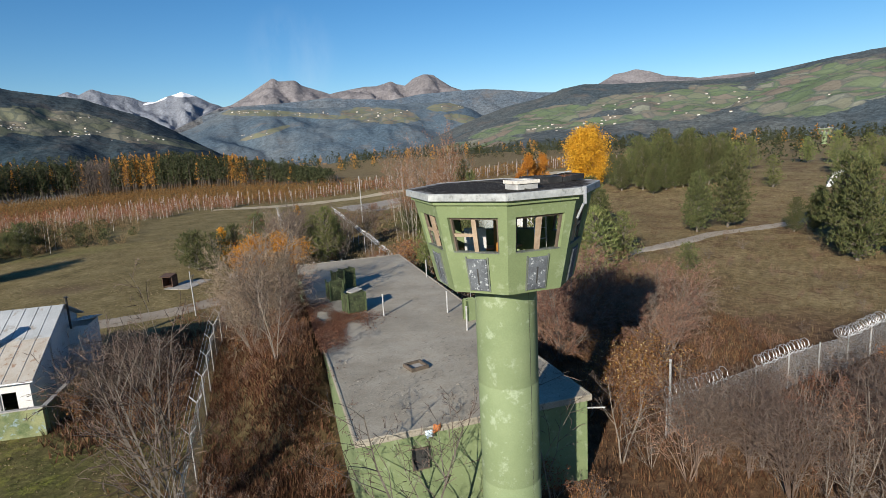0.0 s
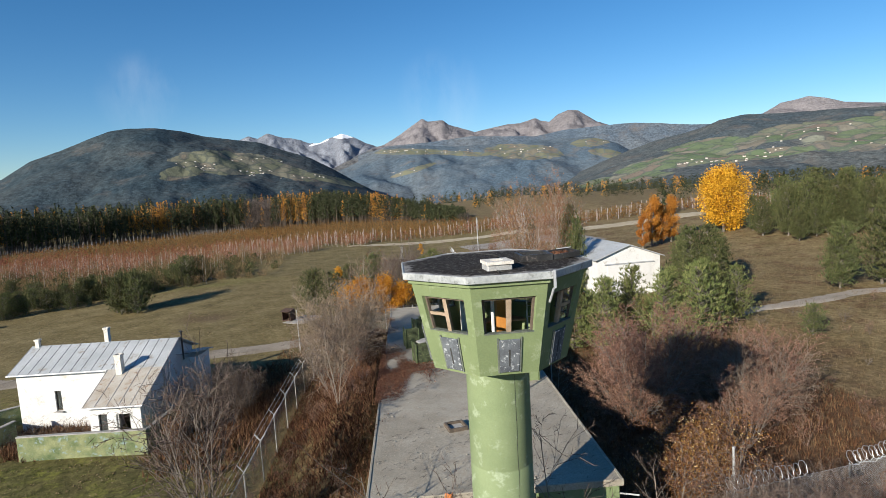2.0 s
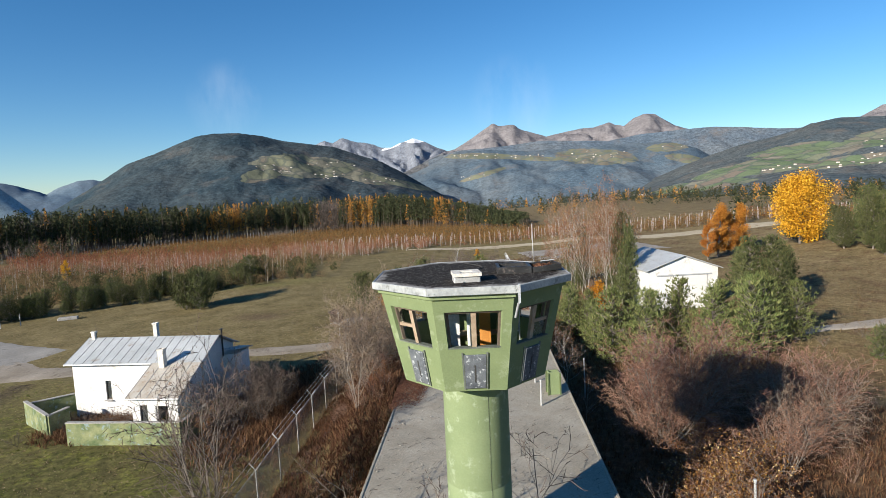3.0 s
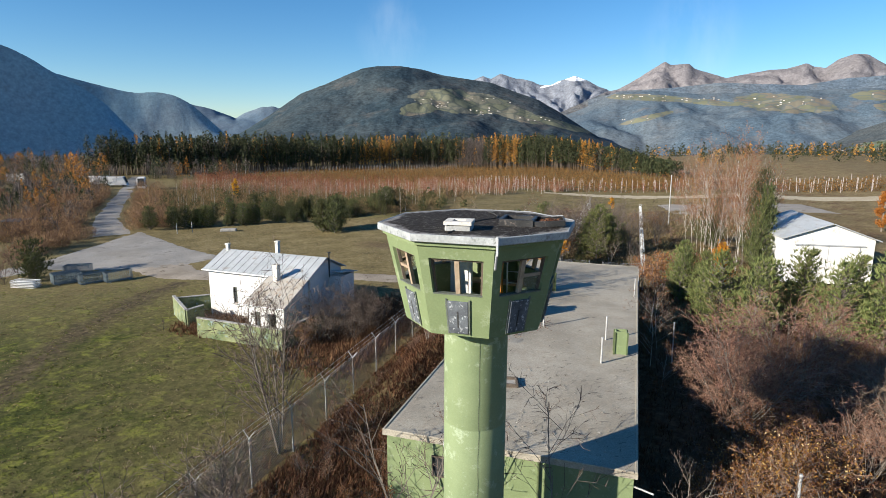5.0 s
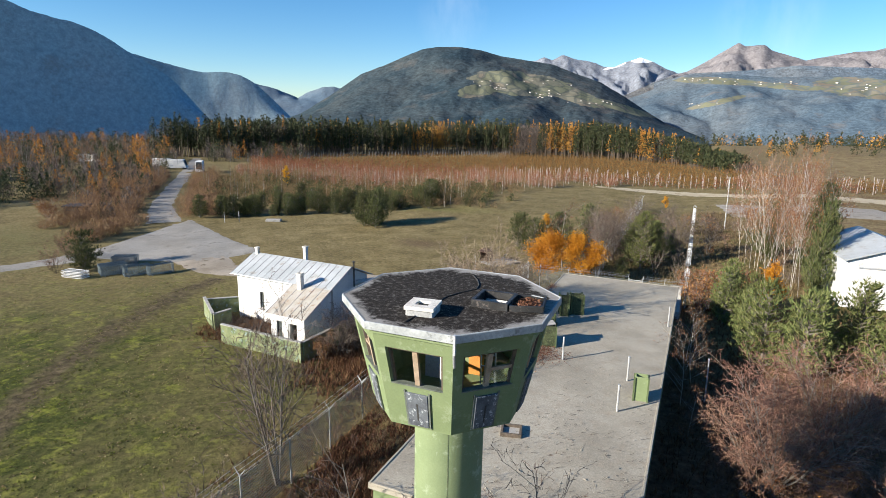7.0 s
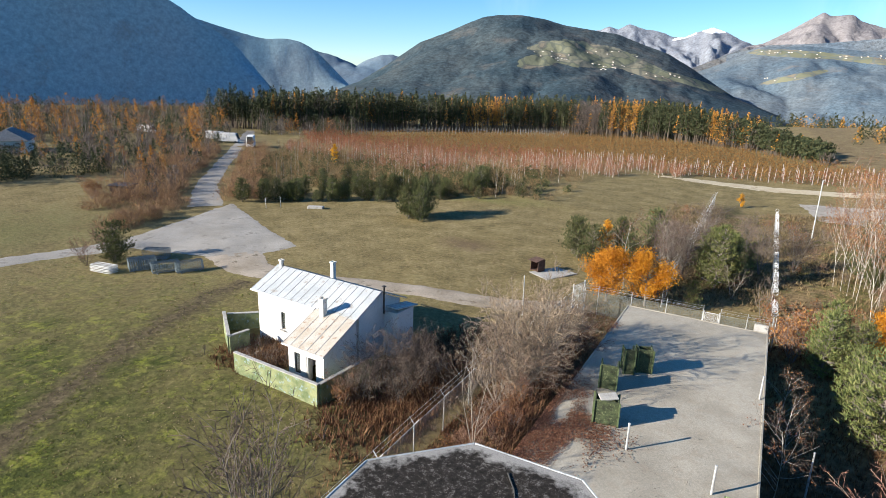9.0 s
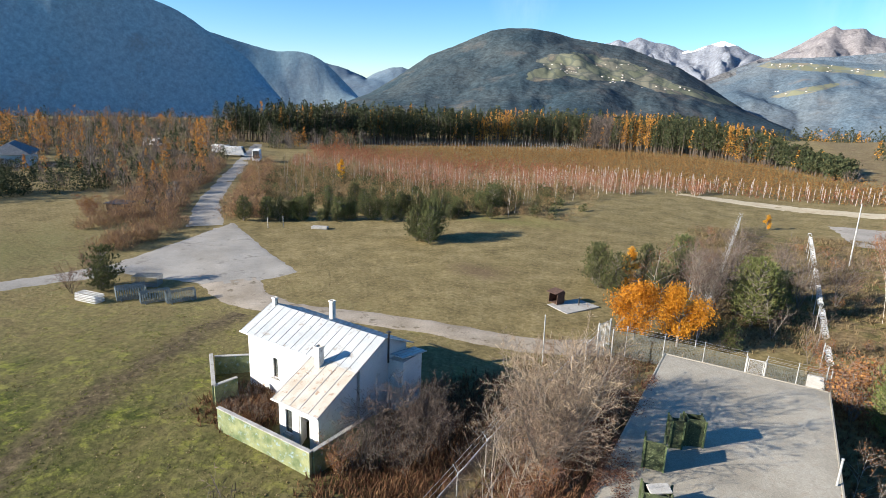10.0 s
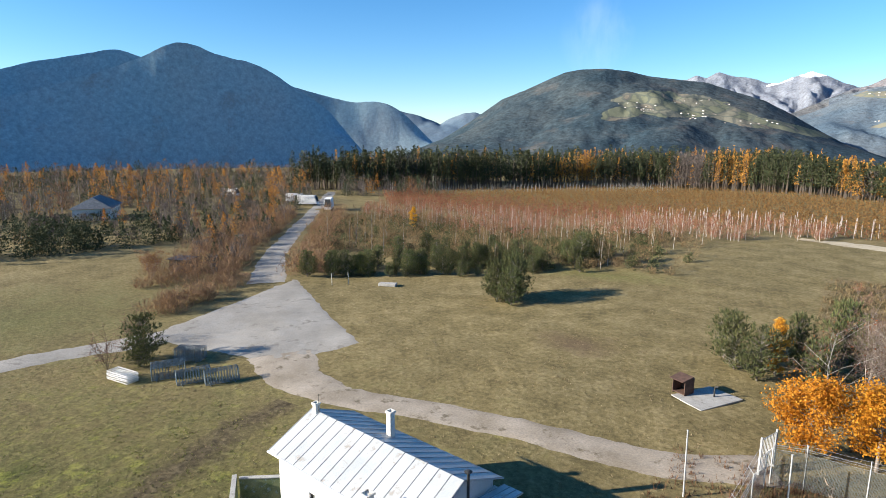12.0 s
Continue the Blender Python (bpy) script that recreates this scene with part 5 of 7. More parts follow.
# ======================= white shed =======================
def build_shed():
    s = thing("white_shed", "white gabled shed with large double doors", "shed", pose(17.7, 41.0, 2.15, 0, 0, 5))
    w = Acc()
    w.box((3.45, 4.5, 1.55), (6.9, 9, 3.9))
    part("wall", w, M_WHITE, s)
    gb = Acc()
    gb.hexa([(0, 0, 3.5), (6.9, 0, 3.5), (6.9, 9, 3.5), (0, 9, 3.5)], [(3.4, 0, 4.75), (3.5, 0, 4.75), (3.5, 9, 4.75), (3.4, 9, 4.75)])
    part("gable", gb, M_WHITE, s)
    for x0, x1 in ((-0.35, 3.45), (7.25, 3.451)):
        r = Acc()
        r.hexa([(x0, -0.3, 3.42), (x1, -0.3, 4.8), (x1, 9.3, 4.8), (x0, 9.3, 3.42)], [(x0, -0.3, 3.5), (x1, -0.3, 4.88), (x1, 9.3, 4.88), (x0, 9.3, 3.5)])
        part("roof", r, M_TIN, s)
    for x in (2.25, 4.65):
        d = Acc()
        d.box((x, -0.03, 1.4), (2.3, 0.08, 2.9))
        dr = part("door", d, M_WHITE, s, "white sliding door leaf", bevel=0.01)
        hd = Acc()
        hd.box((x + (1.0 if x < 4 else -1.0), -0.1, 1.3), (0.05, 0.06, 0.3))
        part("handle", hd, M_STEEL, dr)
    rl = Acc()
    rl.box((3.45, -0.08, 2.95), (5.4, 0.1, 0.1))
    part("door_rail", rl, M_STEEL, s, "grey door rail")


build_shed()

# ======================= fences =======================
def fence_post(fence, p, z, h, arms=True, r=0.035):
    a = Acc()
    a.bar((p.x, p.y, z - 0.3), (p.x, p.y, z + h), r, r, 6)
    o = part("post", a, M_EDGE, fence)
    if arms:
        for s in (-1, 1):
            b = Acc()
            b.tube((p.x, p.y, z + h - 0.02), (p.x + s * 0.27 * arms[0], p.y + s * 0.27 * arms[1], z + h + 0.33), 0.022, 0.018, 5)
            part("arm", b, M_EDGE, o)


def build_fence(label, line, spacing, h, arms=True, group="fences", netted=True, net=None):
    f = thing("wire_fence", label, "fence", pose(line[0][0], line[0][1], 0), group)
    o = Vector(line[0])
    for p, q in zip(line, line[1:]):
        p, q = Vector(p) - o, Vector(q) - o
        d = q - p
        n = max(1, int(round(d.length / spacing)))
        u = d.normalized()
        side = (-u.y, u.x)
        for i in range(n + 1):
            c = p + d * (i / n)
            fence_post(f, c, gz(c.x + o.x, c.y + o.y), h * (1 + 0.02 * math.sin(i * 7.0)), side if arms else None)
        for i in range(n if netted else 0):
            a, b = p + d * (i / n), p + d * ((i + 1) / n)
            za, zb = gz(a.x + o.x, a.y + o.y), gz(b.x + o.x, b.y + o.y)
            m = Acc()
            m.face((a.x, a.y, za + 0.05), (b.x, b.y, zb + 0.05), (b.x, b.y, zb + h - 0.05), (a.x, a.y, za + h - 0.05))
            part("mesh_panel", m, net or M_MESH, f)
        w = Acc()
        for i in range(n):
            a, b = p + d * (i / n), p + d * ((i + 1) / n)
            za, zb = gz(a.x + o.x, a.y + o.y), gz(b.x + o.x, b.y + o.y)
            for k, off in ((h - 0.05, 0), (h + 0.15, 0.13), (h + 0.3, 0.25), (h + 0.15, -0.13), (h + 0.3, -0.25)):
                if off and not arms:
                    continue
                w.tube((a.x + side[0] * off, a.y + side[1] * off, za + k), (b.x + side[0] * off, b.y + side[1] * off, zb + k), 0.006, 0.006, 3)
        part("barbed_wire", w, M_STEEL, f)
    return f


build_fence("rusty chain-link fence on pale posts with forked tops", [(-9.9, -9), (-9.6, 12), (-9.4, 24), (-8.2, 38.4)], 2.95, 2.15)
build_fence("chain-link fence with barbed wire behind the bunker", [(-8.0, 39.0), (-6.5, 39.4), (1.4, 39.4)], 2.6, 2.1, net=M_MESHDARK)
build_fence("chain-link fence with barbed wire behind the bunker", [(2.6, 39.4), (6.2, 39.2)], 1.9, 2.1, net=M_MESHDARK)
FR = build_fence("chain-link fence topped with coiled razor wire", [(9.0, 4.0), (14, 4.2), (20.5, 4.8), (30, 7.0)], 2.2, 1.75, False)
def razor(fence, x0, y0, x1, y1, lift, seed):
    """Coils of razor wire along the top of a fence."""
    a = Acc()
    L = math.hypot(x1 - x0, y1 - y0)
    n = int(L / 0.24)
    o = Vector((fence.matrix_basis.translation.x, fence.matrix_basis.translation.y, 0))
    for k in range(n):
        u = k / n
        x, y = x0 + (x1 - x0) * u, y0 + (y1 - y0) * u
        dx, dy = (y1 - y0) / L, -(x1 - x0) / L
        rad = (0.27 if lift < 2.2 else 0.2) + 0.04 * math.sin(k * 1.7 + seed)
        c = [(x - o.x + dx * rad * math.cos(2 * math.pi * s / 8) + (x1 - x0) / L * 0.24 * s / 8, y - o.y + dy * rad * math.cos(2 * math.pi * s / 8) + (y1 - y0) / L * 0.24 * s / 8, gz(x, y) + lift + rad * math.sin(2 * math.pi * s / 8)) for s in range(9)]
        if noise.noise((u * L * 0.35, seed, 0)) < -0.12:
            if a.f:
                part("razor_coil", a, M_STEEL, fence, "bright coiled razor wire")
            a = Acc()
            continue
        for p, q in zip(c, c[1:]):
            a.tube(p, q, 0.012, 0.012, 3)
    if a.f:
        part("razor_coil", a, M_STEEL, fence, "bright coiled razor wire")


razor(FR, 9.0, 4.0, 14, 4.2, 1.98, 0)
razor(FR, 14, 4.2, 20.5, 4.8, 1.98, 3)
razor(FR, 20.5, 4.8, 30, 7.0, 1.98, 5)
FN = build_fence("chain-link fence topped with coiled razor wire, running across the field", [(6.1, 40.2), (7.3, 86)], 4.5, 2.3, False, netted=False)
razor(FN, 6.1, 40.2, 7.3, 86, 2.5, 1)
build_fence("weathered grey chain-link fence running across the field", [(-2.1, 44.5), (-1.2, 98)], 3.0, 2.2, True)


def build_gate():
    g = thing("metal_gate", "narrow grey steel gate with wire mesh in the fence", "gate", pose(1.4, 39.4, gz(2, 39.4)))
    for x in (0.05, 1.15):
        a = Acc()
        a.bar((x, 0, -0.2), (x, 0, 2.2), 0.05, 0.05, 8)
        part("gate_post", a, M_EDGE, g)
    a = Acc()
    for p, q in (((0.15, 0, 0.1), (1.05, 0, 0.1)), ((0.15, 0, 2.05), (1.05, 0, 2.05)), ((0.15, 0, 0.1), (0.15, 0, 2.05)), ((1.05, 0, 0.1), (1.05, 0, 2.05))):
        a.bar(p, q, 0.03, 0.03, 6)
    part("gate_frame", a, M_EDGE, g)
    a = Acc()
    a.face((0.15, 0, 0.1), (1.05, 0, 0.1), (1.05, 0, 2.05), (0.15, 0, 2.05))
    part("mesh_panel", a, M_MESH, g)
    a = Acc()
    a.box((0.98, 0, 1.05), (0.08, 0.08, 0.2))
    part("latch", a, M_DARK, g)


build_gate()
g = thing("double_gate", "open pale steel gate leaf beside the lane", "gate", pose(-8.6, 39.5, gz(-8.6, 39.5), 0, 0, 70))
for x in (0.0, 1.6):
    a = Acc()
    a.box((x, 0, 1.1), (0.1, 0.1, 2.3))
    part("gate_post", a, M_EDGE, g)
a = Acc()
for x in np.arange(0.2, 1.5, 0.16):
    a.bar((x, 0, 0.2), (x, 0, 2.1), 0.02, 0.02, 5)
for z in (0.2, 1.1, 2.1):
    a.bar((0.05, 0, z), (1.55, 0, z), 0.025, 0.025, 5)
part("gate_leaf", a, M_EDGE, g)
# buttress by the corner
a = Acc()
a.hexa([(0, 0, -0.3), (1.1, 0, -0.3), (1.1, 2.6, -0.3), (0, 2.6, -0.3)], [(0, 2.4, 1.9), (0.9, 2.4, 1.9), (0.9, 2.6, 1.9), (0, 2.6, 1.9)])
single("concrete_ramp", a, M_CONCRETE, "sloping grey concrete buttress by the fence", "buttress", pose(4.7, 36.2, 0.6, 0, 0, -4), bevel=0.02)


def pole(x, y, h, r, label, lamp=False, group="poles"):
    t = thing("pole", label, "pole", pose(x, y, gz(x, y), 0.6, -0.8, 0), group)
    a = Acc()
    a.bar((0, 0, -0.3), (0, 0, h), r, r * 0.75, 10)
    part("shaft", a, M_EDGE, t, smooth=False)
    c = Acc()
    c.bar((0, 0, h), (0, 0, h + 0.05), r * 1.1, r * 0.9, 10)
    part("cap", c, M_EDGE, t)
    return t


pole(-11.4, 35.1, 3.65, 0.05, "tall thin white metal pole beside the lane")
pole(-7.0, 37.0, 3.0, 0.05, "tall thin white metal pole beside the gate")
pole(11.4, 80, 7.6, 0.09, "tall grey metal pole in the field")
pole(9.6, 4.5, 3.1, 0.06, "thick white metal pole in the scrub")
pole(24, 100, 8.0, 0.09, "tall grey metal pole in the field")
pole(7.3, 21.5, 2.6, 0.05, "leaning pale post beside the bunker")
pole(-62, 58.6, 1.6, 0.05, "short pale post at the edge of the parking place")
pole(-60.5, 60.2, 1.6, 0.05, "short pale post at the edge of the parking place")
a = Acc()
a.box((0, 0, 0.2), (2.4, 1.0, 0.4))
single("stone_block", a, M_CONCRETE, "low pale stone block beside the parking place", "block", pose(-55.5, 62.5, gz(-55.5, 62.5), 0, 0, 25), bevel=0.06)

# ======================= barrier stacks =======================
def barrier_stack(x, y, turn, count, label, material, flat=False):
    t = thing("barrier_stack", label, "barriers", pose(x, y, gz(x, y), 0, 0, turn), "stacked steel barriers")
    for i in range(count):
        m = pose(0, (i - count / 2) * 0.22, 0, -8 if not flat else 0, 0, 0) if not flat else pose(0, 0, 0.12 + i * 0.16, 90, 0, 4 * (i % 2))
        a = Acc()
        pts = [(-1.25, 0, 0.12), (1.25, 0, 0.12), (1.25, 0, 1.1), (-1.25, 0, 1.1)]
        if flat:
            pts = [(x0, 0, z0 - 0.6) for x0, _, z0 in pts]
        for p, q in zip(pts, pts[1:] + pts[:1]):
            a.bar(m @ Vector(p), m @ Vector(q), 0.028, 0.028, 6)
        for k in range(1, 12):
            u = k / 12
            a.tube(m @ Vector(pts[0]).lerp(Vector(pts[1]), u), m @ Vector(pts[3]).lerp(Vector(pts[2]), u), 0.016, 0.016, 4)
        for s in (-0.9, 0.9):
            if not flat:
                a.bar(m @ Vector((s, -0.22, 0.03)), m @ Vector((s, 0.22, 0.03)), 0.025, 0.025, 5)
                a.tube(m @ Vector((s, 0, 0.03)), m @ Vector((s, 0, 0.15)), 0.025, 0.025, 5)
        part("barrier", a, material, t)


barrier_stack(-52.2, 26.6, 8, 5, "white barriers stacked flat on the grass", M_WHITE, True)
barrier_stack(-50.0, 29.2, 62, 8, "grey steel crowd barriers packed upright", M_MESHSTEEL)
barrier_stack(-47.0, 29.6, 66, 4, "grey steel crowd barriers packed upright", M_MESHSTEEL)
barrier_stack(-45.0, 30.8, 66, 4, "grey steel crowd barriers packed upright", M_MESHSTEEL)
barrier_stack(-52.0, 32.3, 30, 6, "dark grey steel barriers beside the parking place", M_MESHSTEEL)

# ======================= rusty fire box on its slab =======================
a = Acc()
a.prism([(-1.4, -1.9), (1.3, -2.2), (1.6, 1.9), (-1.0, 1.8)], -0.1, 0.09)
single("slab", a, M_CONCRETE, "grey concrete slab in the grass", "slab", pose(-13.1, 48.3, gz(-13.1, 48.3) + 0.01, 0, 0, -25), bevel=0.02)
fb = thing("fire_box", "rusty brown open steel box with tilted lid", "box", pose(-14.6, 48.1, gz(-14.6, 48.1) + 0.03, 0, 0, -25))
for cx, cy, cz, sx, sy, sz in ((-0.5, 0, 0.6, 0.05, 1.0, 1.2), (0.5, 0, 0.6, 0.05, 1.0, 1.2), (0, 0.48, 0.6, 0.95, 0.05, 1.2), (0, 0, 0.1, 0.95, 0.9, 0.05)):
    a = Acc()
    a.box((cx, cy, cz), (sx, sy, sz))
    part("plate", a, M_RED, fb)
a = Acc()
a.box((0, -0.05, 1.26), (1.15, 1.15, 0.05), pose(0, 0, 0, 9, 0, 0))
part("lid", a, M_RED, fb, "tilted rusty lid")
a = Acc()
a.bar((0, 0, 0.0), (0, 0, 0.75), 0.06, 0.05, 8)
a.bar((0, 0, 0.75), (0.22, 0, 0.8), 0.05, 0.05, 8)
single("standpipe", a, M_BLACKMETAL, "short black bent standpipe on the slab", "standpipe", pose(-12.6, 48.6, gz(-12.6, 48.6) + 0.09))
# ======================= plants: makers =======================
def rvec(r):
    while True:
        v = Vector((r.uniform(-1, 1), r.uniform(-1, 1), r.uniform(-1, 1)))
        if 0.05 < v.length < 1:
            return v.normalized()


def grow(r, wood, twigs, tips, p, d, length, rad, level, top, droop, kids, upward):
    """One branch, bent, tapering, with its side branches."""
    segs = 3 if level < 2 else 2
    q, rr = p.copy(), rad
    nodes = [(q.copy(), d.copy(), rr)]
    for i in range(segs):
        d = (d + rvec(r) * (0.16 + 0.05 * level) + Vector((0, 0, upward * 0.12 - droop * level * 0.05))).normalized()
        n = q + d * (length / segs)
        r1 = rad * (1 - (i + 1) / segs * (0.72 if level < top else 1.0))
        if level < 2:
            wood.tube(q, n, max(rr, 0.006), max(r1, 0.006), 3)
        else:
            side = d.cross(rvec(r)).normalized()
            w0, w1 = side * max(rr, 0.008), side * max(r1, 0.006)
            if i < segs - 1 or level < top:
                twigs.face(q - w0, q + w0, n + w1, n - w1)
            else:
                twigs.face(q - w0, q + w0, n)
        q, rr = n, r1
        nodes.append((q.copy(), d.copy(), rr))
    if level >= top:
        tips.append((q.copy(), d.copy()))
        return
    count = kids[level]
    for k in range(count):
        u = 0.22 + 0.78 * (k + r.random()) / count
        i = min(segs - 1, int(u * segs))
        a, b = nodes[i], nodes[i + 1]
        f = u * segs - i
        s = a[0].lerp(b[0], min(1, f))
        side = (a[1].cross(rvec(r))).normalized()
        ang = r.uniform(0.5, 1.0)
        dd = (a[1] * math.cos(ang) + side * math.sin(ang)).normalized()
        grow(r, wood, twigs, tips, s, dd, length * r.uniform(0.38, 0.6) * (1.12 - 0.5 * u), max(0.006, a[2] * 0.5), level + 1, top, droop, kids, upward)


def bare_meshes(seed, h, stems, spread, kids, wood_mat, twig_mat, rad=0.05, leaves=0, leaf_mat=None, leaf=0.07, tag="bare"):
    """Trunk, twigs and, where wanted, leaves of a leafless tree or shrub of height h."""
    r = random.Random(seed)
    wood, twigs, tips = Acc(), Acc(), []
    for s in range(stems):
        a = 2 * math.pi * (s + r.random() * 0.7) / stems
        tilt = spread * r.uniform(0.35, 1.0) if stems > 1 else spread * 0.2
        d = Vector((math.cos(a) * tilt, math.sin(a) * tilt, 1)).normalized()
        o = Vector((math.cos(a), math.sin(a), 0)) * (0.03 * (stems > 1)) + Vector((0, 0, -0.15))
        grow(r, wood, twigs, tips, o, d, h * r.uniform(0.75, 1.0), rad * r.uniform(0.7, 1.0), 0, len(kids), 1.0, kids, 0.6)
    out = [("trunk", wood.mesh("trunk", wood_mat)), ("crown", twigs.mesh("crown", twig_mat))]
    if leaves:
        lv = Acc()
        for k in range(leaves):
            p, d = tips[k % len(tips)]
            c = p - d * r.uniform(0, 0.5) + rvec(r) * 0.12
            u, v = rvec(r) * leaf, rvec(r) * leaf * 0.7
            lv.face(c - u, c + v, c + u, c - v)
        out.append(("foliage", lv.mesh("foliage", leaf_mat)))
    return out


def pine_meshes(seed, h, w, bare, mat, branches=90, blade=0.30, shape=0.75):
    """A young pine: whorled upturned branches with brushes of needles; bare: height of the clear trunk."""
    r = random.Random(seed)
    wood, needles = Acc(), Acc()
    wood.bar((0, 0, -0.2), (0, 0, h * 0.55), 0.035 * h ** 0.7, 0.02 * h ** 0.7, 7)
    wood.tube((0, 0, h * 0.55), (0, 0, h * 0.97), 0.02 * h ** 0.7, 0.005, 5)
    lump = [r.uniform(0.75, 1.15) for _ in range(7)]
    for b in range(branches):
        u = (b + r.random()) / branches
        z = bare + (h - bare) * u
        a = r.uniform(0, 2 * math.pi)
        env = w / 2 * (1 - u) ** shape * (0.55 + 0.45 * min(1, u * 5)) * lump[int(a * 7 / 6.2832) % 7] * r.uniform(0.75, 1.1)
        env = max(env, 0.12)
        d = Vector((math.cos(a), math.sin(a), 0.25 + 0.55 * u))
        p = Vector((0, 0, z))
        wood.tube(p, p + d * env * 0.8, 0.012 * h ** 0.5, 0.004, 3)
        n = max(2, int(env / 0.19))
        for k in range(n):
            f = (k + 0.6 + 0.4 * r.random()) / n
            c = p + d * (env * f) + Vector((r.uniform(-1, 1), r.uniform(-1, 1), r.uniform(-0.5, 0.8))) * 0.14 * w / 2
            for _ in range(5):
                t = (d.normalized() * 0.5 + rvec(r) * 0.7 + Vector((0, 0, 0.65))).normalized() * blade * r.uniform(0.7, 1.25)
                s = t.cross(rvec(r)).normalized() * blade * 0.11
                needles.face(c - s, c + s, c + t)
    return [("trunk", wood.mesh("trunk", M_BARK)), ("crown", needles.mesh("crown", mat))]


def leafy_meshes(seed, h, w, clear, mat, n=1800, leaf=0.12, trunk_mat=None, limbs=14):
    """A tree in leaf: trunk, limbs and a ragged crown of single leaves round the limbs."""
    r = random.Random(seed)
    wood, leaves = Acc(), Acc()
    wood.bar((0, 0, -0.2), (0.1, 0.05, h * 0.5), 0.03 * h ** 0.8, 0.018 * h ** 0.8, 8)
    wood.tube((0.1, 0.05, h * 0.5), (0.0, 0.0, h * 0.95), 0.018 * h ** 0.8, 0.004, 5)
    blobs = []
    for k in range(limbs):
        u = (k + r.random()) / limbs
        z = clear + (h - clear) * u * 0.95
        a = r.uniform(0, 6.2832)
        L = w / 2 * math.sin(math.pi * (0.18 + 0.78 * u)) * r.uniform(0.6, 1.05)
        e = Vector((math.cos(a) * L, math.sin(a) * L, z + L * 0.35))
        wood.tube((0, 0, z * 0.85), e, 0.02 * h ** 0.5, 0.006, 4)
        blobs += [(e * f + Vector((0, 0, z * 0.85)) * (1 - f), (0.10 + 0.12 * f) * w) for f in (0.55, 0.8, 1.0)]
    for k in range(n):
        c, s = blobs[k % len(blobs)]
        v = rvec(r)
        p = c + v * s * r.uniform(0.3, 1.0)
        u, q = rvec(r) * leaf, rvec(r) * leaf * 0.75
        leaves.face(p - u, p + q, p + u, p - q)
    return [("trunk", wood.mesh("trunk", trunk_mat or M_BARK)), ("crown", leaves.mesh("crown", mat))]


def plant(name, meshes, x, y, size, label, category, group="", z=None, turn=None, stretch=1.0):
    r = random.Random(int(x * 131 + y * 977))
    m = pose(x, y, gz(x, y) if z is None else z, r.uniform(-3, 3), r.uniform(-3, 3), r.uniform(0, 360) if turn is None else turn)
    t = thing(name, label, category, m @ Matrix.Diagonal((size, size, size * stretch, 1)), group)
    for n, me in meshes:
        o = new(n, me)
        o.parent = t
    return t


# shared plants
SHRUB = [bare_meshes(20 + k, 2.6, 6, 0.75, (5, 4, 3), M_BARK, M_TWIG, 0.022) for k in range(3)]
SHRUBRED = [bare_meshes(30 + k, 2.6, 6, 0.6, (5, 4, 3), M_BARKRED, M_TWIGRED, 0.02) for k in range(3)]
SAPLING = [bare_meshes(40 + k, 5.0, 1 + k, 0.35, (10, 5, 3), M_BARK, M_TWIG, 0.05) for k in range(3)]
BIRCH = [bare_meshes(50 + k, 7.0, 1, 0.2, (15, 6, 3), M_BIRCHBARK, M_TWIG, 0.038, 260, M_RUSSET, 0.06) for k in range(2)]
GOLDBIRCH = bare_meshes(55, 7.0, 1, 0.2, (20, 7, 3), M_BIRCHBARK, M_TWIGRED, 0.036, 1000, M_RUSSETPALE, 0.05)
RUSSETSHRUB = bare_meshes(60, 2.4, 6, 0.8, (5, 4, 3), M_BARK, M_TWIGRED, 0.03, 500, M_RUSSET, 0.06)
GOLDSHRUB = bare_meshes(61, 2.4, 7, 0.7, (7, 5, 3), M_BARK, M_TWIGRED, 0.03, 1500, M_GOLDLEAF, 0.045)
BIGBUSH = bare_meshes(62, 4.2, 12, 1.05, (10, 6, 5), M_BARK, M_TWIGPALE, 0.035)
MULTISTEMRED = bare_meshes(66, 5.0, 8, 0.14, (12, 5, 4), M_BARKRED, M_TWIG, 0.035)
BIGBUSHDARK = bare_meshes(65, 4.2, 12, 0.85, (9, 6, 4), M_BARKDARK, M_TWIGDARK, 0.03)
BIGBUSHRED = bare_meshes(63, 4.2, 14, 0.75, (9, 6, 5), M_BARK, M_TWIGRED, 0.03)
MULTISTEM = bare_meshes(64, 5.2, 5, 0.16, (15, 6, 4), M_BARK, M_TWIG, 0.06)
PINE = [pine_meshes(70 + k, 4.0, 3.1, 0.12, M_PINE, 210, 0.24, 0.55) for k in range(3)]
PINETALL = [pine_meshes(80 + k, 7.0, 4.8, 0.3, M_PINEMID, 280, 0.34, 0.5) for k in range(2)]
PINEROUND = [pine_meshes(90 + k, 3.0, 3.4, 0.05, M_PINEMID, 130, 0.27, 0.42) for k in range(2)]
ORANGETREE = leafy_meshes(100, 3.6, 3.2, 0.7, M_ORANGE, 9000, 0.06, None, 20)
ORANGESMALL = leafy_meshes(101, 3.0, 1.6, 0.3, M_ORANGE, 3000, 0.05, None, 20)
YELLOWBIG = leafy_meshes(102, 11.5, 9.0, 1.0, M_YELLOW, 21000, 0.15, None, 70)
RUSTLARCH = leafy_meshes(104, 8.0, 2.9, 0.8, M_RUST, 9000, 0.09, None, 40)
LARCH = leafy_meshes(103, 5.0, 1.8, 0.4, M_YELLOW, 4500, 0.07, None, 26)

# ======================= plants: places =======================
rp = random.Random(77)
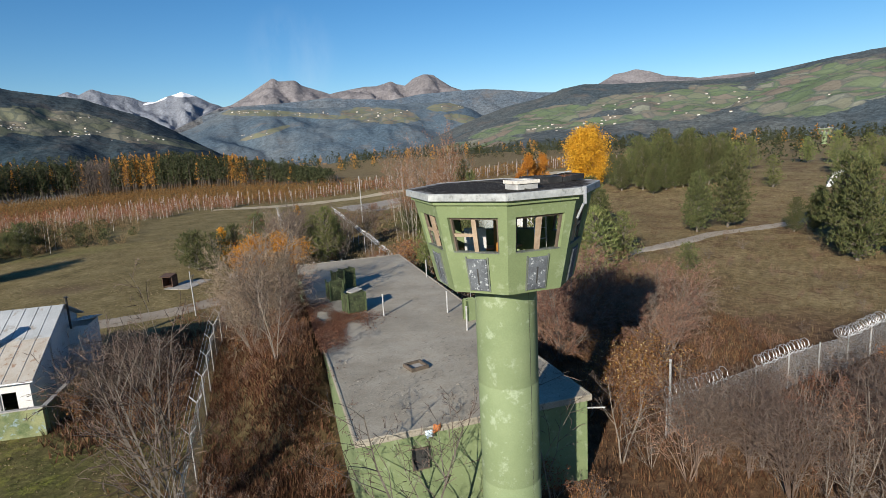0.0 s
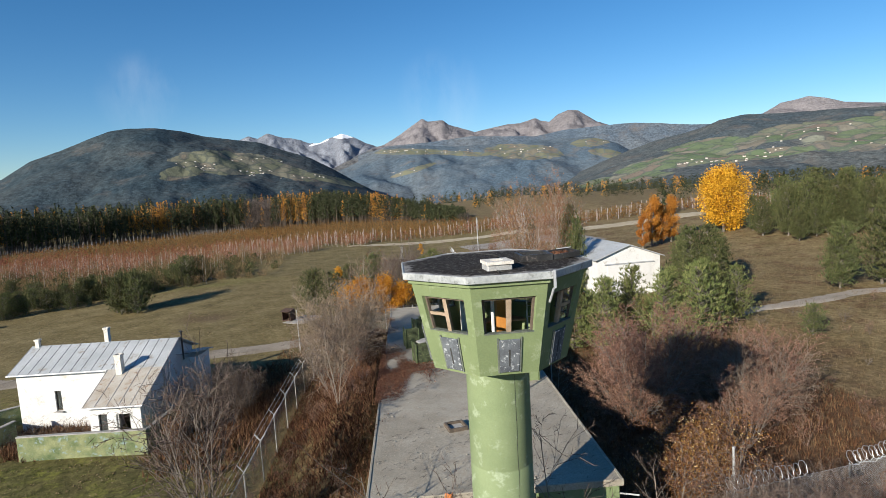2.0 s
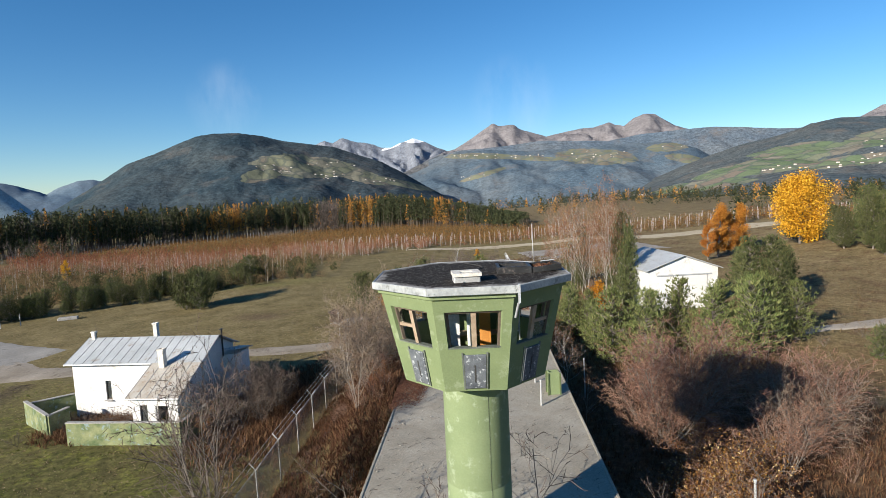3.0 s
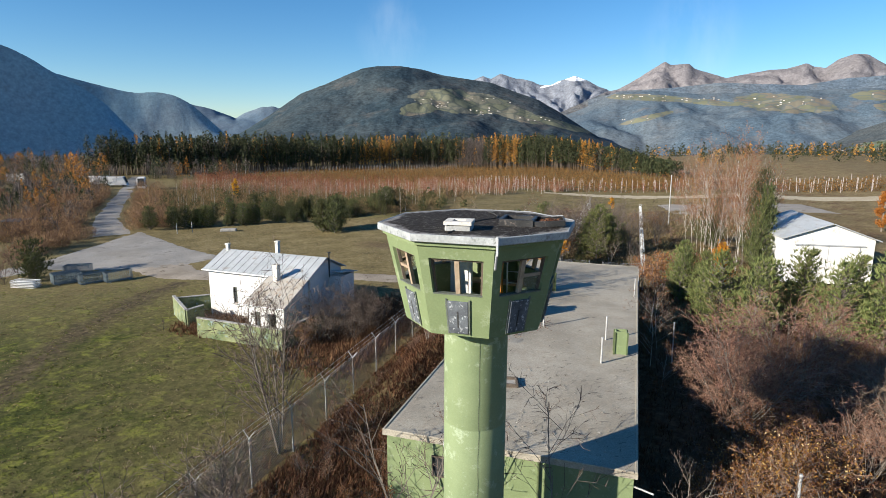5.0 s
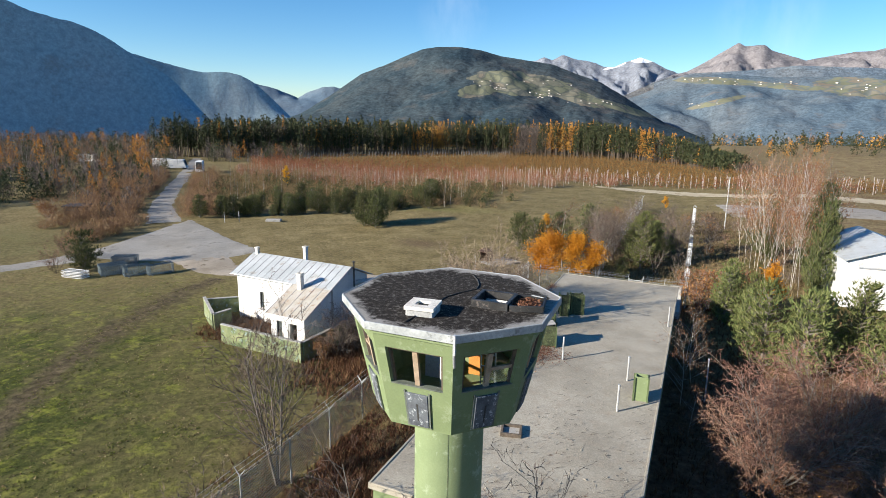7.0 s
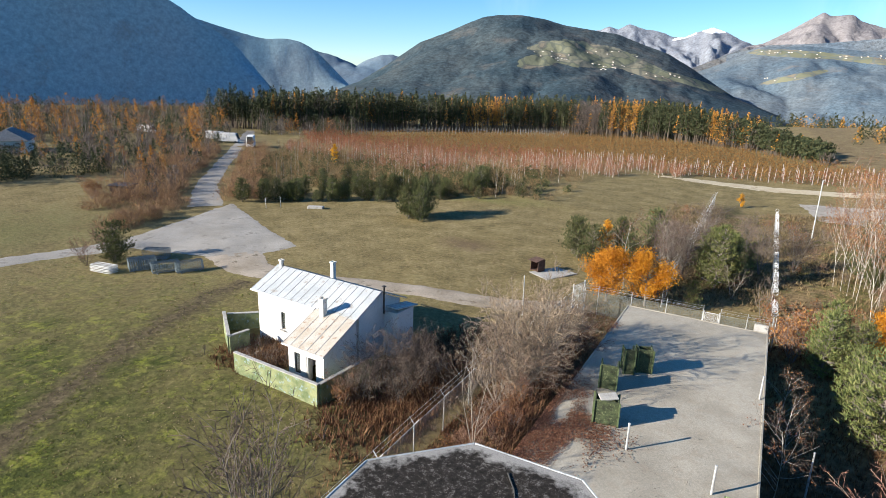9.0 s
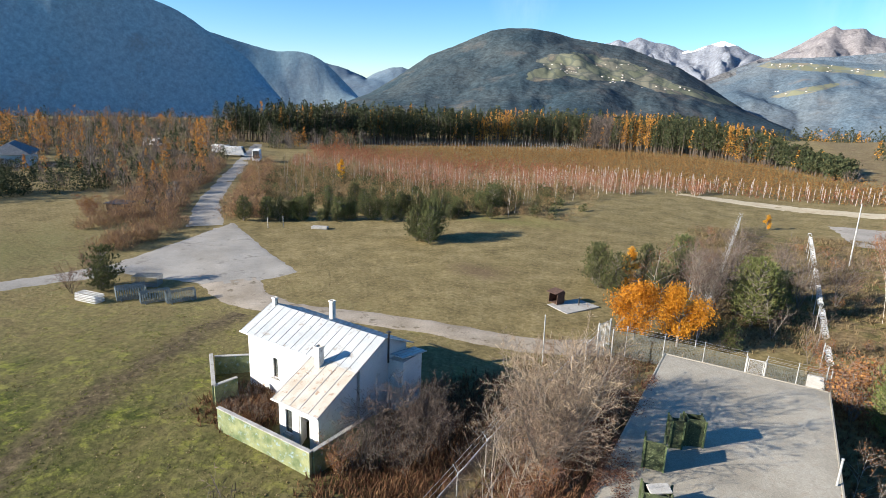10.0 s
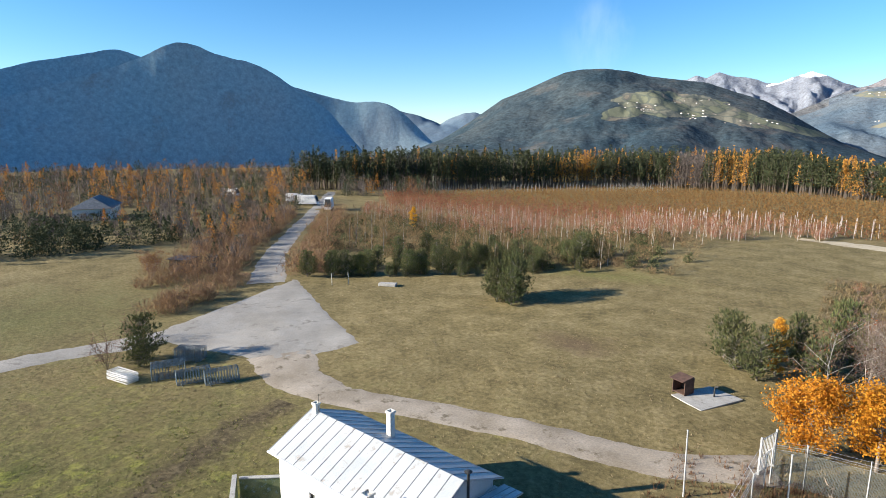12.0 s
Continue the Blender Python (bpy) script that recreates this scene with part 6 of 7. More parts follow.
# scrub between fence, house and bunker
for x, y, s in ((-6.6, 22.4, 1.05), (-6.0, 19.2, 1.0), (-7.4, 25.4, 0.95), (-5.5, 24.6, 0.85), (-7.2, 19.8, 0.95)):
    plant("bare_shrub", BIGBUSH, x, y, s, "large pale leafless shrub beside the bunker", "shrub", "leafless shrubs")
plant("bare_tree", MULTISTEM, -10.2, 5.7, 1.1, "leafless tree with several pale stems by the fence", "tree", stretch=1.35)
plant("bare_tree", MULTISTEM, -8.2, -0.6, 0.85, "leafless tree with several pale stems by the fence", "tree")
plant("bare_tree", SAPLING[2], -6.0, 14.0, 0.9, "slim leafless tree in the scrub", "tree")
plant("bare_tree", SAPLING[0], 2.3, 1.6, 1.2, "slim leafless tree before the bunker wall", "tree")
plant("bare_tree", SAPLING[1], -2.6, 1.3, 1.2, "slim leafless tree before the bunker wall", "tree")
plant("bare_tree", SAPLING[1], 6.2, 3.2, 0.8, "slim leafless tree before the bunker wall", "tree")
for i in range(58):
    x, y = rp.uniform(-9.2, -4.9), rp.uniform(-3, 36)
    kind = rp.choice((SHRUB[0], SHRUBRED[0], SHRUBRED[1], RUSSETSHRUB, SHRUBRED[2]))
    plant("scrub_shrub", kind, x, y, rp.uniform(0.35, 0.75) * (0.6 if y < 17 else 1.0), "small leafless brown shrub in the thicket", "shrub", "thicket shrubs")
for i in range(24):
    x, y = rp.uniform(-13.5, -9.6), rp.uniform(-6, 30)
    if y > 4 and x < -11.5:
        continue
    plant("scrub_shrub", rp.choice(SHRUB + SHRUBRED), x, y, rp.uniform(0.15, 0.36), "small leafless brown shrub in the thicket", "shrub", "thicket shrubs")
for i in range(16):
    plant("scrub_shrub", rp.choice(SHRUB + [RUSSETSHRUB]), rp.uniform(-5.2, 4), rp.uniform(-6, 2.3) if i % 2 else rp.uniform(1, 2.4), rp.uniform(0.4, 0.7), "small leafless brown shrub in the thicket", "shrub", "thicket shrubs")
for x, y, s in ((-9.8, -3.6, 0.8), (-6.6, -2.0, 0.7)):
    plant("bare_tree", MULTISTEM, x, y, s, "leafless tree with several pale stems by the fence", "tree", "bare trees by the fence")
for x, y, s in ((8.0, 1.2, 1.0), (9.6, -1.4, 1.05), (11.4, 1.6, 0.9), (13.0, -3.0, 1.1), (15.0, -0.8, 1.0), (17.2, -3.6, 1.05), (19.4, -1.2, 0.95), (21.6, -4.0, 1.0), (10.8, -5.2, 0.9), (14.6, -6.6, 0.9), (18.6, -7.2, 0.9)):
    plant("bare_tree", MULTISTEMRED, x, y, s * 0.74, "leafless red-brown tree with many slim stems", "tree", "bare trees before the razor wire")
plant("bare_tree", BIGBUSH, -5.8, 20.6, 1.1, "tall leafless tree with several pale stems beside the bunker", "tree", "tall bare trees", stretch=1.2)
for i in range(34):
    plant("scrub_shrub", rp.choice((RUSSETSHRUB, SHRUBRED[0], SHRUBRED[2])), rp.uniform(-9.0, -4.4), rp.uniform(0, 17), rp.uniform(0.22, 0.42), "low red-brown shrub along the fence", "shrub", "thicket shrubs")
for i in range(46):
    plant("bare_tree", rp.choice((SAPLING[1], SAPLING[2], MULTISTEMRED)), rp.uniform(8, 34), rp.uniform(-8, 3.2), rp.uniform(0.5, 0.8), "slim leafless sapling before the razor wire", "tree", "thicket saplings")
# beside the house
for x, y, s in ((-15.2, 20.6, 0.85), (-14.0, 22.5, 0.8), (-15.4, 18.6, 0.65), (-13.2, 19.6, 0.6), (-12.8, 22.0, 0.6), (-14.6, 24.4, 0.6)):
    plant("bare_shrub", BIGBUSHDARK, x, y, s, "dense leafless shrub beside the white house", "shrub", "leafless shrubs")
plant("bare_shrub", GOLDSHRUB, -15.9, 17.6, 0.8, "small shrub with a few orange leaves by the house wall", "shrub")
for x, y in ((-22.5, 18.8), (-21.5, 19.4), (-24.6, 19.0), (-23.4, 20.2), (-25.6, 19.4), (-24.0, 18.2), (-22.2, 20.4), (-25.0, 20.6), (-26.2, 20.4), (-23.2, 19.0), (-27.4, 17.6)):
    plant("scrub_shrub", SHRUB[1], x, y, 0.45, "small leafless brown shrub in the yard", "shrub", "yard shrubs")
# east of the bunker
for x, y, s, k in ((9.9, 13.8, 1.35, BIGBUSHRED), (12.8, 17.0, 1.3, BIGBUSHRED), (13.4, 9.6, 0.85, BIGBUSHRED), (16.4, 12.6, 1.1, BIGBUSHRED), (16.2, 16.2, 0.95, BIGBUSHRED), (9.2, 13.0, 0.95, BIGBUSHRED), (15.6, 11.8, 1.0, BIGBUSH), (10.8, 16.4, 0.9, BIGBUSHRED)):
    plant("bare_shrub", k, x, y, s, "large leafless red-brown shrub with long slanting stems", "shrub", "leafless shrubs")
for x, y, s in ((9.0, 6.4, 1.15), (10.2, 7.2, 1.2), (11.0, 8.2, 1.1), (8.6, 7.8, 1.05), (9.8, 8.8, 1.1), (10.8, 5.8, 1.0), (8.2, 5.4, 0.9), (7.2, 7.0, 0.8)):
    plant("bare_shrub", GOLDSHRUB, x, y, s, "shrub with the last golden leaves beside the bunker", "shrub", "golden shrubs")
for i in range(40):
    x, y = rp.uniform(7.0, 24), rp.uniform(-9, 2.8)
    kind = rp.choice((SHRUBRED[0], SHRUBRED[1], SHRUB[0], RUSSETSHRUB, SHRUB[2]))
    plant("scrub_shrub", kind, x, y, rp.uniform(0.75, 1.25), "leafless red-brown shrub in front of the fence", "shrub", "thicket shrubs")
for i in range(8):
    plant("bare_tree", rp.choice(SAPLING), rp.uniform(9, 24), rp.uniform(-7, 2.0), rp.uniform(0.6, 0.85), "slim leafless tree in front of the fence", "tree", "slim bare trees")
for i in range(40):
    x, y = rp.uniform(6.2, 20), rp.uniform(6, 24)
    plant("scrub_shrub", rp.choice(SHRUBRED + [RUSSETSHRUB]), x, y, rp.uniform(0.3, 0.65), "small leafless brown shrub in the thicket", "shrub", "thicket shrubs")
for i in range(60):
    x, y = rp.uniform(16, 56), rp.uniform(8, 30)
    plant("scrub_shrub", rp.choice(SHRUBRED + SHRUB), x, y, rp.uniform(0.2, 0.5), "low brown shrub on the dry slope", "shrub", "slope shrubs")
for i in range(34):
    x, y = rp.uniform(13, 36), rp.uniform(-8, 3.4)
    plant("scrub_shrub", rp.choice(SHRUBRED + [SHRUB[1]]), x, y, rp.uniform(0.55, 1.0), "leafless red-brown shrub in front of the fence", "shrub", "thicket shrubs")
# birches and shrubs along the bunker's east side
for x, y, s in ((6.0, 20.6, 0.72), (6.6, 23.8, 0.6), (6.3, 27.5, 0.6), (6.4, 17.0, 0.45)):
    plant("birch_tree", BIRCH[0], x, y, s, "slim leafless white birch beside the bunker", "tree", "bare birches")
for x, y, s in ((7.3, 38.5, 0.9), (8.3, 40.4, 1.0), (7.0, 42.0, 0.8)):
    plant("scrub_shrub", RUSSETSHRUB, x, y, s, "orange-brown shrub behind the bunker", "shrub", "russet shrubs")
# pines east
for x, y, s in ((10.8, 27.8, 1.4), (12.6, 26.4, 1.35), (14.0, 28.4, 1.2), (15.8, 28.6, 1.4), (17.4, 26.2, 1.3), (19.6, 25.2, 1.45), (21.6, 26.6, 1.3), (18.8, 28.6, 1.3), (10.2, 31.4, 1.0), (22.6, 29.6, 1.25), (17.0, 31.6, 1.0), (13.2, 31.0, 0.9), (24.2, 27.8, 1.1), (9.0, 36.0, 1.1)):
    plant("pine_tree", PINE[int(x) % 3], x, y, s, "young bushy green pine near the bunker", "tree", "young pines")
for x, y, s in ((26.2, 38.0, 0.92), (28.6, 39.4, 0.9), (27.2, 35.8, 0.75), (30.4, 42.4, 0.8), (27.8, 43.4, 0.7), (34.0, 47.0, 0.62), (39.2, 35.2, 0.88), (43.8, 35.6, 1.15), (41.2, 37.4, 0.8), (47.0, 30.0, 0.5), (48.8, 29.0, 0.55), (51.0, 30.6, 0.6), (45.8, 36.6, 0.7), (41.5, 19.4, 1.15), (44.0, 22.4, 1.2), (45.5, 18.6, 1.25), (47.2, 24.6, 0.9), (56, 85, 0.9)):
    plant("pine_tree", PINETALL[int(x) % 2], x, y, s, "bushy green pine on the slope", "tree", "slope pines")
for x, y, s in ((57.4, 67.5, 1.05), (59.6, 66.0, 1.15), (61.4, 67.4, 1.2), (62.6, 63.8, 1.1), (64.6, 65.2, 1.2), (66.6, 62.4, 1.05), (59.0, 71.4, 1.2), (63.4, 70.2, 1.3), (67.6, 67.4, 1.25), (70.2, 63.2, 1.1), (55.4, 70.6, 0.85)):
    plant("pine_tree", PINETALL[int(x) % 2], x, y, s, "bushy green pine in the grove", "tree", "grove pines")
for i in range(26):
    u = rp.random()
    x, y = 57 + 20 * u + rp.uniform(-3, 5), 64 + 12 * u + rp.uniform(-4, 12)
    plant("pine_tree", rp.choice(PINETALL), x, y, rp.uniform(0.65, 0.95), "bushy green pine in the grove", "tree", "grove pines")
for i in range(8):
    x, y = rp.uniform(52, 78), rp.uniform(16, 36)
    plant("pine_tree", rp.choice(PINE + PINETALL), x, y, rp.uniform(0.6, 0.9), "bushy green pine on the slope", "tree", "slope pines")
for i in range(26):
    x, y = rp.uniform(62, 112), rp.uniform(44, 84)
    if abs(y - (42 + (x - 60) * 0.27)) < 4 or (math.hypot(x - 81, y - 50) < 9):
        continue
    plant("pine_tree", rp.choice(PINE), x, y, rp.uniform(1.1, 1.6), "bushy green pine beyond the path", "tree", "slope pines")
plant("shrub_pine", PINEROUND[0], 27.2, 23.2, 0.7, "small round green pine in the dry grass", "tree", "slope pines")
plant("orange_tree", ORANGESMALL, 12.6, 39.5, 1.45, "small bright orange leafy tree by the pines", "tree")
plant("yellow_tree", YELLOWBIG, 54.5, 80, 1.04, "large round golden-yellow tree", "tree", stretch=0.92)
plant("orange_tree", RUSTLARCH, 39.5, 75.7, 1.05, "slim rusty orange larch near the golden tree", "tree", "rusty larches")
plant("orange_tree", RUSTLARCH, 44, 78, 1.0, "slim rusty orange larch near the golden tree", "tree", "rusty larches")
plant("orange_tree", RUSTLARCH, 41.8, 77, 0.85, "slim rusty orange larch near the golden tree", "tree", "rusty larches")
plant("orange_tree", RUSTLARCH, 36.6, 72.5, 0.7, "slim rusty orange larch near the golden tree", "tree", "rusty larches")
# tall thin birches north-east
for i in range(22):
    x, y = rp.uniform(11.2, 17.4), rp.uniform(44.5, 60)
    plant("birch_tree", GOLDBIRCH if i % 2 else BIRCH[1], x, y, rp.uniform(0.65, 0.85), "tall slim white birch with russet twigs", "tree", "tall birches", stretch=2.0)
for x, y, k in ((16.4, 44.0, 1.1), (16.9, 47.5, 1.25), (14.6, 57.0, 1.0)):
    plant("pine_tree", PINETALL[0], x, y, k * 0.58, "tall dark pine among the birches", "tree", "birch pines", stretch=1.9)
for x, y, k in ((7.4, 37.6, 1.6), (8.0, 39.6, 1.5), (6.8, 41.0, 1.3), (9.4, 41.5, 1.3), (10.8, 43.0, 1.2)):
    plant("bare_shrub", RUSSETSHRUB, x, y, k, "tall orange-brown shrub behind the bunker", "shrub", "russet shrubs")
for x, y, k in ((9.3, 37.6, 1.15), (10.6, 36.0, 1.0), (1.6, 52.0, 1.5), (2.8, 54.0, 1.2), (0.4, 55.0, 1.1)):
    plant("pine_tree", PINE[1], x, y, k, "bushy green pine behind the bunker", "tree", "field pines")
for x, y, k in ((-2.6, 51.8, 1.2), (-1.6, 54.5, 1.15), (-3.8, 56.5, 1.05), (5.4, 60, 1.0), (4.0, 66, 1.0), (-0.5, 68, 1.1), (8.6, 62, 1.0)):
    plant("bare_tree", MULTISTEM, x, y, k, "leafless grey tree in the rough field", "tree", "bare field trees")
plant("orange_tree", ORANGESMALL, 2.6, 100, 0.8, "small golden shrub at the field edge", "tree")
plant("pine_tree", PINETALL[0], 17.6, 50.5, 0.9, "dark pine among the birches", "tree", "young pines")
plant("pine_tree", PINETALL[1], 14.2, 62, 0.8, "dark pine among the birches", "tree", "young pines")
# north of the fence
plant("orange_tree", ORANGETREE, -6.6, 43.2, 1.3, "bright orange round tree behind the gate", "tree", "orange trees")
plant("orange_tree", ORANGETREE, -3.4, 43.8, 1.3, "bright orange round tree behind the gate", "tree", "orange trees")
plant("birch_tree", BIRCH[0], -5.9, 47.4, 1.15, "leafless white birch behind the orange trees", "tree", "bare birches")
plant("orange_tree", LARCH, -9.6, 55.5, 0.95, "slim golden larch between dark pines", "tree")
for x, y, s in ((-12.4, 55.0, 1.0), (-10.6, 53.6, 0.95), (-8.4, 58.0, 1.0), (-13.6, 57.4, 0.9), (-5.4, 62, 1.15), (-7.0, 55.2, 0.8)):
    plant("pine_tree", PINEROUND[int(y) % 2], x, y, s * 1.1, "round dark green pine in the field", "tree", "field pines", stretch=1.25)
for x, y, s in ((0.8, 58.5, 1.15), (2.6, 59.6, 1.0), (0.3, 45.3, 0.62), (9.0, 36.8, 0.75), (4.6, 62, 0.7)):
    plant("pine_tree", PINE[int(x) % 3], x, y, s, "dark green pine behind the bunker", "tree", "field pines")
for x, y, s in ((-1.8, 57, 1.0), (-2.8, 62, 0.9), (-3.6, 53, 0.7), (5.6, 46, 0.8), (3.2, 50, 0.7)):
    plant("bare_tree", SAPLING[1], x, y, s, "slim pale leafless tree", "tree", "slim bare trees")
for i in range(60):
    x, y = rp.uniform(-6, 24), rp.uniform(44, 92)
    if 17 < x < 29 and y < 57:
        continue
    plant("scrub_shrub", rp.choice((SHRUBRED[0], RUSSETSHRUB, SHRUB[0])), x, y, rp.uniform(0.35, 0.8), "brown shrub in the rough field", "shrub", "field shrubs")
# clumps in the meadow
for x, y, s in ((-38.6, 62.4, 1.0), (-37.0, 63.4, 1.05), (-36.4, 61.8, 0.9), (-39.8, 63.8, 0.85), (-37.8, 65.4, 1.1)):
    plant("pine_tree", PINEROUND[int(x) % 2], x, y, s * 1.3, "round green pine in the meadow", "tree", "meadow pines", stretch=1.15)
for i in range(34):
    u = i / 33
    x, y = -69 + 20 * u + rp.uniform(-2.5, 2.5), 60 + 13 * u + rp.uniform(-1.0, 11) * rp.random()
    plant("pine_tree", rp.choice(PINEROUND), x, y, rp.uniform(0.4, 1.05), "round green pine at the meadow edge", "tree", "meadow pines", stretch=1.15)
for x, y, s in ((-38.5, 87, 1.3), (-36.6, 88.6, 1.2), (-40, 90, 1.2), (-44, 84, 0.8), (-42, 81, 0.8), (-46, 78, 0.85), (-48, 80, 0.9)):
    plant("pine_tree", PINEROUND[int(y) % 2], x, y, s, "round green pine at the meadow edge", "tree", "meadow pines", stretch=1.15)
for i in range(52):
    u = rp.random()
    x, y = -66 + 33 * u + rp.uniform(-2, 2), 68 + 18 * u + rp.uniform(-2, 16)
    plant("pine_tree", rp.choice(PINEROUND), x, y, rp.uniform(0.35, 0.95), "round green pine at the meadow edge", "tree", "meadow pines", stretch=1.2)
plant("yellow_tree", LARCH, -84.5, 104, 1.0, "small bright yellow larch in the scrub", "tree")
plant("pine_tree", PINEROUND[0], -55.4, 30.0, 1.3, "round dark evergreen bush beside the barriers", "shrub")
plant("pine_tree", PINEROUND[1], -54.0, 29.0, 0.9, "round dark evergreen bush beside the barriers", "shrub")
for x, y in ((-57.5, 27.6), (-55.8, 27.0), (-60, 31.5), (-61.5, 32.5)):
    plant("scrub_shrub", SHRUBRED[1], x, y, 1.15, "red-brown shrub beside the side road", "shrub", "roadside shrubs")

# ======================= plants that nobody could count =======================
def puff(acc, r, x, y, z, h, w, n, size, cone=False, low=0.15, tilt=0.0):
    """A far crown: small flakes spread through a ragged volume."""
    for _ in range(n):
        u = r.random()
        rad = (1 - u) ** 0.8 if cone else math.sin(math.pi * (0.12 + 0.85 * u)) ** 0.7
        a = r.uniform(0, 6.2832)
        q = w / 2 * rad * math.sqrt(r.random()) * r.uniform(0.8, 1.15)
        c = Vector((x + q * math.cos(a), y + q * math.sin(a), z + h * (low + (1 - low) * u)))
        s, t = rvec(r) * size * r.uniform(0.5, 1.1), rvec(r) * size * r.uniform(0.5, 1.1)
        if tilt:
            s.z = abs(s.z) * tilt
        acc.face(c - s * 0.5, c + t, c + s)


def brush(acc, r, x, y, z, h, w, n, size, low=0.05, cone=False, thick=0.03):
    """A far leafless crown: thin twigs rising and spreading."""
    for _ in range(n):
        u = r.random()
        rad = (1 - u) ** 0.7 if cone else math.sin(math.pi * (0.15 + 0.8 * u)) ** 0.6
        a = r.uniform(0, 6.2832)
        q = w / 2 * rad * math.sqrt(r.random())
        c = Vector((x + q * math.cos(a), y + q * math.sin(a), z + h * (low + (1 - low) * u * 0.9)))
        d = Vector((math.cos(a) * 0.6, math.sin(a) * 0.6, 0.9)) + rvec(r) * 0.6
        d = d.normalized() * size * r.uniform(0.7, 1.5)
        s = d.cross(rvec(r)).normalized() * thick
        acc.face(c - s, c + s, c + d)


def upright(acc, r, x, y, z, h, w, n, size, thick):
    """A far leafless tree: steep twigs along a stem, narrow at the top."""
    lean = r.uniform(-0.06, 0.06)
    for _ in range(n):
        u = r.random() ** 0.8
        a = r.uniform(0, 6.2832)
        q = w / 2 * (0.25 + 1.1 * min(u * 3, 1) * (1 - u) ** 0.6) * r.random() ** 0.6
        c = Vector((x + q * math.cos(a) + lean * h * u, y + q * math.sin(a), z + h * (0.04 + 0.85 * u)))
        d = Vector((math.cos(a) * 0.35, math.sin(a) * 0.35, 1.0)) + rvec(r) * 0.35
        d = d.normalized() * size * r.uniform(0.6, 1.3)
        s = d.cross(rvec(r)).normalized() * thick
        acc.face(c - s, c + s, c + d)


rs = random.Random(5)
# orchard rows


def wood_front(x):
    """Where the tall wood begins, north of the orchard."""
    return float(np.interp(x, [-190, -160, -128, -100, -75, -45, 0, 20, 32, 60], [150, 165, 195, 230, 250, 243, 218, 174, 150, 128]))


def orchard_edge(x):
    return float(np.interp(x, [-120, -60, -45, 0, 45, 60, 100], [132, 137, 140, 136, 127, 124, 118]))


def lane_side(x, y):
    return (x + 71) * 0.734 + (y - 53) * 0.68


rowsA, rowsB, stakes = Acc(), Acc(), Acc()
for j in range(40):
    x = -165.0 + rs.uniform(0, 1)
    while x < 104:
        y = orchard_edge(x) + 3.0 * j + rs.uniform(-0.25, 0.25)
        if lane_side(x, y) > 20 and (y < wood_front(x) - (26 if x < -70 else 12) or (x > 36 and j < 5)):
            red = 0.62 - 0.022 * (y - 140) - 0.006 * (x + 50) + 0.7 * noise.noise((x * 0.03, y * 0.03, 0))
            puff(rowsA if rs.random() < red else rowsB, rs, x, y, gz(x, y), rs.uniform(1.8, 2.9), 1.9, 48 if j < 9 else 34, 0.27, low=0.0)
        x += 1.5
    x = -48.0 + rs.uniform(0, 2)
    while x < 106:
        y = orchard_edge(x) + 3.0 * j
        if (j < 5 and x > -44 + rs.uniform(-8, 8)) and (y < wood_front(x) - 12 or x > 36):
            stakes.tube((x, y, gz(x, y)), (x + rs.uniform(-0.15, 0.15), y, gz(x, y) + rs.uniform(2.3, 3.0)), 0.07, 0.06, 4)
        x += 2.6
single("orchard_rows", rowsA, M_ORCHARD, "rows of low orchard trees in rust-red autumn leaf", "orchard", kind="stuff")
single("orchard_rows_golden", rowsB, M_ORCHARDGOLD, "rows of low orchard trees in golden-brown autumn leaf", "orchard", kind="stuff")
single("orchard_stakes", stakes, M_STAKE, "pale concrete stakes along the orchard rows", "stakes", kind="stuff")
# bare staked plot before the wood
st2 = Acc()
for j in range(7):
    for i in range(44):
        x = -146 + 1.9 * i
        y = wood_front(x) - 24 + 3.2 * j
        st2.tube((x, y, gz(x, y)), (x, y, gz(x, y) + 2.4), 0.06, 0.05, 3)
single("plot_stakes", st2, M_STAKEDIM, "weathered stakes of a bare plot before the wood", "stakes", kind="stuff")
# birch saplings before the orchard
stems, crowns = Acc(), Acc()
for i in range(1500):
    x, y = rs.uniform(-118, -8), rs.uniform(98, 140)
    if y < np.interp(x, [-118, -60, -20, -8], [112, 100, 122, 130]) or y > orchard_edge(x) - 1 or lane_side(x, y) < 14:
        continue
    if noise.noise((x * 0.09, y * 0.09, 7)) < rs.uniform(-0.5, 0.25):
        continue
    z, h = gz(x, y), rs.uniform(1.8, 4.2)
    stems.tube((x, y, z), (x + rs.uniform(-0.3, 0.3), y, z + h), 0.05, 0.01, 3)
    brush(crowns, rs, x, y, z, h, 1.7, 80, 0.5, low=0.1, thick=0.03)
single("birch_sapling_stems", stems, M_BIRCHBARK, "thin white birch stems before the orchard", "saplings", kind="stuff")
single("birch_sapling_twigs", crowns, M_TWIGHAZE, "red-brown birch saplings before the orchard", "saplings", kind="stuff")
# scrub belt between meadow and orchard
belt = Acc()
beltg = Acc()
for i in range(1000):
    u = rs.random()
    x, y = -108 + 78 * u + rs.uniform(-6, 6), 68 + rs.uniform(0, 44) + 8 * u
    if math.hypot(x + 38, y - 62) < 5 or (y < 68 + 18 * u - 1) or (x + 71) * 0.734 + (y - 53) * 0.68 < 5:
        continue
    z, h = gz(x, y), rs.uniform(1.0, 3.0)
    if rs.random() < 0.66:
        brush(belt, rs, x, y, z, h * 0.9, h * 1.1, 120, 0.42, low=0.0, thick=0.026)
    else:
        puff(beltg, rs, x, y, z, h, h * 1.15, 90, 0.26, low=0.0)
bt = Acc()
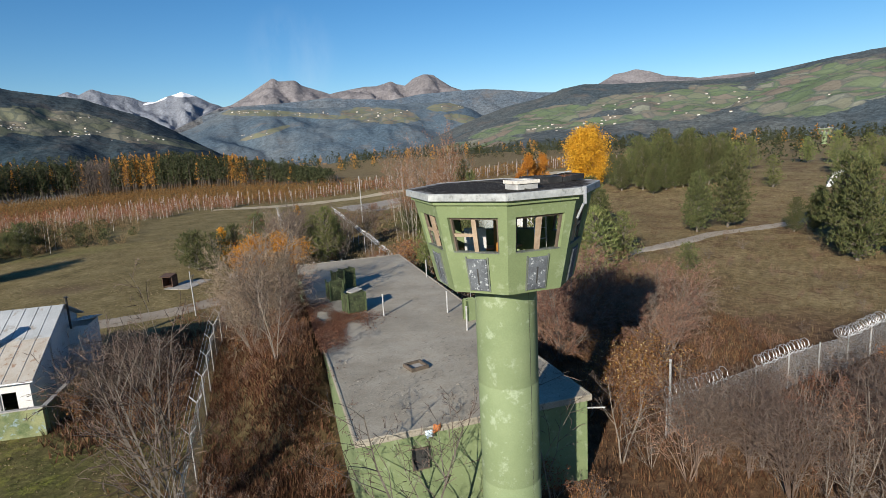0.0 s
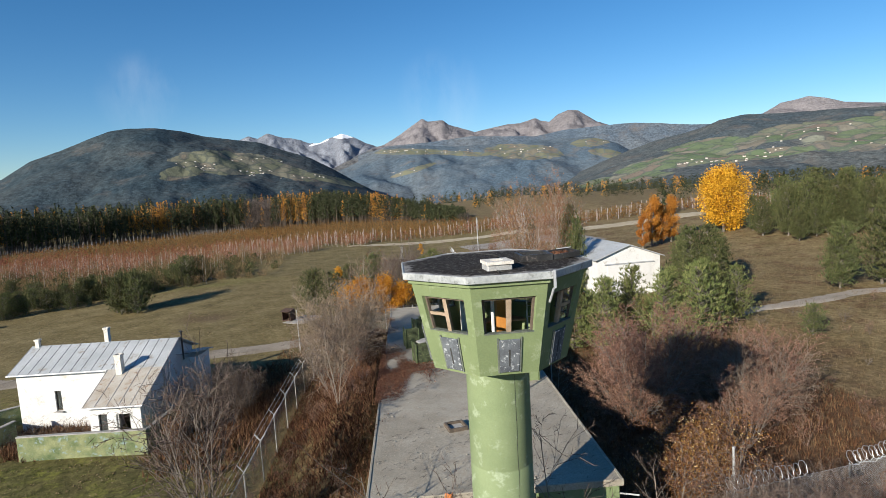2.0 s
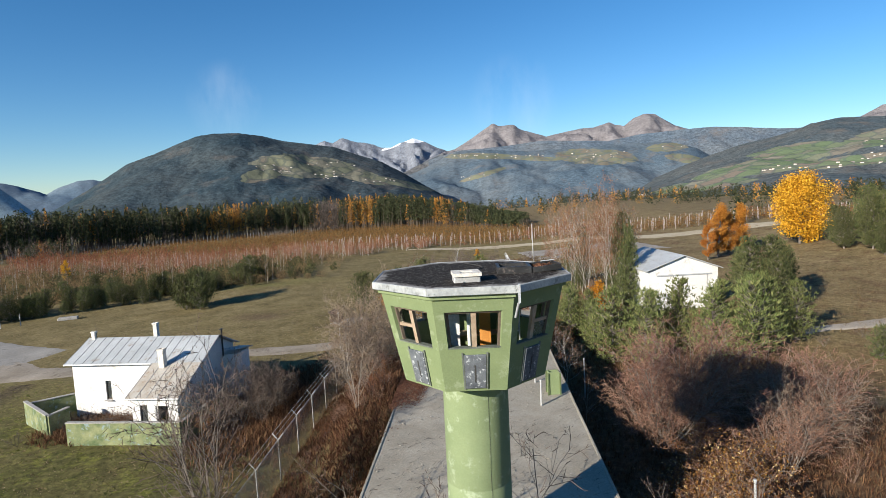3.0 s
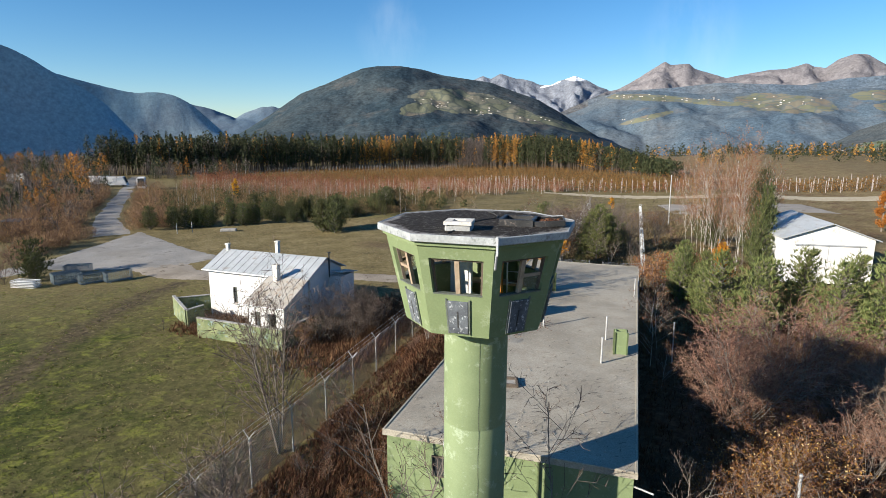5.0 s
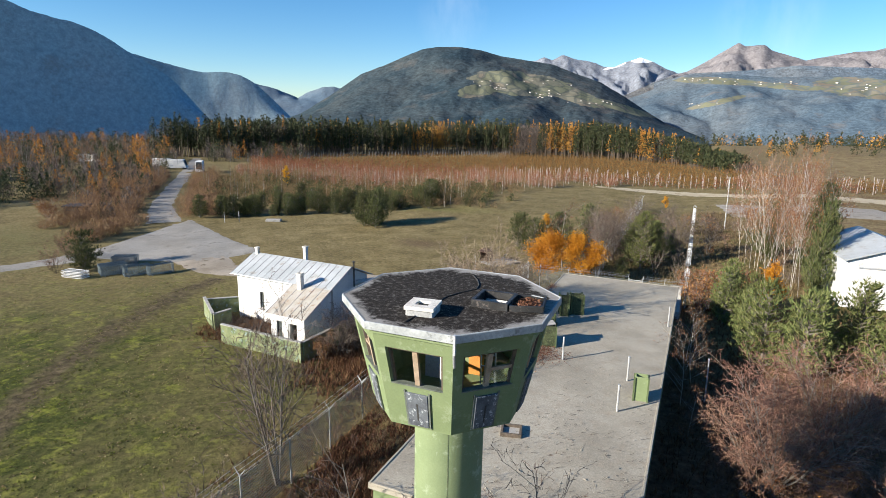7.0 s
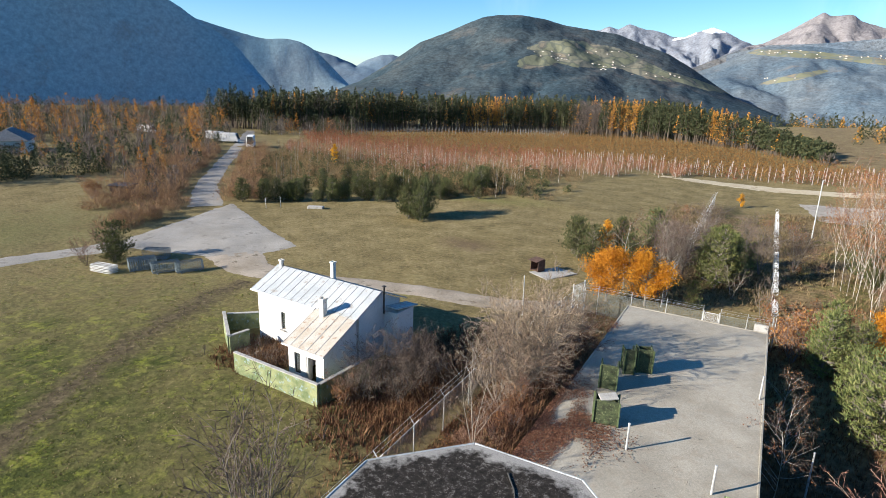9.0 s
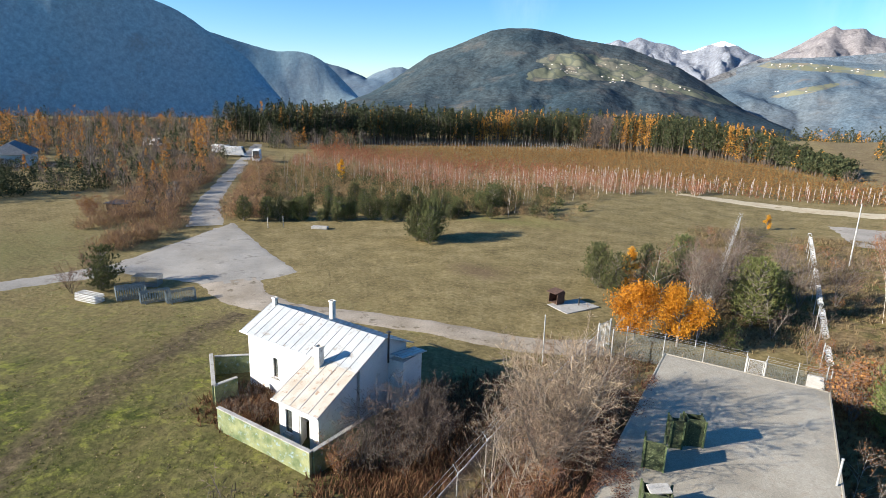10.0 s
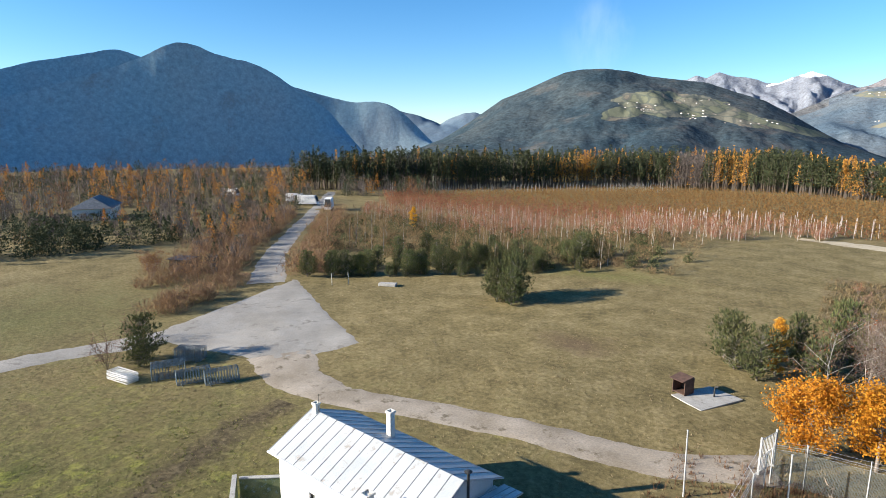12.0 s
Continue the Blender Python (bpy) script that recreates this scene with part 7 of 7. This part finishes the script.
for i in range(110):
    u = rs.random()
    x, y = -108 + 78 * u + rs.uniform(-6, 6), 72 + rs.uniform(0, 40) + 8 * u
    if (x + 71) * 0.734 + (y - 53) * 0.68 < 6:
        continue
    h = rs.uniform(3.0, 5.5)
    bt.tube((x, y, gz(x, y)), (x + 0.2, y, gz(x, y) + h), 0.05, 0.01, 3)
    upright(belt, rs, x, y, gz(x, y), h, h * 0.35, 110, 0.6, 0.03)
single("scrub_birch_stems", bt, M_BIRCHBARK, "thin white birch stems in the scrub belt", "saplings", kind="stuff")
single("scrub_belt", belt, M_SCRUB, "belt of brown leafless scrub beyond the meadow", "scrub", kind="stuff")
single("scrub_belt_green", beltg, M_PINEMID, "low green bushes in the scrub belt", "scrub", kind="stuff")
# wood along the lane to the north-west
wa, wb, wc, wt, wr = Acc(), Acc(), Acc(), Acc(), Acc()

for i in range(9000):
    x, y = rs.uniform(-360, -64), rs.uniform(25, 300)
    off, dist = lane_side(x, y), math.hypot(x, y)
    if abs(off) < 4.5 or dist > 360:
        continue
    if off > 0 and (dist < 205 or y > 175 + 0.2 * (x + 160) or off > 40):
        continue
    if off < 0 and not (dist > 128 or (off > -24 and x < -66 and y > 42 + 0.55 * (-66 - x))):
        continue
    if math.hypot(x + 158, y - 71) < 9 or math.hypot(x + 146, y - 65.5) < 9 or math.hypot(x + 88, y - 52) < 4:
        continue
    if rs.random() < (0.22 if dist < 230 else 0.55):
        continue
    z = gz(x, y)
    f = min(1.0, max(0.0, (dist - 95) / 130))
    h = (rs.uniform(1.6, 3.8) * (1 - f) + rs.uniform(2.8, 8.2) * f) * (1.0 if rs.random() < 0.8 else 1.25)
    k, pines = rs.random(), off < -30 and dist < 152
    if k < (0.12 if pines else 0.58):
        tone = noise.noise((x * 0.05, y * 0.05, 4)) + rs.uniform(-0.45, 0.45)
        if rs.random() < 0.55:
            brush(wa if tone < 0.34 else wr, rs, x, y, z, h * 0.85, h * rs.uniform(0.6, 0.95), 170 if dist < 200 else 110, 0.4 + 0.06 * h, low=0.05, thick=0.024 + 0.00012 * dist)
        else:
            upright(wa if tone < 0.38 else wr, rs, x, y, z, h, h * rs.uniform(0.35, 0.55), 150 if dist < 200 else 95, 0.5 + 0.07 * h, 0.024 + 0.00012 * dist)
        if rs.random() < 0.4:
            wt.tube((x, y, z), (x + 0.3, y, z + h * 0.85), 0.012 * h, 0.01, 3)
    elif k < (0.17 if pines else 0.67):
        puff(wb, rs, x, y, z, h * 1.05, h * rs.uniform(0.42, 0.7), 120, 0.14 + 0.03 * h, cone=rs.random() < 0.5, low=0.10)
    else:
        puff(wc, rs, x, y, z, h * 0.85, h * 0.6, 150, 0.18 + 0.03 * h, cone=rs.random() < 0.5, low=0.0)
for i in range(60):
    u = rs.random()
    x, y = -119 + 10 * u + rs.uniform(-7, 1), 30 + 36 * u + rs.uniform(-2, 2)
    h = rs.uniform(3.5, 6.5)
    puff(wc, rs, x, y, gz(x, y), h, h * 0.65, 190, 0.32, cone=rs.random() < 0.6, low=0.0)
for i in range(44):
    x, y = (-152 if i < 26 else -139) + rs.uniform(-5, 3), (64 if i < 26 else 60) + rs.uniform(-9, 8)
    h = rs.uniform(1.8, 2.8)
    if i % 2:
        upright(wa, rs, x, y, gz(x, y), h, 2.2, 150, 0.7, 0.04)
    else:
        puff(wc, rs, x, y, gz(x, y), h, 2.8, 150, 0.32, low=0.0)
for i in range(44):
    x, y = rs.uniform(-290, -120), rs.uniform(50, 190)
    if lane_side(x, y) < -8 and math.hypot(x + 158, y - 71) > 9:
        puff(wb, rs, x, y, gz(x, y), rs.uniform(5, 8), rs.uniform(3.0, 4.6), 170, 0.42, cone=rs.random() < 0.6, low=0.15)
for i in range(46):
    x, y = rs.uniform(-310, -110), rs.uniform(80, 230)
    if lane_side(x, y) < -8 and 165 < math.hypot(x, y) < 330:
        puff(wb, rs, x, y, gz(x, y), rs.uniform(7, 10.5), rs.uniform(3.4, 5.0), 180, 0.45, cone=rs.random() < 0.7, low=0.2)
for i in range(16):
    x, y = rs.uniform(-150, -100), rs.uniform(60, 110)
    if lane_side(x, y) < -6:
        puff(wb, rs, x, y, gz(x, y), rs.uniform(3.5, 6), rs.uniform(2.2, 3.2), 200, 0.3, cone=rs.random() < 0.5, low=0.1)
single("mixed_wood_bare", wa, M_TWIGHAZE2, "leafless grey-brown trees of the mixed wood", "wood", kind="stuff")
single("mixed_wood_russet", wr, M_HEDGE, "leafless russet trees of the mixed wood", "wood", kind="stuff")
single("mixed_wood_stems", wt, M_BIRCHBARK, "pale thin trunks of the mixed wood", "wood", kind="stuff")
single("mixed_wood_orange", wb, M_LARCHFAR, "orange larches in the mixed wood", "wood", kind="stuff")
single("mixed_wood_pines", wc, M_PINEFAR, "dark pines in the mixed wood", "wood", kind="stuff")
# hedge along the lane
hd = Acc()
for i in range(420):
    u = rs.random()
    x, y = -70 - 52 * u, 52 + 56 * u
    sgn = rs.choice((-1, -1, 1))
    off = rs.uniform(3.4, 9 if sgn > 0 else 15)
    if sgn > 0 and u < 0.05:
        continue
    x, y = x + sgn * 0.734 * off, y + sgn * 0.68 * off
    h = rs.uniform(1.2, 4.0)
    brush(hd, rs, x, y, gz(x, y), h * 0.9, h * 1.0, 170, 0.5, low=0.0, thick=0.024)
for i in range(46):
    u = rs.random()
    x, y = -66 - 6 * u + rs.uniform(-5, 0), 37 + 15 * u + rs.uniform(-1, 3)
    brush(hd, rs, x, y, gz(x, y), rs.uniform(1.1, 2.5), 2.2, 180, 0.45, low=0.0, thick=0.022)
single("hedge", hd, M_HEDGE, "overgrown russet hedge along the lane", "hedge", kind="stuff")
# tall wood behind the orchard
fa, fb2, ft, fc = Acc(), Acc(), Acc(), Acc()
for i in range(1900):
    s = rs.uniform(-185, 21)
    back = 62 * rs.random() ** 1.6 * (1 - 0.6 * ss(-20, 15, s))
    p = Vector((s + back * 0.1 * ss(-20, 15, s), wood_front(s) + back))
    z = gz(p.x, p.y)
    h = rs.uniform(10.5, 15.5) * float(np.interp(s, [-34, -7, 10, 21], [1.0, 0.74, 0.5, 0.28])) * rs.choice((1.0, 1.0, 1.0, 0.8, 1.1))
    clear = h * rs.uniform(0.22, 0.45)
    ft.tube((p.x, p.y, z - 0.3), (p.x, p.y, z + h * 0.8), 0.16, 0.06, 4)
    clump = noise.noise((s * 0.055, 3.1, 2))
    k = 0.9 if rs.random() < (0.75 if clump > 0.16 else 0.08) else (1.0 if abs(s + 62) < 6 or rs.random() < 0.04 else 0.0)
    if k < 0.80:
        puff(fa, rs, p.x, p.y, z + clear, h - clear, rs.uniform(3.4, 5.0), 140, 0.6, cone=rs.random() < 0.35, low=0.0)
    elif k < 0.95:
        puff(fb2, rs, p.x, p.y, z + clear * 0.8, h - clear * 0.8, 3.6, 110, 0.5, cone=True, low=0.0)
    else:
        brush(fc, rs, p.x, p.y, z, h, 5.0, 170, 1.1, low=0.1, thick=0.07)
single("tall_wood_pines", fa, M_PINEFAR, "dark tall pines behind the orchard", "wood", kind="stuff")
single("tall_wood_larches", fb2, M_LARCHFAR, "orange larches among the tall pines", "wood", kind="stuff")
single("tall_wood_bare", fc, M_TWIGHAZE2, "grey leafless trees among the tall pines", "wood", kind="stuff")
single("tall_wood_trunks", ft, M_BARKDARK, "bare trunks of the tall wood", "wood", kind="stuff")
# distant woods of the valley floor
fw, fy = Acc(), Acc()
for i in range(1900):
    a, d = radians(rs.uniform(-8, 75)), rs.uniform(430, 850)
    x, y = d * math.sin(a), d * math.cos(a)
    if y < wood_front(x) + 60:
        continue
    if a > radians(35) and rs.random() < 0.45:
        continue
    h = rs.uniform(6, 10)
    puff(fw if rs.random() < 0.86 else fy, rs, x, y, gz(x, y), h, 5.5, 34, 1.1, cone=rs.random() < 0.4, low=0.0)
for i in range(760):
    a, d = radians(rs.uniform(8, 80)), rs.uniform(125, 430)
    x, y = d * math.sin(a), d * math.cos(a)
    if a < radians(27) and d < 255 + 40 * noise.noise((x * 0.03, 2, 1)):
        continue
    if noise.noise((x * 0.02, y * 0.02, 9)) < -0.05 and d < 250:
        continue
    h = rs.uniform(4, 8)
    puff(fw if rs.random() < 0.84 else fy, rs, x, y, gz(x, y), h, 4.6, 60, 0.7, cone=rs.random() < 0.4, low=0.0)
single("valley_woods", fw, M_PINEFAR, "dark woods on the valley floor", "wood", kind="stuff")
single("valley_woods_orange", fy, M_LARCHFAR, "orange trees on the valley floor", "wood", kind="stuff")


def tufts(name, count, area, material, label, hmin, hmax, keep, seed, blades=3, wide=0.05):
    acc, r = Acc(), random.Random(seed)
    made = 0
    for _ in range(count * 4):
        if made >= count:
            break
        x, y = r.uniform(area[0], area[1]), r.uniform(area[2], area[3])
        if not keep(x, y, r):
            continue
        made += 1
        z = gz(x, y)
        for b in range(blades):
            a = r.uniform(0, 6.2832)
            h = r.uniform(hmin, hmax)
            o = Vector((x + r.uniform(-0.1, 0.1), y + r.uniform(-0.1, 0.1), z - 0.02))
            s = Vector((math.cos(a), math.sin(a), 0)) * wide * r.uniform(0.6, 1.6)
            t = Vector((math.cos(a + 1.6), math.sin(a + 1.6), 0)) * h * r.uniform(0.2, 1.1)
            acc.face(o - s, o + s, o + t + Vector((0, 0, h)))
    return single(name, acc, material, label, "grass", kind="stuff")


def in_bunker(x, y):
    v = BUNKER.inverted() @ Vector((x, y, 0))
    return abs(v.x) < 4.5 and -0.2 < v.y < 30.8


def in_house(x, y):
    v = HOUSE.inverted() @ Vector((x, y, 0))
    return -9.5 < v.x < 1.9 and -0.2 < v.y < 8.2 and not (v.x < -3.3 and v.y < 3.3)


def in_house_walls(x, y):
    v = HOUSE.inverted() @ Vector((x, y, 0))
    return -7.2 < v.x < 0.3 and 3.0 < v.y < 8.2 or -3.6 < v.x < 0.3 and -0.2 < v.y < 3.2


def on_paving(x, y):
    return (abs(x + 57) < 12 and y > 33 and lane_side(x, y) > -0.5 and (x + 41.8) * 0.56 + (y - 43.2) * 0.83 < 0.3 and x < -42) or (-42 < x < -7 and abs(y - np.interp(x, [-42, -35, -28, -21, -13, -8], [34, 32.5, 34.6, 36.6, 37.6, 40.5])) < 2.2)


def scrubby(x, y):
    return (-10.5 < x < 22 and -10 < y < 36)


tufts("straw_grass", 22000, (-60, 12, -8, 84), M_STRAW, "dry straw-coloured grass tufts of the meadow", 0.02, 0.08, lambda x, y, r: not scrubby(x, y) and not in_house(x, y) and not on_paving(x, y) and noise.noise((x * 0.12, y * 0.12, 8)) > r.uniform(-0.6, 0.3), 11)
tufts("green_grass", 16000, (-62, -10, -10, 32), M_GRASS, "green grass tufts of the near meadow", 0.02, 0.065, lambda x, y, r: not in_house(x, y) and not on_paving(x, y) and math.hypot(x + 33, y + 2) + 14 * noise.noise((x * 0.1, y * 0.1, 3)) < r.uniform(12, 38), 12)
tufts("undergrowth", 28000, (-13, 22, -10, 40), M_UNDER, "red-brown dead undergrowth round the bunker", 0.12, 0.4, lambda x, y, r: not in_bunker(x, y) and math.hypot(x, y) > 1.0 and not (x < -9.5 and r.random() < 0.6), 13, 4, 0.018)
tufts("bracken", 12000, (-9.5, -4.2, -6, 34), M_UNDER, "dead red-brown bracken between fence and bunker", 0.10, 0.38, lambda x, y, r: not in_bunker(x, y) and noise.noise((x * 0.4, y * 0.4, 2)) > r.uniform(-0.7, 0.3), 21, 4, 0.03)
tufts("yard_weeds", 5200, (-28, -10.5, 13, 33), M_UNDER, "dead brown weeds round the house and its yard walls", 0.15, 0.55, lambda x, y, r: (math.hypot(x + 13.4, (y - 22) * 0.5) < r.uniform(1.5, 5.0) or math.hypot((x + 24) * 0.8, y - 20) < r.uniform(1.0, 3.4)) and not in_house_walls(x, y), 31, 4, 0.03)
tufts("slope_grass", 17000, (16, 70, 6, 60), M_UNDERDRY, "dry brown grass and weeds on the slope", 0.1, 0.3, lambda x, y, r: not (17 < x < 28 and 40 < y < 54), 14, 3, 0.014)
tufts("field_weeds", 9000, (-8, 26, 40, 96), M_UNDERDRY, "dry brown weeds of the rough field", 0.15, 0.5, lambda x, y, r: not in_bunker(x, y) and not (17 < x < 28 and 40 < y < 54) and noise.noise((x * 0.15, y * 0.15, 5)) > r.uniform(-0.5, 0.3), 15, 3, 0.04)
# fallen leaves on the bunker roof
lf = Acc()
rl = random.Random(3)
for _ in range(30000):
    y = rl.uniform(11, 30) if rl.random() < 0.16 else rl.gauss(16.5, 2.3)
    x = -4.3 + 0.028 * (y - 3) + abs(rl.gauss(0, 0.35 + 1.25 * max(0, 1 - abs(y - 16.5) / 5)))
    if x > 4 or y < 3 or noise.noise((x * 0.8, y * 0.4, 6)) < rl.uniform(-0.35, 0.25):
        continue
    c = Vector((x, y, PZ + 0.045 + rl.random() * 0.03))
    u, v = rvec(rl) * 0.055, rvec(rl) * 0.04
    u.z, v.z = u.z * 0.3, v.z * 0.3
    lf.face(c - u, c + v, c + u, c - v)
single("fallen_leaves", lf, M_RUSSETLEAF, "russet fallen leaves along the bunker roof edge", "leaves", kind="stuff")

# pebbles, twigs and chips scattered on the bunker roof
pb = Acc()
for _ in range(5000):
    u, w = rl.uniform(-4.2, 4.2), rl.uniform(0.2, 30.4)
    if noise.noise((u * 0.5, w * 0.35, 12)) < rl.uniform(-0.5, 0.35):
        continue
    c = BUNKER @ Vector((u, w, PZ + 0.03))
    k = rl.uniform(0.006, 0.016) * (2.2 if w < 8 and rl.random() < 0.25 else 1.0)
    a = rl.uniform(0, 6.28)
    e1, e2 = Vector((math.cos(a), math.sin(a), 0)) * k * rl.choice((1, 1, 1, 1, 2.5)), Vector((-math.sin(a), math.cos(a), 0)) * k * 0.7
    top = c + Vector((0, 0, k * 0.9))
    pb.face(c - e1 - e2, c + e1 - e2, top)
    pb.face(c + e1 - e2, c + e1 + e2, top)
    pb.face(c + e1 + e2, c - e1 + e2, top)
    pb.face(c - e1 + e2, c - e1 - e2, top)
single("roof_gravel", pb, M_STONE, "loose stones and chips on the bunker roof", "gravel", kind="stuff")

# twig litter on the bunker roof, also standing in for branch shadow streaks
tw = Acc()
for _ in range(900):
    u, w = rl.uniform(-4.1, 4.1), abs(rl.gauss(0, 5.5)) + 0.2
    if noise.noise((u * 0.6, w * 0.5, 20)) < rl.uniform(-0.4, 0.4):
        continue
    c = BUNKER @ Vector((u, w, PZ + 0.035))
    # mostly laid along the direction in which shadows fall
    a, k = rl.gauss(0.8, 0.5), rl.uniform(0.06, 0.32)
    d = Vector((math.cos(a), math.sin(a), rl.uniform(0, 0.12))) * k
    tw.tube(c, c + d, 0.007, 0.004, 3)
single("twigs_and_shadow_streaks", tw, M_BARKDARK, "dark twigs and streaks of branch shadow on the bunker roof", "twigs", kind="stuff")

# ======================= far buildings =======================
def far_house(p, w, d, h, turn, label, wall_mat, roof_mat, group):
    t = thing("farmhouse", label, "house", pose(p[0], p[1], p[2] - 1, 0, 0, turn), group)
    a = Acc()
    a.box((0, 0, h / 2), (w, d, h))
    part("wall", a, wall_mat, t)
    a = Acc()
    a.hexa([(-w / 2 - 0.4, -d / 2 - 0.4, h), (w / 2 + 0.4, -d / 2 - 0.4, h), (w / 2 + 0.4, d / 2 + 0.4, h), (-w / 2 - 0.4, d / 2 + 0.4, h)], [(-w / 2 - 0.4, -0.1, h + d * 0.3), (w / 2 + 0.4, -0.1, h + d * 0.3), (w / 2 + 0.4, 0.1, h + d * 0.3), (-w / 2 - 0.4, 0.1, h + d * 0.3)])
    part("roof", a, roof_mat, t)


rh = random.Random(9)
VILLAGES = (("backdrop_round_hill", -17.0, 2.75, 0.9, 0.18, 12, 5, "small white house of the hillside village"), ("backdrop_round_hill", -12.6, 2.1, 1.0, 0.10, 14, 5, "small white house of the hillside village"), ("backdrop_round_hill", -7.6, 1.5, 1.2, 0.12, 7, 5, "small white house of the hillside village"), ("backdrop_round_hill", -19.0, 3.3, 0.4, 0.06, 3, 4.5, "small white house of the hillside village"), ("backdrop_round_hill", -13.0, 3.3, 1.4, 0.22, 7, 4.5, "small white house of the hillside village"),
            ("backdrop_terrace", 1.5, 3.45, 1.5, 0.10, 14, 6, "small white house on the mountain terrace"), ("backdrop_terrace", 6.2, 3.15, 1.6, 0.10, 12, 6, "small white house on the mountain terrace"), ("backdrop_terrace", 13.5, 2.7, 1.4, 0.3, 15, 6.5, "small white house on the mountain terrace"), ("backdrop_terrace", 1.6, 1.4, 0.9, 0.12, 5, 5.5, "small white house on the mountain terrace"), ("backdrop_terrace", 20.0, 3.2, 0.7, 0.1, 3, 6, "small white house on the mountain terrace"),
            ("backdrop_right_hill", 30.0, 0.6, 1.9, 0.12, 20, 6, "small white house of the valley village"), ("backdrop_right_hill", 34.5, 0.9, 1.0, 0.2, 8, 6, "small white farmhouse on the hillside"), ("backdrop_right_hill", 17.2, -1.2, 0.8, 0.06, 8, 6, "small white house of the valley village"), ("backdrop_right_hill", 37.0, 2.4, 1.6, 0.5, 9, 6, "small white farmhouse on the hillside"), ("backdrop_right_hill", 45, 2.0, 4.0, 0.8, 12, 6, "small white farmhouse on the hillside"))
for mountain_name, b, e, sb, se, n, size, label in VILLAGES:
    for _ in range(n):
        p = on_slope(mountain_name, rh.gauss(b, sb), rh.gauss(e, se))
        if p:
            far_house(p, size * rh.uniform(0.6, 1.2), size * rh.uniform(0.45, 0.7), size * rh.uniform(0.35, 0.6), rh.uniform(-40, 40), label, M_CHIMNEY, M_ROOFFAR, "village houses")
# house in the left wood
lh = thing("bungalow", "long pale house with a grey hipped roof in the wood", "house", pose(-158, 71, gz(-158, 71), 0, 0, -35))
a = Acc()
a.box((0, 0, 1.4), (12, 8, 3.0))
part("wall", a, M_WHITE, lh)
a = Acc()
a.hexa([(-6.6, -4.6, 2.9), (6.6, -4.6, 2.9), (6.6, 4.6, 2.9), (-6.6, 4.6, 2.9)], [(-4.0, -0.1, 5.4), (4.0, -0.1, 5.4), (4.0, 0.1, 5.4), (-4.0, 0.1, 5.4)])
part("roof", a, M_SHUTTER, lh)
for x, y, k in ((-87.8, 47.4, 1.5), (-89.6, 49.0, 1.3), (-85.4, 46.4, 1.0)):
    plant("bare_shrub", GOLDSHRUB, x, y, k, "golden-orange bush beside the dark hut", "shrub", "golden bushes")
# dark hut in the hedge
ht = thing("field_hut", "small dark wooden hut with a flat roof", "hut", pose(-86, 51.5, gz(-86, 51.5), 0, 0, 20))
a = Acc()
a.box((0, 0, 0.9), (3.2, 2.2, 1.9))
part("wall", a, M_DARKWOOD, ht)
a = Acc()
a.box((0, 0, 1.95), (3.6, 2.6, 0.12), pose(0, 0, 0, 3, 0, 0))
part("roof", a, M_BLACKMETAL, ht)


# parked vehicles and white stacks at the lane's end
def van(x, y, turn, L, h, label):
    v = thing("van", label, "vehicle", pose(x, y, gz(x, y), 0, 0, turn), "parked vehicles")
    a = Acc()
    a.hexa([(-L / 2, -1, 0.5), (L / 2, -1, 0.5), (L / 2, 1, 0.5), (-L / 2, 1, 0.5)], [(-L / 2, -0.95, h), (L / 2 - 0.9, -0.95, h), (L / 2 - 0.9, 0.95, h), (-L / 2, 0.95, h)])
    part("body", a, M_WHITE, v, bevel=0.08)
    a = Acc()
    a.hexa([(L / 2 - 0.1, -0.85, 1.25), (L / 2 - 0.1, 0.85, 1.25), (L / 2 - 0.12, 0.85, 1.3), (L / 2 - 0.12, -0.85, 1.3)], [(L / 2 - 0.62, -0.8, h - 0.2), (L / 2 - 0.62, 0.8, h - 0.2), (L / 2 - 0.66, 0.8, h - 0.16), (L / 2 - 0.66, -0.8, h - 0.16)])
    part("windscreen", a, M_DARK, v, "dark windscreen")
    for cx in (-L / 2 + 0.9, L / 2 - 1.0):
        for s in (-1, 1):
            w = Acc()
            w.bar((cx, s * 0.85, 0.35), (cx, s * 1.02, 0.35), 0.35, 0.35, 14)
            part("wheel", w, M_DARK, v)


van(-124, 116, -50, 6, 3.4, "white box van parked at the lane's end")
van(-138, 121, 30, 6, 3.0, "white van parked among the trees")
van(-146, 123, 20, 6, 2.8, "white van parked among the trees")
van(-178, 122, 20, 6, 2.8, "white van parked among the trees")
# second watchtower far off
bpy.context.view_layer.update()
ft2 = copy_thing(TOWER, pose(205, 150, gz(205, 150) - 5.5, 0, 0, 10) @ Matrix.Diagonal((1.0, 1.0, 1.0, 1)))
tagged(ft2, "distant green watchtower with an octagonal cabin behind trees", "watchtower")
# white hut on the slope
hw = thing("white_hut", "small white hut with sloping roof sides on the slope", "hut", pose(81, 49.7, gz(81, 49.7), 0, 0, -52))
a = Acc()
n = 4
arc = [(2.6 * math.cos(math.pi * k / n), 2.6 * math.sin(math.pi * k / n)) for k in range(n + 1)]
for k in range(n):
    (x0, z0), (x1, z1) = arc[k], arc[k + 1]
    a.face((x0, -2, z0), (x1, -2, z1), (x1, 3, z1), (x0, 3, z0))
a.face(*[(x, -2, z) for x, z in arc])
part("shell", a, M_WHITE, hw)
a = Acc()
a.box((0, -2.03, 0.8), (2.2, 0.06, 1.6))
part("doorway", a, M_DARK, hw, "dark doorway")
